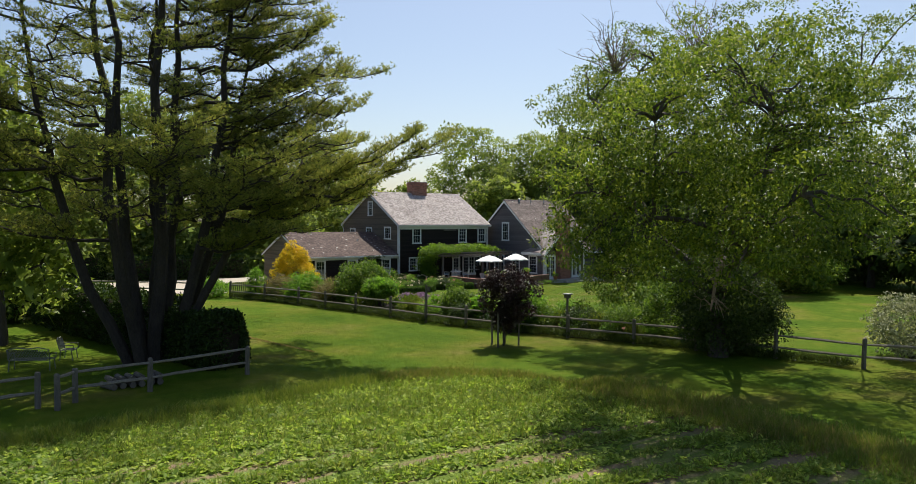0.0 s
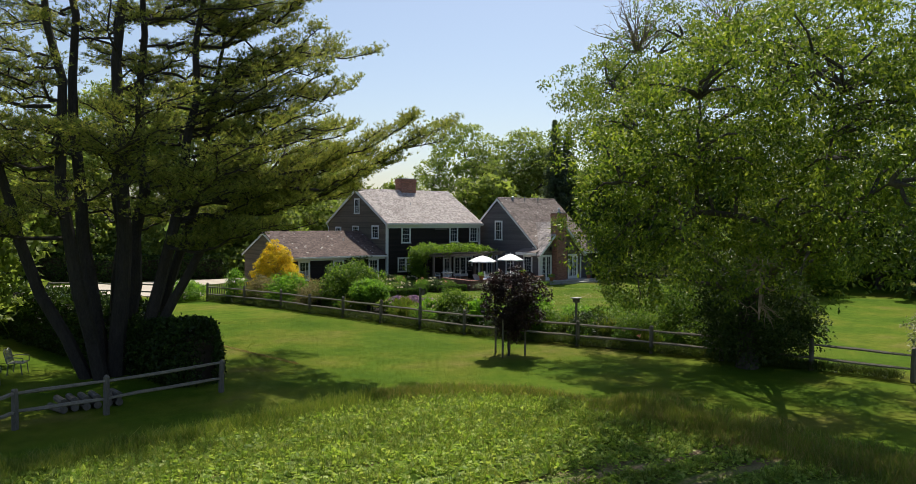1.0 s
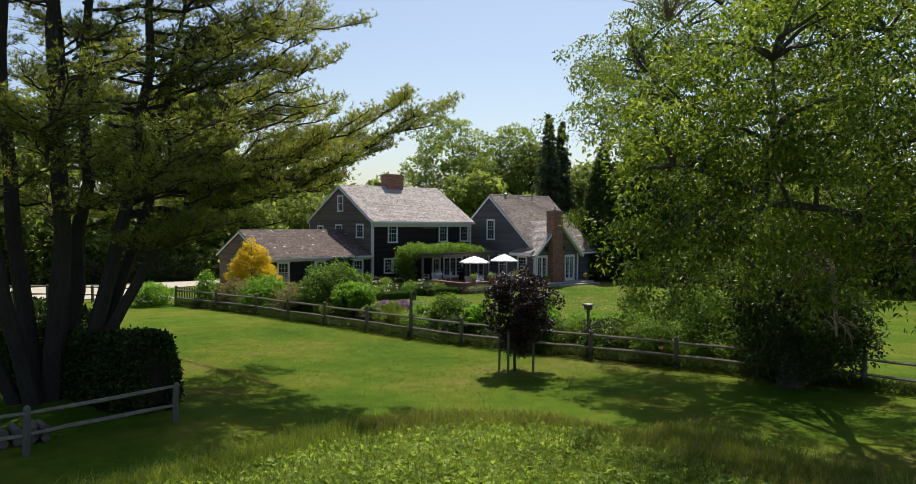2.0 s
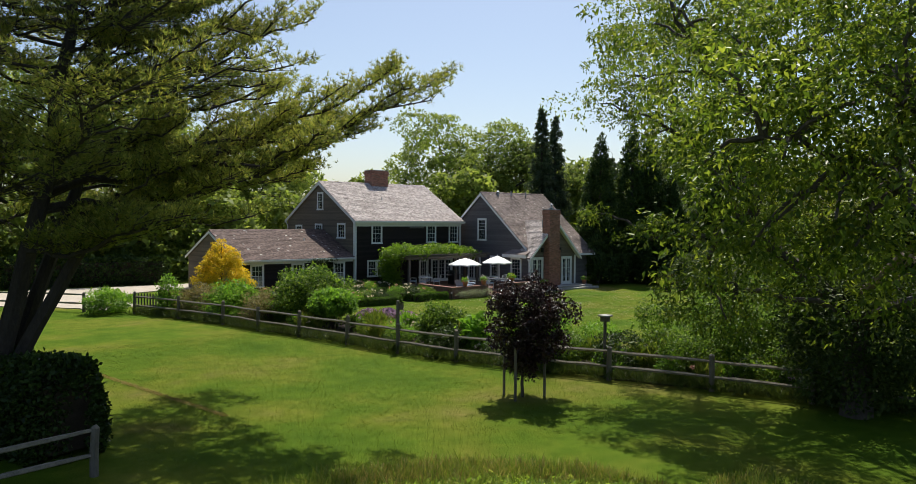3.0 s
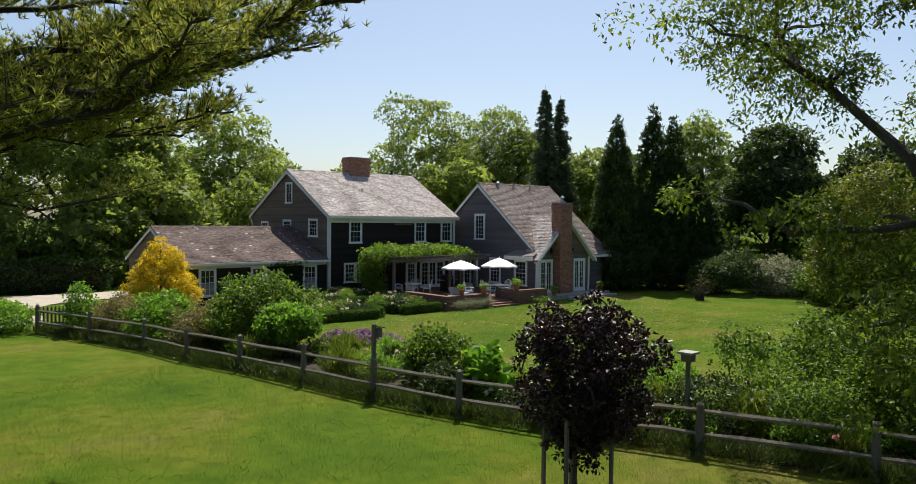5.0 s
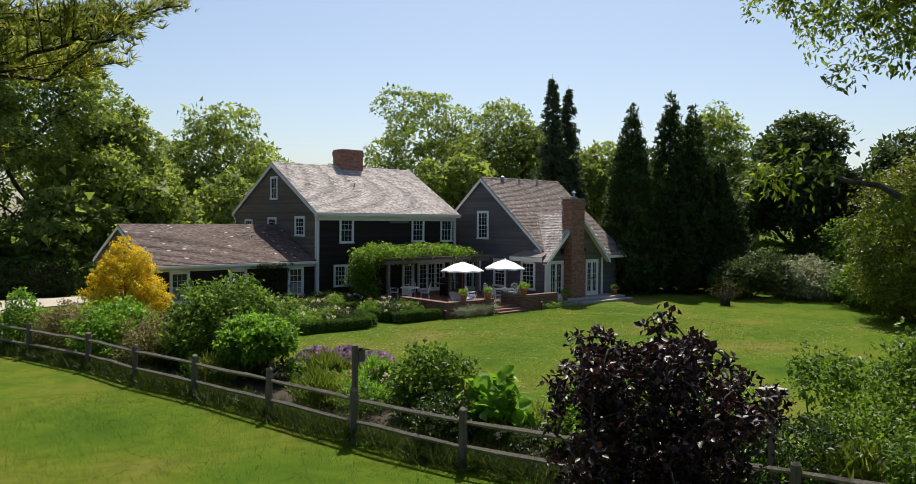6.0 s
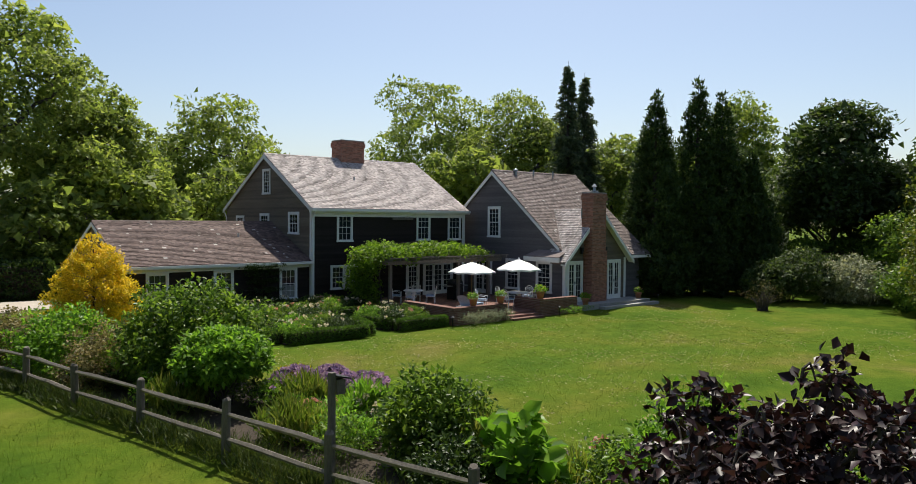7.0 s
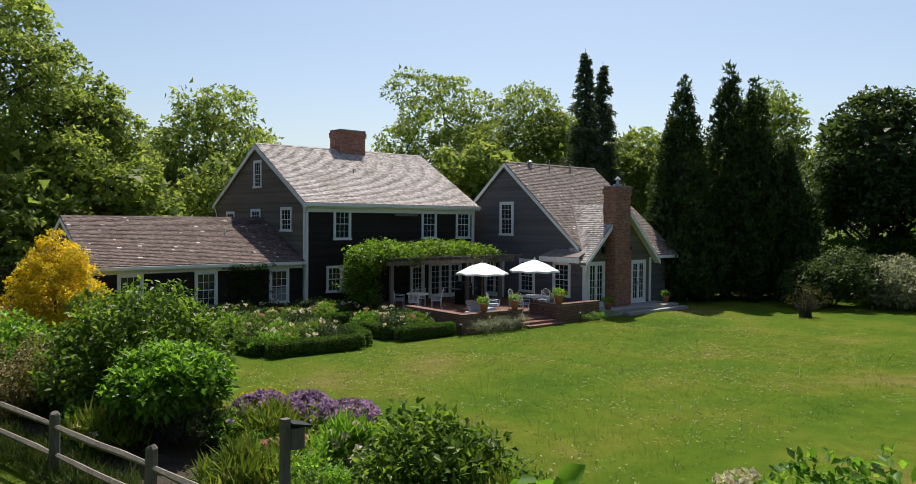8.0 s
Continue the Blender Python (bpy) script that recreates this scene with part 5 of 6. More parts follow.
def golden_conifer(seed, x, y, h, r, label):
    """A broad golden conifer of layered feathery sprays."""
    rng = np.random.default_rng(seed)
    t = thing("golden_conifer", (x, y, 0), label, "tree")
    lobes = [(x, y, h * 0.42, r * 0.72, r * 0.72, h * 0.4, 1.0), (x, y, h - 0.3, 0.28, 0.28, 0.35, 1)]
    for i in range(46):
        f = (i + 0.3) / 46
        a = i * 2.4 + rng.random() * 0.9
        wide = r * (1 - f ** 2.4) * (0.7 + 0.3 * rng.random())
        b = 0.24 + 0.2 * rng.random() + 0.1 * (1 - f)
        lobes.append((x + math.cos(a) * wide, y + math.sin(a) * wide, 0.35 + (h - 0.7) * f, b * 1.15, b * 1.15, b * 0.75, 1))
    me, c = crown("crown", seed, lobes, 1300, 20, 0.1, 0.13, GOLD, 0.65, 0.2, 0.6, 0.4, 0.05, False, 0.1, 0.7)
    g = Geo().tube([(x, y, -0.1), (x, y, h * 0.95)], [0.07, 0.01], 8)
    for q in c[::30]:
        g.tube([(x, y, max(q[2] - 0.3, 0.1)), tuple(q)], [0.02, 0.006], 4)
    part("trunk", g, BARK, t)
    part("crown", me, GOLD, t)


for i, (x, y, h, r) in enumerate(((57.0, 50.5, 12.9, 2.5), (59.8, 49.2, 14.0, 2.6), (61.4, 48.4, 13.2, 2.5), (59.4, 52.6, 11, 2.4), (62.5, 47.0, 9.5, 2.3))):
    cypress(300 + i, x, y, h, r, "tall dark green conical cypress")
for i, (x, y, h, r) in enumerate(((61.9, 62.2, 17.6, 2.3), (64.2, 62.4, 17.0, 2.3), (67.0, 57, 12.5, 2.4))):
    spruce(320 + i, x, y, h, r, "slender blue-green spruce with drooping boughs")
golden_conifer(340, 25.0, 56.4, 3.95, 1.65, "golden yellow conifer at the corner of the ell")

# ---- clipped hedges ----
def hedge(name, seed, p0, p1, w, h, mat, label, leaf, dens, group="", z0=0.0, category="hedge", over=0.06):
    """A clipped hedge along a line: dark solid core for the shaded wood inside, and leaves over its sides and top."""
    rng = np.random.default_rng(seed)
    a, b = np.array(p0, float), np.array(p1, float)
    d = b - a
    ln = np.linalg.norm(d)
    d /= ln
    s = np.array([-d[1], d[0]])
    t = thing(name, (*(a + b) / 2, z0), label, category, group)
    n = int(0.72 * dens * ln * (2 * h + w))
    u = rng.random(n) * ln
    q = rng.random(n) * (2 * h + w)
    off = np.where(q < h, -w / 2, np.where(q < h + w, q - h - w / 2, w / 2))
    z = np.where(q < h, q, np.where(q < h + w, h, q - h - w))
    off = off * (1 - 0.3 * (z / h) ** 3) * (0.86 + 0.14 * np.minimum(1, z / (0.3 * h)))
    z = z * (1 - 0.16 * np.clip(np.abs(off) / (w / 2), 0, 1) ** 3)
    near = np.minimum(u, ln - u) / max(w * 0.45, 0.15)
    endr = np.sqrt(np.clip(1 - (1 - np.clip(near, 0, 1)) ** 3, 0.02, 1))
    z = z * (0.72 + 0.28 * endr)
    bulge = 1 + 0.06 * np.sin(u * 2.3 + seed) + 0.05 * np.sin(u * 5.1 + z * 3 + seed) + over * rng.normal(size=n) * 0.8
    p = np.stack([a[0] + d[0] * u + s[0] * off * bulge * endr, a[1] + d[1] * u + s[1] * off * bulge * endr, z0 + z * (1 + 0.05 * np.sin(u * 1.7)) + over * rng.normal(size=n) * 0.6], 1)
    p[:, 2] = np.maximum(p[:, 2], z0 + 0.02)
    out = np.stack([s[0] * np.sign(off), s[1] * np.sign(off), 0 * off], 1)
    out[(q >= h) & (q < h + w)] = (0, 0, 1)
    ax = dirs(rng, n) * 0.9 + out * 0.7
    L = leaf * (0.75 + 0.75 * rng.random(n))
    g = Geo()
    # soil-dark box stands in for the shaded twigs behind the leaves
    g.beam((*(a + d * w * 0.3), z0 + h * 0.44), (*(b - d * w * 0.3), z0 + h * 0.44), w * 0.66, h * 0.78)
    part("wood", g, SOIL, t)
    part("foliage", leaves("foliage", p, ax, dirs(rng, n) + out * 1.0, L, L * 0.7, mat, 0.2, False, leaf > 0.12), mat, t)
    return t


NEARH = "dark green clipped hedge beneath the pine"
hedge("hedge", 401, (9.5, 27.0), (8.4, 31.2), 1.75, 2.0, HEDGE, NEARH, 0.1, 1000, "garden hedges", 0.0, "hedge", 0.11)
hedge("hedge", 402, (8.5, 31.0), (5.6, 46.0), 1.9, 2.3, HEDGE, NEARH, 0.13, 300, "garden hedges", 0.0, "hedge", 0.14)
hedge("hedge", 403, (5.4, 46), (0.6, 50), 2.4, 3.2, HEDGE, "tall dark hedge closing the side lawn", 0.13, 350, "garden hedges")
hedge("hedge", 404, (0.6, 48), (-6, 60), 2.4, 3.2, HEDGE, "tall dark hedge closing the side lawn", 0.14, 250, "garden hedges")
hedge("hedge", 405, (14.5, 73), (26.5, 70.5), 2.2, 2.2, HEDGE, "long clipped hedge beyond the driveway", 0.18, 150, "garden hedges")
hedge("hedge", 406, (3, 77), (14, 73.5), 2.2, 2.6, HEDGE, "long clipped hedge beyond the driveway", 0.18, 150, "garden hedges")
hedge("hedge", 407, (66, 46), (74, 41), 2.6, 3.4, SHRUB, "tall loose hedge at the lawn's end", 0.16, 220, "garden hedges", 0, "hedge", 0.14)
BX = "low clipped box hedge edging a flower bed"
for i, (a, b) in enumerate((((29.4, 47.55), (33.0, 47.55)), ((29.35, 47.9), (29.2, 49.6)), ((33.2, 47.7), (34.0, 50.2)), ((34.7, 47.9), (37.5, 48.0)), ((34.75, 48.3), (34.6, 50.6)), ((27.7, 51.6), (29.8, 50.9)), ((34.2, 52.8), (36.9, 52.6)))):
    hedge("box_hedge", 420 + i, a, b, 0.5, 0.46, BOXLEAF, BX, 0.05, 2000, "box hedges", 0.04, "hedge", 0.025)

# ---- shrubs along the fence ----
def bush(name, seed, at, lobes, tufts, per, rad, leaf, *rest, **kw):
    return shrub(name, seed, at, lobes, int(tufts * 0.5), int(per * 2.0), rad * 1.3, leaf * 1.2, *rest, blade=at[0] > 45, **kw)


def ball(r, h, zc=None):
    zc = h * 0.55 if zc is None else zc
    return [(0, 0, zc, r, r, h - zc), (r * 0.4, r * 0.3, zc * 0.8, r * 0.7, r * 0.7, (h - zc) * 0.8), (-r * 0.4, -r * 0.3, zc * 0.75, r * 0.7, r * 0.7, (h - zc) * 0.8)]


shrub("shrub", 501, (23.9, 40.3, 0), [(0, 0, 1.35, 1.1, 1.1, 0.62), (0.3, 0.2, 1.25, 0.9, 0.9, 0.5), (-0.3, -0.2, 1.25, 0.9, 0.9, 0.5)], 600, 15, 0.11, 0.15, BRIGHT, "round clipped bright green shrub on bare stems", stems=12, floor=0.75, ragged=0.05)
bush("shrub", 502, (24.2, 43.0, 0), ball(1.8, 2.75), 1100, 13, 0.2, 0.13, SHRUB, "big dark green viburnum-like shrub", stems=10)
bush("shrub", 503, (22.4, 44.6, 0), ball(1.15, 1.65), 500, 13, 0.15, 0.08, TAN, "tan variegated shrub by the rail fence", stems=9)
bush("shrub", 504, (22.0, 47.2, 0), ball(1.25, 1.85), 520, 13, 0.17, 0.12, BRIGHT, "bright green shrub by the rail fence")
bush("shrub", 505, (20.9, 49.4, 0), ball(1.1, 1.7), 430, 13, 0.15, 0.08, TAN, "tan variegated shrub by the rail fence")
bush("shrub", 506, (17.2, 53.6, 0), ball(1.1, 1.25), 420, 12, 0.15, 0.11, BRIGHT, "low rounded shrub before the driveway fence")
bush("shrub", 507, (19.6, 50.9, 0), [(0, 0, 1.2, 0.5, 0.5, 0.9)], 130, 12, 0.14, 0.12, BRIGHT, "slim young green shrub", stems=4)
bush("shrub", 508, (25.2, 33.6, 0), ball(0.88, 1.75), 620, 12, 0.15, 0.11, SHRUB, "dense green shrub in the border", stems=9)
shrub("shrub", 509, (25.0, 31.2, 0), [(0, 0, 1.05, 0.55, 0.5, 0.5), (0.3, 0.1, 0.6, 0.5, 0.5, 0.5)], 30, 9, 0.16, 0.3, BRIGHT, "large-leaved light green plant by the fence", stems=5, full=True, slim=0.8)
bush("shrub", 510, (25.4, 28.1, 0), ball(0.85, 2.4), 620, 12, 0.15, 0.1, BRIGHT, "upright leafy shrub in the border", stems=7)
bush("shrub", 511, (28.9, 27.9, 0), ball(0.85, 1.25), 330, 12, 0.14, 0.08, BRIGHT, "rounded bright shrub in the border")
bush("shrub", 512, (30.3, 26.4, 0), [(0, 0, 1.6, 0.7, 0.7, 0.5), (0.2, 0.1, 1.3, 0.55, 0.55, 0.45)], 150, 12, 0.14, 0.1, SHRUB, "young airy tree on a thin stem", "tree", stems=3, floor=1.0)
bush("shrub", 513, (31.8, 24.2, 0), ball(1.7, 2.6), 900, 12, 0.2, 0.11, SHRUB, "dense dark shrub beyond the fence", stems=9)
bush("shrub", 514, (30.6, 21.8, 0), [(0, 0, 2.0, 1.6, 1.6, 1.4), (0.8, -0.8, 2.6, 1.4, 1.4, 1.2), (-0.5, 0.4, 1.2, 1.4, 1.4, 1.1)], 1000, 12, 0.2, 0.11, SHRUB, "tall leafy shrub beneath the maple", stems=9)
bush("shrub", 515, (31.0, 19.6, 0), ball(1.6, 2.4), 700, 12, 0.2, 0.11, SHRUB, "tall leafy shrub beneath the maple", stems=9)
bush("shrub", 516, (27.9, 17.9, 0), [(0, 0, 2.2, 2.0, 2.0, 2.0), (0.6, -0.8, 1.6, 1.6, 1.6, 1.5)], 1500, 14, 0.22, 0.12, FARDARK, "dark ivy-like thicket round the maple trunk", stems=8)
for i, (x, y, r, h) in enumerate(((26.2, 27.6, 0.9, 1.3), (27.2, 25.6, 1.0, 1.35), (28.1, 23.6, 1.0, 1.4), (28.9, 20.9, 1.0, 1.5), (24.3, 31.9, 0.7, 1.0), (26.4, 29.6, 0.8, 1.2), (29.2, 25.0, 1.0, 1.5))):
    bush("shrub", 530 + i, (x, y, 0), ball(r, h), 330, 12, 0.15, 0.09, (SHRUB, HEDGE, SHRUB)[i % 3], "dense dark green shrub behind the rail fence", stems=6)
bush("shrub", 517, (33.5, 12.5, 0), ball(1.5, 2.6), 500, 12, 0.2, 0.12, SILVER, "pale flowering shrub by the rail fence", stems=9)
shrub("shrub", 518, (54.7, 42.0, 0.0), [(0, 0, 0.95, 1.0, 1.0, 0.6)], 90, 8, 0.15, 0.05, TAN, "small bare-twigged weeping shrub on the lawn", stems=60, floor=0.4)
bush("shrub", 519, (60.5, 43.2, 0), [(0, 0, 1.6, 2.2, 2.2, 0.9), (-1.4, 0.6, 1.3, 1.5, 1.5, 0.7), (0.8, -0.4, 2.3, 1.5, 1.5, 0.6)], 700, 12, 0.24, 0.16, FARDARK, "layered dogwood-like shrub below the cypresses", slim=0.5)
bush("shrub", 520, (63.0, 40.8, 0), ball(2.3, 2.5), 900, 12, 0.24, 0.15, SILVER, "grey-green rounded shrub at the lawn edge")
bush("shrub", 521, (61.0, 35.2, 0), ball(3.0, 2.6), 1200, 12, 0.26, 0.16, SHRUB, "broad layered green shrub at the lawn edge")
bush("shrub", 522, (59.0, 31.0, 0), ball(2.8, 3.4), 900, 12, 0.26, 0.16, SHRUB, "broad green shrub at the lawn edge")
bush("yew", 523, (55.6, 31.6, 0), [(0, 0, 4.6, 3.6, 3.6, 3.8), (0.5, 0.5, 2.6, 3.4, 3.4, 2.6)], 2600, 12, 0.24, 0.15, YEWGOLD, "great dome of sunlit yellow-green yew", "tree", stems=12, ragged=0.06)
bush("shrub", 524, (66.5, 38.0, 0), ball(3.2, 5.2), 1200, 12, 0.28, 0.17, SHRUB, "tall olive-green shrub behind the lawn")

# ---- copper beech with its stakes ----
def beech():
    rng = np.random.default_rng(66)
    lobes = [(21.7, 24.98, 2.5, 0.88, 0.88, 0.8, 1.8), (21.7, 24.95, 1.65, 0.6, 0.6, 0.7, 2.0), (21.6, 25.0, 1.0, 0.35, 0.35, 0.45, 1.6)]
    for i in range(34):
        f = (i + 0.5) / 34
        a = i * 2.4 + rng.random()
        wide = (0.28 + 1.02 * math.sin(math.pi * min(0.97, 0.02 + 0.84 * f ** 1.15))) * (0.64 + 0.46 * rng.random())
        b = 0.2 + 0.14 * rng.random()
        lobes.append((21.7 + math.cos(a) * wide, 24.98 + math.sin(a) * wide, 0.85 + 2.5 * f, b, b, b * 0.95, 1.1))
    for dx, dy, z in ((0.1, 0.0, 3.55), (0.5, -0.25, 3.35), (-0.4, 0.2, 3.3), (0.85, -0.6, 3.1), (-0.75, 0.75, 2.9)):
        lobes.append((21.65 + dx, 25.0 + dy, z, 0.15, 0.15, 0.3, 1))
    broadleaf("copper_beech", 601, (21.5, 25.05, 0), lobes, 1000, 15, 0.075, 0.1, BEECH, 0.045, "young copper beech with dark purple leaves", fork=0.3, branches=120, shell=0.5, droop=0.15, slim=0.68, fill=0.0)


beech()
for i, (dx, dy) in enumerate(((-0.55, -0.25), (0.62, -0.35), (0.5, 0.5), (-0.25, 0.55))):
    st = thing("tree_stake", (21.5 + dx, 25.05 + dy, 0), "grey wooden stake beside the young beech", "stake", "stakes round the beech")
    part("stake", Geo().box(21.5 + dx - 0.03, 21.5 + dx + 0.03, 25.05 + dy - 0.03, 25.05 + dy + 0.03, -0.1, 1.75), GREYWOOD, st)
    part("tie", Geo().tube([(21.5 + dx, 25.05 + dy, 1.45), (21.5 + dx * 0.1, 25.05 + dy * 0.1, 1.5)], [0.012, 0.012], 5), BLACK, st)

# ---- rail fences ----
def rail_fence(pts, seed, label, height=1.15):
    rng = np.random.default_rng(seed)
    t = thing("rail_fence", (*pts[0], 0), label, "fence")
    tops = []
    for x, y in pts:
        h = height + rng.normal() * 0.04
        a = rng.random() * 1.5
        w = 0.075
        g = Geo().tube([(x, y, -0.2), (x, y, h * 0.5), (x + rng.normal() * 0.015, y + rng.normal() * 0.015, h - 0.04), (x, y, h)], [w * 1.25, w * 1.2, w * 1.15, w * 0.8], 7)
        part("post", g, GREYWOOD, t)
    for (x0, y0), (x1, y1) in zip(pts, pts[1:]):
        for z in (0.48, 0.98):
            g = Geo()
            k = 5
            ps = [(x0 + (x1 - x0) * i / (k - 1), y0 + (y1 - y0) * i / (k - 1), z + rng.normal() * 0.009) for i in range(k)]
            g.tube(ps, [0.04, 0.052 + rng.random() * 0.012, 0.056, 0.05 + rng.random() * 0.012, 0.04], 5)
            part("rail", g, RAILWOOD, t)
    return t


MAINF = [(18.35, 52.6), (19.5, 48.9), (20.5, 45.4), (21.0, 42.4), (21.65, 39.5), (22.28, 36.4), (22.8, 33.4), (23.45, 30.5), (24.45, 27.65), (25.55, 24.9), (26.75, 21.75), (27.7, 19.0), (28.9, 15.9), (29.6, 12.6), (31.5, 9.6), (33.5, 6.6), (35.5, 3.6)]
rail_fence(MAINF, 701, "weathered split-rail fence with two rails along the lawn", 1.2)
rail_fence([(9.5, 25.75), (5.85, 25.0), (3.55, 24.85), (2.95, 24.15)], 702, "short weathered split-rail fence beneath the pine", 1.1)
rail_fence([(2.5, 24.75), (-0.6, 24.3), (-3.6, 23.9), (-6.6, 23.5)], 703, "weathered split-rail fence beside the side lawn", 1.1)
rail_fence([(16.3, 55.0), (14.6, 57.4), (12.4, 59.6), (10, 61.6), (7.4, 63.4)], 704, "split-rail fence beside the driveway", 1.1)


def picket_fence(p0, p1, label):
    a, b = Vector((*p0, 0)), Vector((*p1, 0))
    t = thing("picket_fence", a, label, "fence")
    d = (b - a)
    n = int(d.length / 0.15)
    s = Vector((-d.y, d.x, 0)).normalized()
    for z in (0.35, 0.85):
        part("rail", Geo().beam(a + Vector((0, 0, z)), b + Vector((0, 0, z)), 0.04, 0.07), GREYWOOD, t)
    for i in range(n + 1):
        p = a + d * (i / n) + s * 0.035
        u = d.normalized() * 0.04
        g = Geo().slab([p - u, p + u, p + u + Vector((0, 0, 1.0)), p + Vector((0, 0, 1.12)), p - u + Vector((0, 0, 1.0))], s * 0.02)
        part("picket", g, GREYWOOD, t)
    return t


picket_fence((18.5, 52.9), (23.2, 52.0), "low grey picket fence behind the shrubs")

# ---- bird box ----
bb = thing("bird_box", (23.05, 33.75, 0), "small wooden nest box on a tall grey post", "bird box")
part("post", Geo().box(23.0, 23.1, 33.7, 33.8, -0.2, 2.1), GREYWOOD, bb)
part("box", Geo().box(23.1, 23.27, 33.66, 33.84, 1.72, 1.98), GREYWOOD, bb)
part("lid", Geo().slab([(23.1, 33.62, 2.03), (23.36, 33.62, 1.97), (23.36, 33.88, 1.97), (23.1, 33.88, 2.03)], (0, 0, 0.025)), BLACK, bb)

fp = thing("bird_feeder", (26.2, 25.6, 0), "small flat-roofed bird feeder on a grey post", "bird feeder")
part("post", Geo().box(26.16, 26.24, 25.56, 25.64, -0.2, 1.88), GREYWOOD, fp)
part("box", Geo().box(26.08, 26.32, 25.48, 25.72, 1.88, 2.06), GREYWOOD, fp)
part("lid", Geo().box(26.01, 26.39, 25.41, 25.79, 2.06, 2.11), DECK, fp, "pale flat lid")

# ---- neighbour's white house glimpsed through the trees ----
nh = thing("neighbour_house", (77, 54.5, 0), "white clapboard house glimpsed between the trees", "house")
part("wall", Geo().box(74, 80, 52.5, 57, -0.1, 4.9), WHITE, nh)
part("roof", Geo().slab([(73.7, 52.1, 4.8), (80.3, 52.1, 4.8), (80.3, 54.75, 6.2), (73.7, 54.75, 6.2)], (0, 0, 0.12)).slab([(73.7, 57.4, 4.8), (80.3, 57.4, 4.8), (80.3, 54.75, 6.2), (73.7, 54.75, 6.2)], (0, 0, 0.12)), SHAKE_MID, nh)
for x in (75, 77.5):
    part("window", Geo().box(x, x + 0.9, 52.44, 52.52, 2.9, 4.3), GLASS, nh)

# ---- umbrellas, tables, chairs on the terrace ----
def umbrella(x, y, z0, top, r, pole, turn, label):
    t = thing("parasol", (x, y, z0), label, "parasol", "white parasols")
    part("pole", Geo().tube([(x, y, z0), (x, y, top)], [0.025, 0.02], 8), pole, t)
    part("base", Geo().lathe((x, y, z0), [(0.25, 0), (0.25, 0.05), (0.06, 0.09), (0.04, 0.3)], 14), WHITEIRON, t)
    g = Geo()
    n = 8
    rim = [(x + math.cos(turn + k * 6.283 / n) * r, y + math.sin(turn + k * 6.283 / n) * r, top - 0.52) for k in range(n)]
    mid = [(x + math.cos(turn + k * 6.283 / n) * r * 0.5, y + math.sin(turn + k * 6.283 / n) * r * 0.5, top - 0.2) for k in range(n)]
    for k in range(n):
        k2 = (k + 1) % n
        sag = tuple((np.array(rim[k]) + np.array(rim[k2])) / 2 * 1.0 + np.array([(x - (rim[k][0] + rim[k2][0]) / 2) * 0.06, (y - (rim[k][1] + rim[k2][1]) / 2) * 0.06, 0.03]))
        g.poly([mid[k], rim[k], sag, rim[k2], mid[k2]])
        g.poly([(x, y, top), mid[k], mid[k2]])
        g.poly([rim[k], (rim[k][0], rim[k][1], rim[k][2] - 0.08), (sag[0], sag[1], sag[2] - 0.08), sag])
        g.poly([sag, (sag[0], sag[1], sag[2] - 0.08), (rim[k2][0], rim[k2][1], rim[k2][2] - 0.08), rim[k2]])
    part("canopy", g, CANVAS, t)
    part("finial", Geo().lathe((x, y, top), [(0.03, 0), (0.045, 0.04), (0.01, 0.1)], 8), pole, t)
    for k in range(n):
        part("rib", Geo().beam((x, y, top - 0.04), (rim[k][0], rim[k][1], rim[k][2] - 0.02), 0.015, 0.02), pole, t)


umbrella(42.25, 51.64, 0.3, 2.55, 1.28, POLE, 0.2, "open white canvas parasol on a wooden pole")
umbrella(43.7, 49.6, 0.3, 2.75, 1.2, WHITEIRON, 0.5, "open white canvas parasol over the terrace table")


def garden_table(x, y, r, label):
    t = thing("garden_table", (x, y, 0.3), label, "table")
    part("tabletop", Geo().lathe((x, y, 1.0), [(r, 0), (r, 0.035), (r - 0.03, 0.045)], 24), WHITEIRON, t)
    part("pedestal", Geo().lathe((x, y, 0.3), [(0.3, 0), (0.28, 0.06), (0.06, 0.12), (0.05, 0.55), (0.2, 0.69)], 12), WHITEIRON, t)


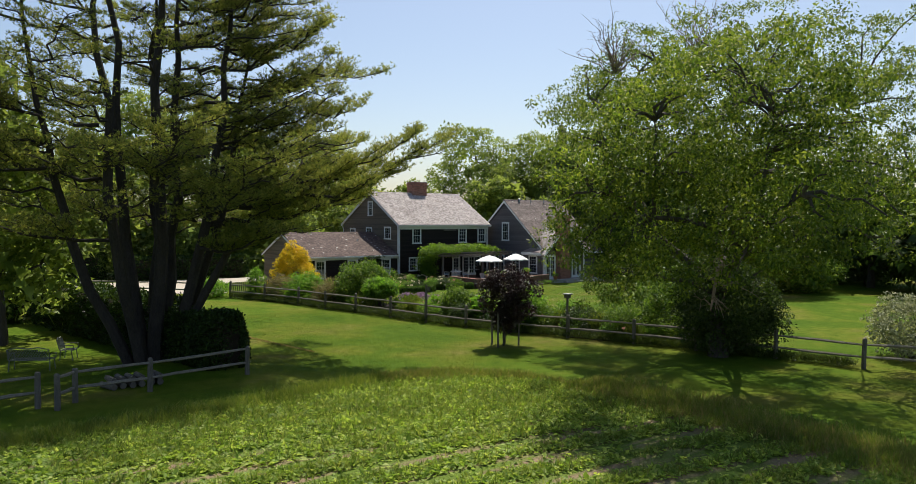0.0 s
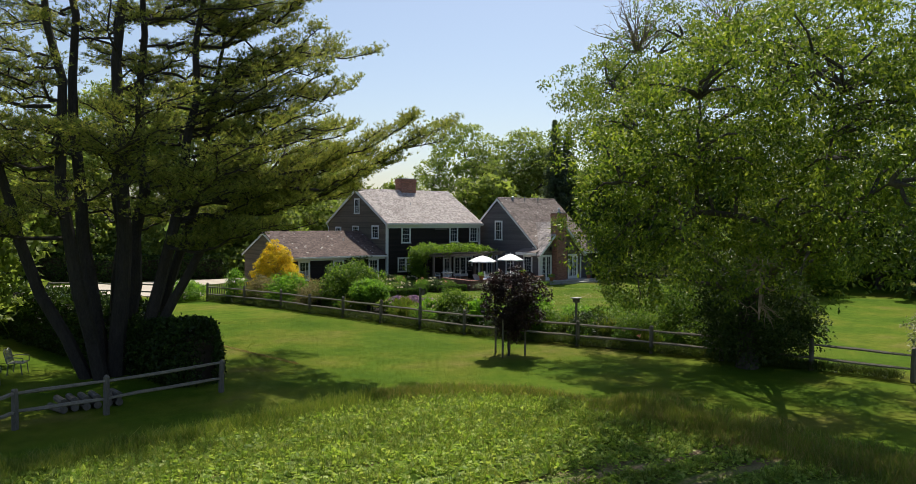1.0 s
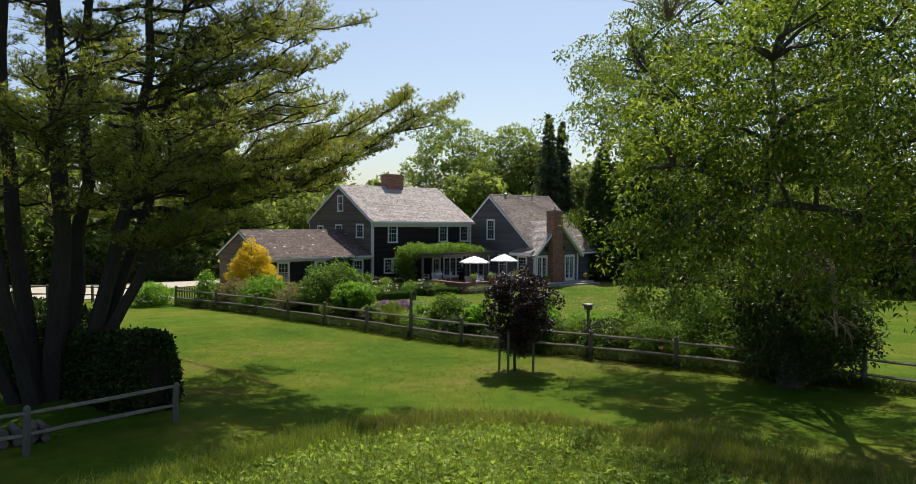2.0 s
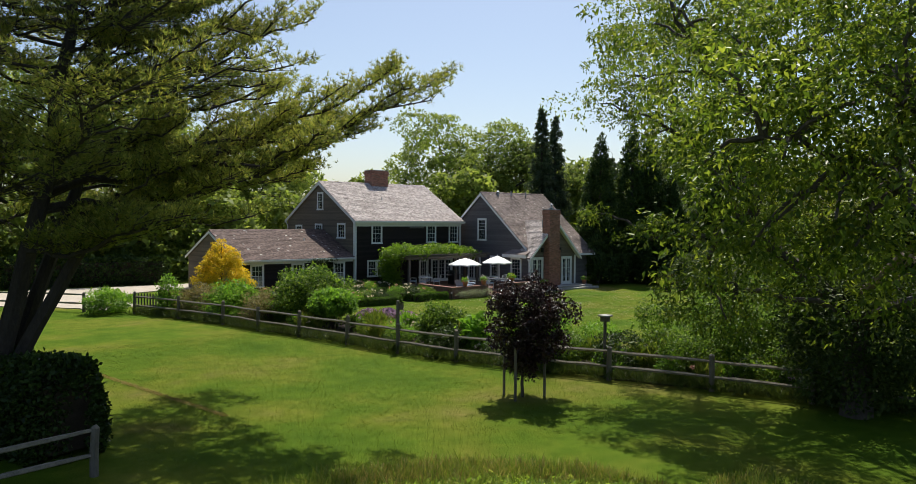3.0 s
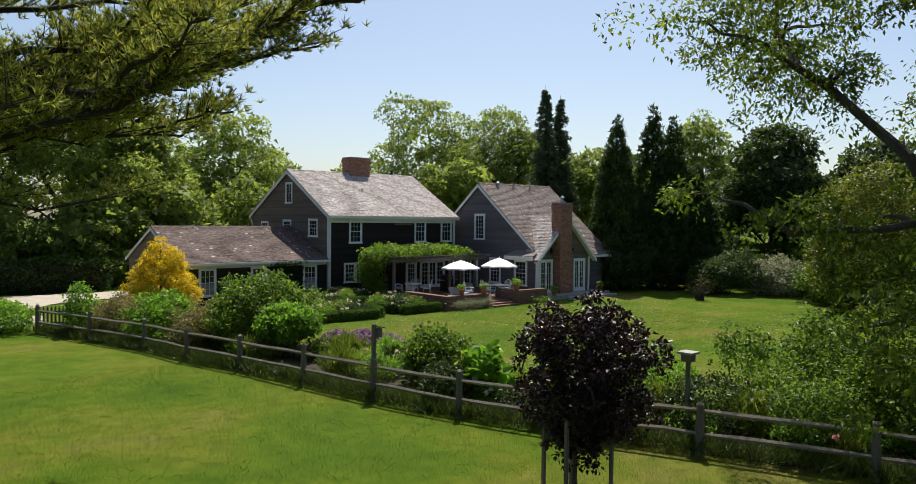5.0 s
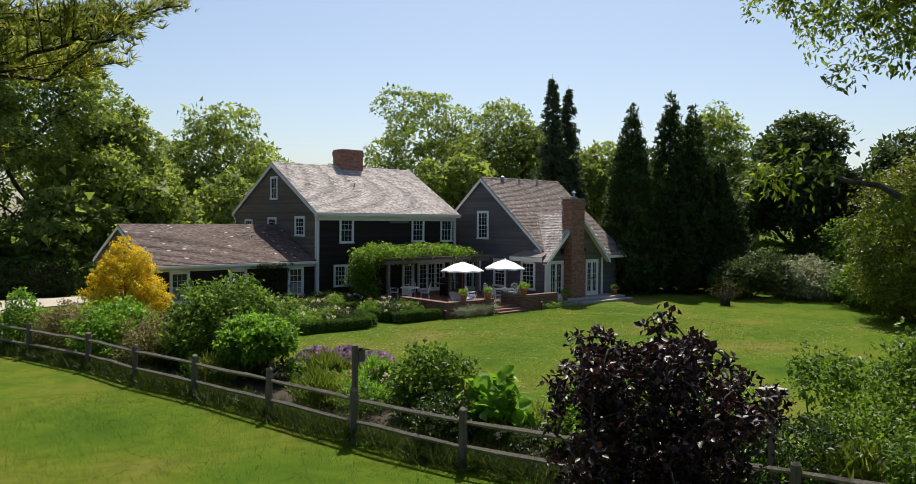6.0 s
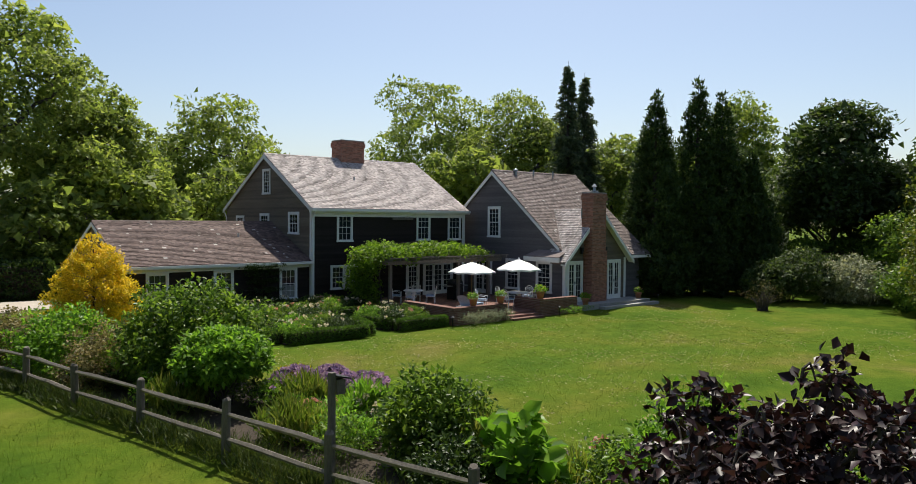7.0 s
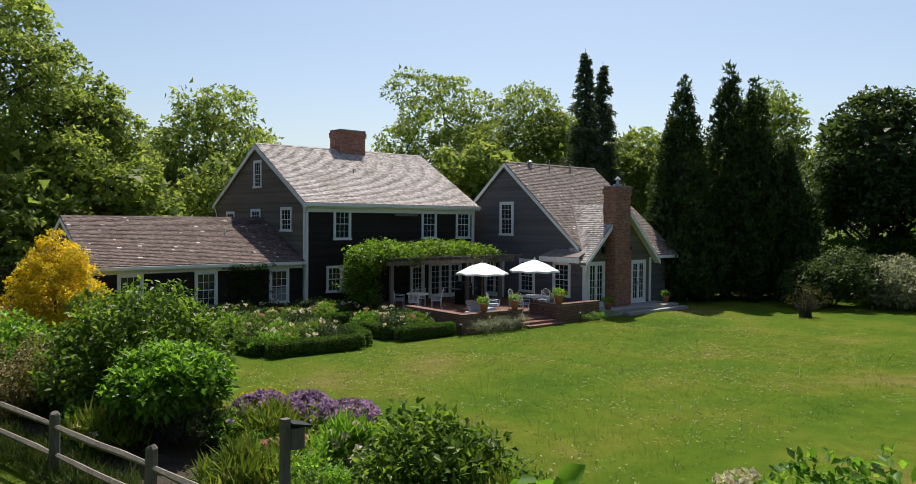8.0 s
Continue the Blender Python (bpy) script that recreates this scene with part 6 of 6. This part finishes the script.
def garden_chair():
    t = thing("garden_chair", (0, 0, 0), "white iron armchair with a blue striped cushion", "chair", "terrace chairs")
    for sx in (-0.24, 0.24):
        part("leg", Geo().tube([(sx, -0.24, 0), (sx * 0.92, -0.2, 0.42)], [0.014, 0.014], 6), WHITEIRON, t)
        part("leg", Geo().tube([(sx, 0.26, 0), (sx * 0.92, 0.2, 0.42), (sx * 0.95, 0.3, 0.9)], [0.014, 0.014, 0.012], 6), WHITEIRON, t)
        part("armrest", Geo().tube([(sx * 1.1, -0.22, 0.42), (sx * 1.15, -0.22, 0.64), (sx * 1.15, 0.1, 0.67), (sx, 0.26, 0.64)], [0.012, 0.014, 0.014, 0.012], 6), WHITEIRON, t)
    part("seat", Geo().box(-0.24, 0.24, -0.24, 0.22, 0.41, 0.435), WHITEIRON, t)
    part("cushion", Geo().box(-0.22, 0.22, -0.22, 0.2, 0.437, 0.5), CUSHION, t, "blue striped cushion")
    g = Geo().tube([(-0.23, 0.22, 0.44), (-0.22, 0.29, 0.8), (-0.12, 0.32, 0.95), (0, 0.325, 0.98), (0.12, 0.32, 0.95), (0.22, 0.29, 0.8), (0.23, 0.22, 0.44)], [0.013] * 7, 6)
    for k in range(-3, 4):
        g.tube([(k * 0.06, 0.22, 0.45), (k * 0.06, 0.31, 0.9)], [0.008, 0.008], 5)
    part("backrest", g, WHITEIRON, t)
    return t


garden_table(43.7, 49.6, 0.6, "round white iron garden table under a parasol")
garden_table(39.9, 53.6, 0.55, "round iron garden table in the pergola's shade")
CH = garden_chair()
spots = [(43.7 + math.cos(a) * 0.95, 49.6 + math.sin(a) * 0.95, a) for a in (0.3, 1.9, 3.3, 4.6)] + [(39.9 + math.cos(a) * 0.9, 53.6 + math.sin(a) * 0.9, a) for a in (0.8, 2.4, 3.9, 5.5)] + [(41.4, 49.9, 2.2)]
CH.matrix_basis = pose(spots[0][0], spots[0][1], 0.305, 0, 0, math.degrees(spots[0][2]) - 90)
for x, y, a in spots[1:]:
    copy_thing(CH, pose(x, y, 0.305, 0, 0, math.degrees(a) - 90))


def lounger(x, y, turn, label):
    t = thing("sun_lounger", (0, 0, 0), label, "lounger", "sun loungers")
    for sx in (-0.3, 0.3):
        for sy in (-0.8, 0.6):
            part("leg", Geo().tube([(sx, sy, 0), (sx, sy, 0.3)], [0.018, 0.018], 6), WHITEIRON, t)
    part("frame", Geo().box(-0.33, 0.33, -0.95, 0.7, 0.28, 0.33), WHITEIRON, t)
    part("mattress", Geo().slab([(-0.31, -0.93, 0.335), (0.31, -0.93, 0.335), (0.31, 0.3, 0.335), (-0.31, 0.3, 0.335)], (0, 0, 0.08)), CUSHION, t)
    part("backrest", Geo().slab([(-0.31, 0.3, 0.36), (0.31, 0.3, 0.36), (0.31, 0.6, 0.72), (0.2, 0.66, 0.8), (0, 0.68, 0.83), (-0.2, 0.66, 0.8), (-0.31, 0.6, 0.72)], (0, 0.07, 0.05)), CUSHION, t)
    t.matrix_basis = pose(x, y, 0.305, 0, 0, turn)


lounger(40.0, 49.3, 110, "white sun lounger with a blue cushion behind the low wall")


def grill(x, y):
    t = thing("gas_grill", (x, y, 0.3), "black gas barbecue with a domed lid under the pergola", "barbecue")
    part("cabinet", Geo().box(x - 0.35, x + 0.35, y - 0.28, y + 0.28, 0.36, 1.1), BLACK, t)
    part("lid", Geo().tube([(x - 0.36, y, 1.16), (x - 0.34, y, 1.18), (x + 0.34, y, 1.18), (x + 0.36, y, 1.16)], [0.2, 0.28, 0.28, 0.2], 14), BLACK, t)
    part("handle", Geo().tube([(x - 0.25, y - 0.32, 1.2), (x + 0.25, y - 0.32, 1.2)], [0.015, 0.015], 6), METAL, t)
    for s in (-1, 1):
        part("side_shelf", Geo().box(x + s * 0.56 - 0.2, x + s * 0.56 + 0.2, y - 0.24, y + 0.24, 1.06, 1.1), METAL, t)
        for sy in (-0.25, 0.25):
            part("wheel", Geo().tube([(x + s * 0.3 - 0.02, y + sy, 0.35), (x + s * 0.3 + 0.02, y + sy, 0.35)], [0.05, 0.05], 10), BLACK, t)


grill(43.1, 54.0)


def flower_pot(seed, x, y, z, s, petals, label):
    t = thing("flower_pot", (x, y, z), label, "flower pot", "terracotta pots")
    part("pot", Geo().lathe((x, y, z), [(0.17 * s, 0), (0.26 * s, 0.4 * s), (0.29 * s, 0.41 * s), (0.29 * s, 0.48 * s), (0.24 * s, 0.48 * s), (0.23 * s, 0.42 * s)], 18), TERRA, t, "", True)
    me, c = crown("foliage", seed, [(x, y, z + 0.6 * s, 0.33 * s, 0.33 * s, 0.2 * s)], 40, 10, 0.08 * s, 0.1 * s, BRIGHT, 0.4)
    part("foliage", me, BRIGHT, t)
    me, c = crown("blossom", seed + 50, [(x, y, z + 0.68 * s, 0.3 * s, 0.3 * s, 0.16 * s)], 12, 6, 0.04 * s, 0.07 * s, petals, 0.6)
    part("blossom", me, petals, t)["kind"] = "stuff"


flower_pot(801, 39.0, 47.88, 0.8, 0.72, PINKFL, "terracotta pot with pink flowers on the low wall")
flower_pot(802, 40.75, 47.88, 0.8, 0.72, PURPLE, "terracotta pot with trailing plants on the low wall")
flower_pot(803, 43.4, 47.78, 0.85, 0.8, YELLOWFL, "terracotta pot with green and yellow plants on the wall end")
flower_pot(804, 47.1, 47.95, 0.295, 0.75, YELLOWFL, "terracotta pot with pale flowers on the deck corner")
flower_pot(805, 52.3, 48.3, 0.295, 0.75, PINKFL, "terracotta pot with pink geraniums on the deck")
for x, y in ((44.2, 47.2), (53.4, 47.7), (37.4, 47.45)):
    t = thing("path_light", (x, y, 0), "small black path light in the grass", "lamp", "path lights")
    part("stem", Geo().tube([(x, y, -0.05), (x, y, 0.38)], [0.02, 0.02], 6), BLACK, t)
    part("cap", Geo().lathe((x, y, 0.38), [(0.05, 0), (0.05, 0.06), (0.1, 0.07), (0.02, 0.13)], 10), BLACK, t)

# ---- flower beds by the house ----
def perennial(name, seed, x, y, r, h, mat, petals, blooms, label, leaf=0.09, tufts=110, z=0.06, bloom=0.075, up=False):
    t = thing(name, (x, y, z), label, "flowers", "bed plants")
    me, c = crown("foliage", seed, [(x, y, z + h * 0.45, r, r, h * 0.5)], tufts, 16, 0.12, leaf, mat, 0.3, 0.25, 0.7, 0.5 if not up else 0.16, -0.4 if not up else -1.4, False, z, 0.74, True)
    part("foliage", me, mat, t)
    if blooms:
        rng = np.random.default_rng(seed + 7)
        a, q = rng.random(blooms) * 6.283, np.sqrt(rng.random(blooms))
        cc = np.stack([x + np.cos(a) * q * r * 0.95, y + np.sin(a) * q * r * 0.95, z + h * (1.02 - 0.35 * q ** 2) + 0.08 * rng.random(blooms)], 1)
        p, o = spray(rng, cc, np.tile([0, 0, 1.0], (blooms, 1)), 12, bloom * 0.35, 0.7)
        L = bloom * (0.7 + 0.5 * rng.random(len(p)))
        part("blossom", leaves("blossom", p, o + dirs(rng, len(p)) * 0.5, dirs(rng, len(p)) + np.array([0, 0, 1.0]), L, L * 0.85, petals, 0.3), petals, t)["kind"] = "stuff"
    return t


rb = np.random.default_rng(33)
k = 0
for x0, x1, y0, y1, n in ((29.9, 32.9, 48.1, 50.2, 9), (35.1, 37.4, 48.5, 51.5, 7), (30.0, 34.0, 51.5, 54.5, 10), (34.6, 37.2, 53.3, 55.8, 7), (27.4, 30.0, 52.2, 55.5, 6), (31, 37, 55.6, 56.6, 6)):
    for i in range(n):
        x, y = x0 + (x1 - x0) * ((i * 0.618) % 1), y0 + (y1 - y0) * (i + 0.5) / n
        pet = (WHITEFL, WHITEFL, PINKFL, WHITEFL)[k % 4]
        perennial("peony", 900 + k, x, y, 0.55 + 0.15 * rb.random(), 0.6 + 0.2 * rb.random(), (SHRUB, HEDGE, SHRUB, HEDGE)[k % 4] if k % 7 else BRIGHT, pet, 1 + k % 4, "leafy peony with white blooms in a box-edged bed" if pet is WHITEFL else "leafy peony with pink blooms in a box-edged bed", 0.1, 90, 0.06, 0.1)
        k += 1
for i in range(5):
    perennial("catmint", 960 + i, 38.3 + i * 0.6, 47.3 + 0.05 * i, 0.42, 0.5, SILVER, WHITEFL, 0, "silvery low plant before the brick wall", 0.06, 80, 0.05)
for i in range(4):
    perennial("low_plant", 970 + i, 44.6 + i * 0.55, 47.2, 0.24, 0.3, BRIGHT, YELLOWFL, 0, "small green plant at the foot of the wall", 0.06, 30, 0.04)
# espalier on the ell
def espalier():
    t = thing("espalier", (33.0, 57.05, 0), "dark leafy espalier trained flat on the ell wall", "climber")
    g = Geo().tube([(33.0, 57.1, 0), (33.0, 57.1, 2.3)], [0.035, 0.025], 6)
    for z in (0.7, 1.15, 1.6, 2.0, 2.3):
        g.tube([(32.1, 57.12, z), (33.9, 57.12, z)], [0.015, 0.015], 5)
    part("trellis", g, BARK, t)
    me, c = crown("foliage", 985, [(33.0, 57.02, z, 1.0, 0.12, 0.14) for z in (0.7, 1.15, 1.6, 2.0)] + [(32.9, 56.95, 2.32, 1.1, 0.2, 0.16, )], 330, 14, 0.07, 0.075, HEDGE, 0.3)
    part("foliage", me, HEDGE, t)


espalier()

# ---- flower border along the fence ----
rb = np.random.default_rng(44)
BORDER = [("iris", 25.7, 40.1, 0.6, 0.75, BRIGHT, YELLOWFL, 70, "yellow-flowered clump in the border", False), ("catmint", 25.4, 39.4, 0.7, 0.85, SILVER, PURPLE, 150, "purple-flowered catmint clump in the border", False),
          ("catmint", 26.0, 38.7, 0.7, 0.9, SHRUB, PURPLE, 150, "purple-flowered catmint clump in the border", False), ("catmint", 26.6, 38.0, 0.6, 0.8, SHRUB, PURPLE, 110, "purple-flowered catmint clump in the border", False),
          ("astilbe", 24.6, 37.4, 0.5, 0.5, BRIGHT, PINKFL, 14, "pale pink feathery clump in the border", False), ("astilbe", 25.4, 36.6, 0.5, 0.5, SILVER, PINKFL, 8, "pale pink feathery clump in the border", False),
          ("perennial", 25.9, 36.6, 0.6, 0.9, BRIGHT, WHITEFL, 0, "bright green leafy clump in the border", False), ("iris", 25.6, 36.5, 0.45, 0.9, BRIGHT, WHITEFL, 9, "white iris clump in the border", True),
          ("perennial", 24.4, 35.4, 0.55, 0.7, BRIGHT, WHITEFL, 0, "bright green leafy clump in the border", False), ("perennial", 23.9, 36.6, 0.4, 0.5, SHRUB, WHITEFL, 0, "low green clump beside the fence", False),
          ("peony", 28.6, 30.8, 0.5, 0.9, BRIGHT, WHITEFL, 16, "white flowering clump in the border", False), ("astilbe", 27.4, 31.2, 0.4, 0.6, BRIGHT, PINKFL, 8, "pale pink feathery clump in the border", False)]
for i in range(80):
    f = i / 79
    y = 51 - f * 31
    x = np.interp(y, [19, 24.9, 30.5, 36.4, 42.4, 52], [28.3, 26.1, 24.1, 22.9, 21.6, 19.2]) + 0.5 + rb.random() * 2.6 * (1 if y < 44 else 0.6)
    BORDER.append(("perennial", x, y, 0.42 + 0.3 * rb.random(), 0.45 + 0.45 * rb.random(), (BRIGHT, SHRUB, BLADES, BRIGHT, HEDGE)[i % 5], (WHITEFL, PURPLE, PINKFL)[i % 3], (0, 0, 0, 5)[i % 4], ("bright green leafy clump in the border", "dark green leafy clump in the border", "grassy clump in the border", "bright green leafy clump in the border", "deep green leafy clump in the border")[i % 5], i % 5 == 2))
for i, (nm, x, y, r, h, m, pt, nb, lb, up) in enumerate(BORDER):
    perennial(nm, 1000 + i, x, y, r, h, m, pt, nb, lb, 0.085 if not up else 0.3, 80, 0.06, 0.085, up)


# ---- grasses and weeds ----
def scatter_plants(name, seed, n, inside, per, height, spread, mat, label, slim=0.35, lean=0.6, box=(0, 1, 0, 1), z=0.05, up=(0.5, 1.0)):
    """Many small tufts over a stretch of ground; inside(x, y) says where, with a share between 0 and 1."""
    rng = np.random.default_rng(seed)
    x = box[0] + (box[1] - box[0]) * rng.random(n * 16)
    y = box[2] + (box[3] - box[2]) * rng.random(n * 16)
    keep = rng.random(len(x)) < inside(x, y)
    x, y = x[keep][:n], y[keep][:n]
    m = len(x)
    c = np.stack([x, y, np.full(m, z)], 1)
    p = np.repeat(c, per, 0)
    k = len(p)
    p = p + rng.normal(size=(k, 3)) * np.array([spread, spread, 0]) + np.array([0, 0, 1.0]) * (rng.random((k, 1)) * height * 0.4)
    ax = rng.normal(size=(k, 3)) * lean
    ax[:, 2] = up[0] + (up[1] - up[0]) * rng.random(k)
    L = height * (0.5 + 0.8 * rng.random(k))
    return single(name, leaves(name, p, ax, dirs(rng, k) * 0.6 + np.array([0, 0, 1.0]), L, L * slim, mat, 0.2, False, slim < 0.2), mat, label, "plants", "stuff")


def in_field(x, y):
    edge = np.interp(x, [-14, 1.2, 7.6, 12.7, 15.6, 17.6, 18.3], [21.5, 20.4, 20.9, 21.6, 20.6, 18.6, 15.0])
    rows = 0.5 + 0.5 * np.sin((y + x * 0.13) * 4.6 + 0.7 * np.sin(x * 0.45))
    patch = 0.5 + 0.5 * np.sin(x * 0.9 + 2 * np.sin(y * 0.5)) * np.cos(y * 0.8 + x * 0.3)
    thick = np.clip((y + 0.35 * x - 17) / 5, 0, 1)
    return ((y < edge) & (x < 18.2)) * np.clip(0.95 * rows ** 1.5 * (0.3 + 0.7 * patch) - 0.04 + 0.6 * thick, 0.015, 1)


scatter_plants("weeds", 1201, 17000, in_field, 6, 0.15, 0.09, WEED, "low broad-leaved green weeds over the rough field", 0.6, 0.9, (-3, 18.3, 6, 22), 0.06, (0.05, 0.5))
scatter_plants("weeds", 1210, 9000, lambda x, y: in_field(x, y) * ((y < 6.2) | (x < -2.8)), 5, 0.17, 0.1, WEED, "low broad-leaved green weeds over the rough field", 0.6, 0.9, (-13.5, 17, -7.5, 21.5), 0.06, (0.05, 0.5))
scatter_plants("field_grass", 1202, 9000, in_field, 6, 0.22, 0.05, BLADES, "coarse grass in the rough field", 0.09, 0.5, (2, 18.3, 6, 22))
def field_edge(x, y):
    edge = np.interp(x, [-6, 1.2, 7.6, 12.7, 15.6, 17.6, 18.4, 18.6], [21.0, 20.4, 20.9, 21.6, 20.6, 18.6, 14.0, 8])
    return np.exp(-((y - edge - 0.3) / 0.5) ** 2) * (x < 19) + np.exp(-((x - 18.6) / 0.9) ** 2) * (y < 17)
scatter_plants("rough_grass", 1203, 9000, field_edge, 7, 0.26, 0.06, BLADES, "long rough grass along the field edge", 0.07, 0.45, (0, 20.5, 5, 23.5))
scatter_plants("dry_grass", 1204, 3500, lambda x, y: field_edge(x, y) * (x > 13), 7, 0.24, 0.06, DRY, "dry straw-coloured grass along the field edge", 0.06, 0.45, (13, 20.5, 5, 23.5))
def by_fence(x, y):
    fx = np.interp(y, [12.6, 15.9, 19.0, 21.75, 24.9, 27.65, 30.5, 33.4, 36.4, 39.5, 42.4, 45.4, 48.9, 52.6], [29.6, 28.9, 27.7, 26.75, 25.55, 24.45, 23.45, 22.8, 22.28, 21.65, 21.0, 20.5, 19.5, 18.35])
    return np.exp(-((x - fx - 0.15) / 0.33) ** 2)
scatter_plants("fence_grass", 1205, 6000, by_fence, 7, 0.36, 0.07, SHADEGRASS, "uncut grass under the rail fence, coloured darker for shade", 0.06, 0.5, (17.5, 30, 13, 52.5))
def near_lawn(x, y):
    fx = np.interp(y, [12.6, 19.0, 24.9, 30.5, 36.4, 42.4, 52.6], [29.6, 27.7, 25.55, 23.45, 22.28, 21.0, 18.35])
    return 1.0 * (x < fx) * (y > 21.5)
scatter_plants("lawn_blades", 1206, 22000, near_lawn, 4, 0.06, 0.07, LAWNBLADE, "mown grass blades of the lawn", 0.12, 0.7, (11, 27, 21.5, 42), 0.01)
scatter_plants("clover", 1207, 2800, lambda x, y: 0.15 + 0.85 * (np.sin(x * 0.7 + np.sin(y)) * np.cos(y * 0.6 + 0.4 * x) > 0.1), 3, 0.035, 0.02, CLOVER, "white clover heads scattered over the lawn", 0.9, 0.8, (27, 52, 32, 47), 0.02)
scatter_plants("lawn_blades", 1208, 16000, lambda x, y: 1.0 + 0 * x, 4, 0.06, 0.07, LAWNBLADE, "mown grass blades of the house lawn", 0.12, 0.7, (27, 48, 33, 47.4), 0.01)

# faint worn line across the lawn
scatter_plants("turf_line", 1209, 1500, lambda x, y: 1.0 * (np.abs(x - np.interp(y, [28.4, 38.1], [13.5, 12.0])) < 0.07), 5, 0.06, 0.03, DRY, "faint pale line of worn grass across the lawn", 0.12, 0.7, (11.8, 13.8, 28.4, 38.1), 0.02)

# ---- iron bench and chairs on the side lawn, log pile ----
def lattice_seat(name, x, y, turn, width, label):
    t = thing(name, (0, 0, 0), label, "bench" if width > 1 else "chair", "iron garden seats")
    w = width / 2
    for sx in (-w, w):
        for sy in (-0.25, 0.25):
            part("leg", Geo().tube([(sx, sy, 0), (sx * 0.97, sy * 0.8, 0.42)], [0.02, 0.018], 6), IRON, t)
        part("armrest", Geo().tube([(sx, -0.28, 0.42), (sx * 1.03, -0.28, 0.62), (sx * 1.03, 0.1, 0.66), (sx, 0.28, 0.62)], [0.02] * 4, 6), IRON, t)
    g = Geo().box(-w, w, -0.28, -0.24, 0.41, 0.44).box(-w, w, 0.2, 0.24, 0.41, 0.44)
    n = int(width / 0.09)
    for i in range(n):
        x0 = -w + width * i / n
        g.beam((x0, -0.26, 0.425), (min(x0 + 0.3, w), 0.22, 0.425), 0.02, 0.012)
        g.beam((min(x0 + 0.3, w), -0.26, 0.425), (x0, 0.22, 0.425), 0.02, 0.012)
    part("seat", g, IRON, t)
    g = Geo().tube([(-w, 0.24, 0.44), (-w, 0.34, 0.85), (-w * 0.5, 0.36, 0.93), (0, 0.355, 0.88), (w * 0.5, 0.36, 0.93), (w, 0.34, 0.85), (w, 0.24, 0.44)], [0.022] * 7, 6)
    for i in range(n):
        x0 = -w + width * i / n
        g.beam((x0, 0.25, 0.46), (min(x0 + 0.28, w), 0.35, 0.86), 0.02, 0.012)
        g.beam((min(x0 + 0.28, w), 0.25, 0.46), (x0, 0.35, 0.86), 0.02, 0.012)
    part("backrest", g, IRON, t)
    t.matrix_basis = pose(x, y, 0, 0, 0, turn)


lattice_seat("garden_bench", 3.1, 31.3, 150, 1.5, "grey lattice iron bench on the shaded side lawn")
lattice_seat("garden_armchair", 4.6, 32.9, 65, 0.65, "grey lattice iron armchair on the side lawn")
lattice_seat("garden_armchair", 1.6, 32.2, 250, 0.65, "grey lattice iron armchair on the side lawn")
rb = np.random.default_rng(3)
for i in range(12):
    x, y, z = 4.9 + (i % 6) * 0.3, 26.2 + 0.1 * rb.random(), 0.12 + 0.2 * (i // 6)
    t = thing("log", (x, y, z), "cut log of the pile behind the fence", "log", "log pile")
    part("wood", Geo().tube([(x, y - 0.4, z), (x + 0.1 * rb.normal(), y + 0.4, z)], [0.11, 0.1], 9), GREYWOOD, t)
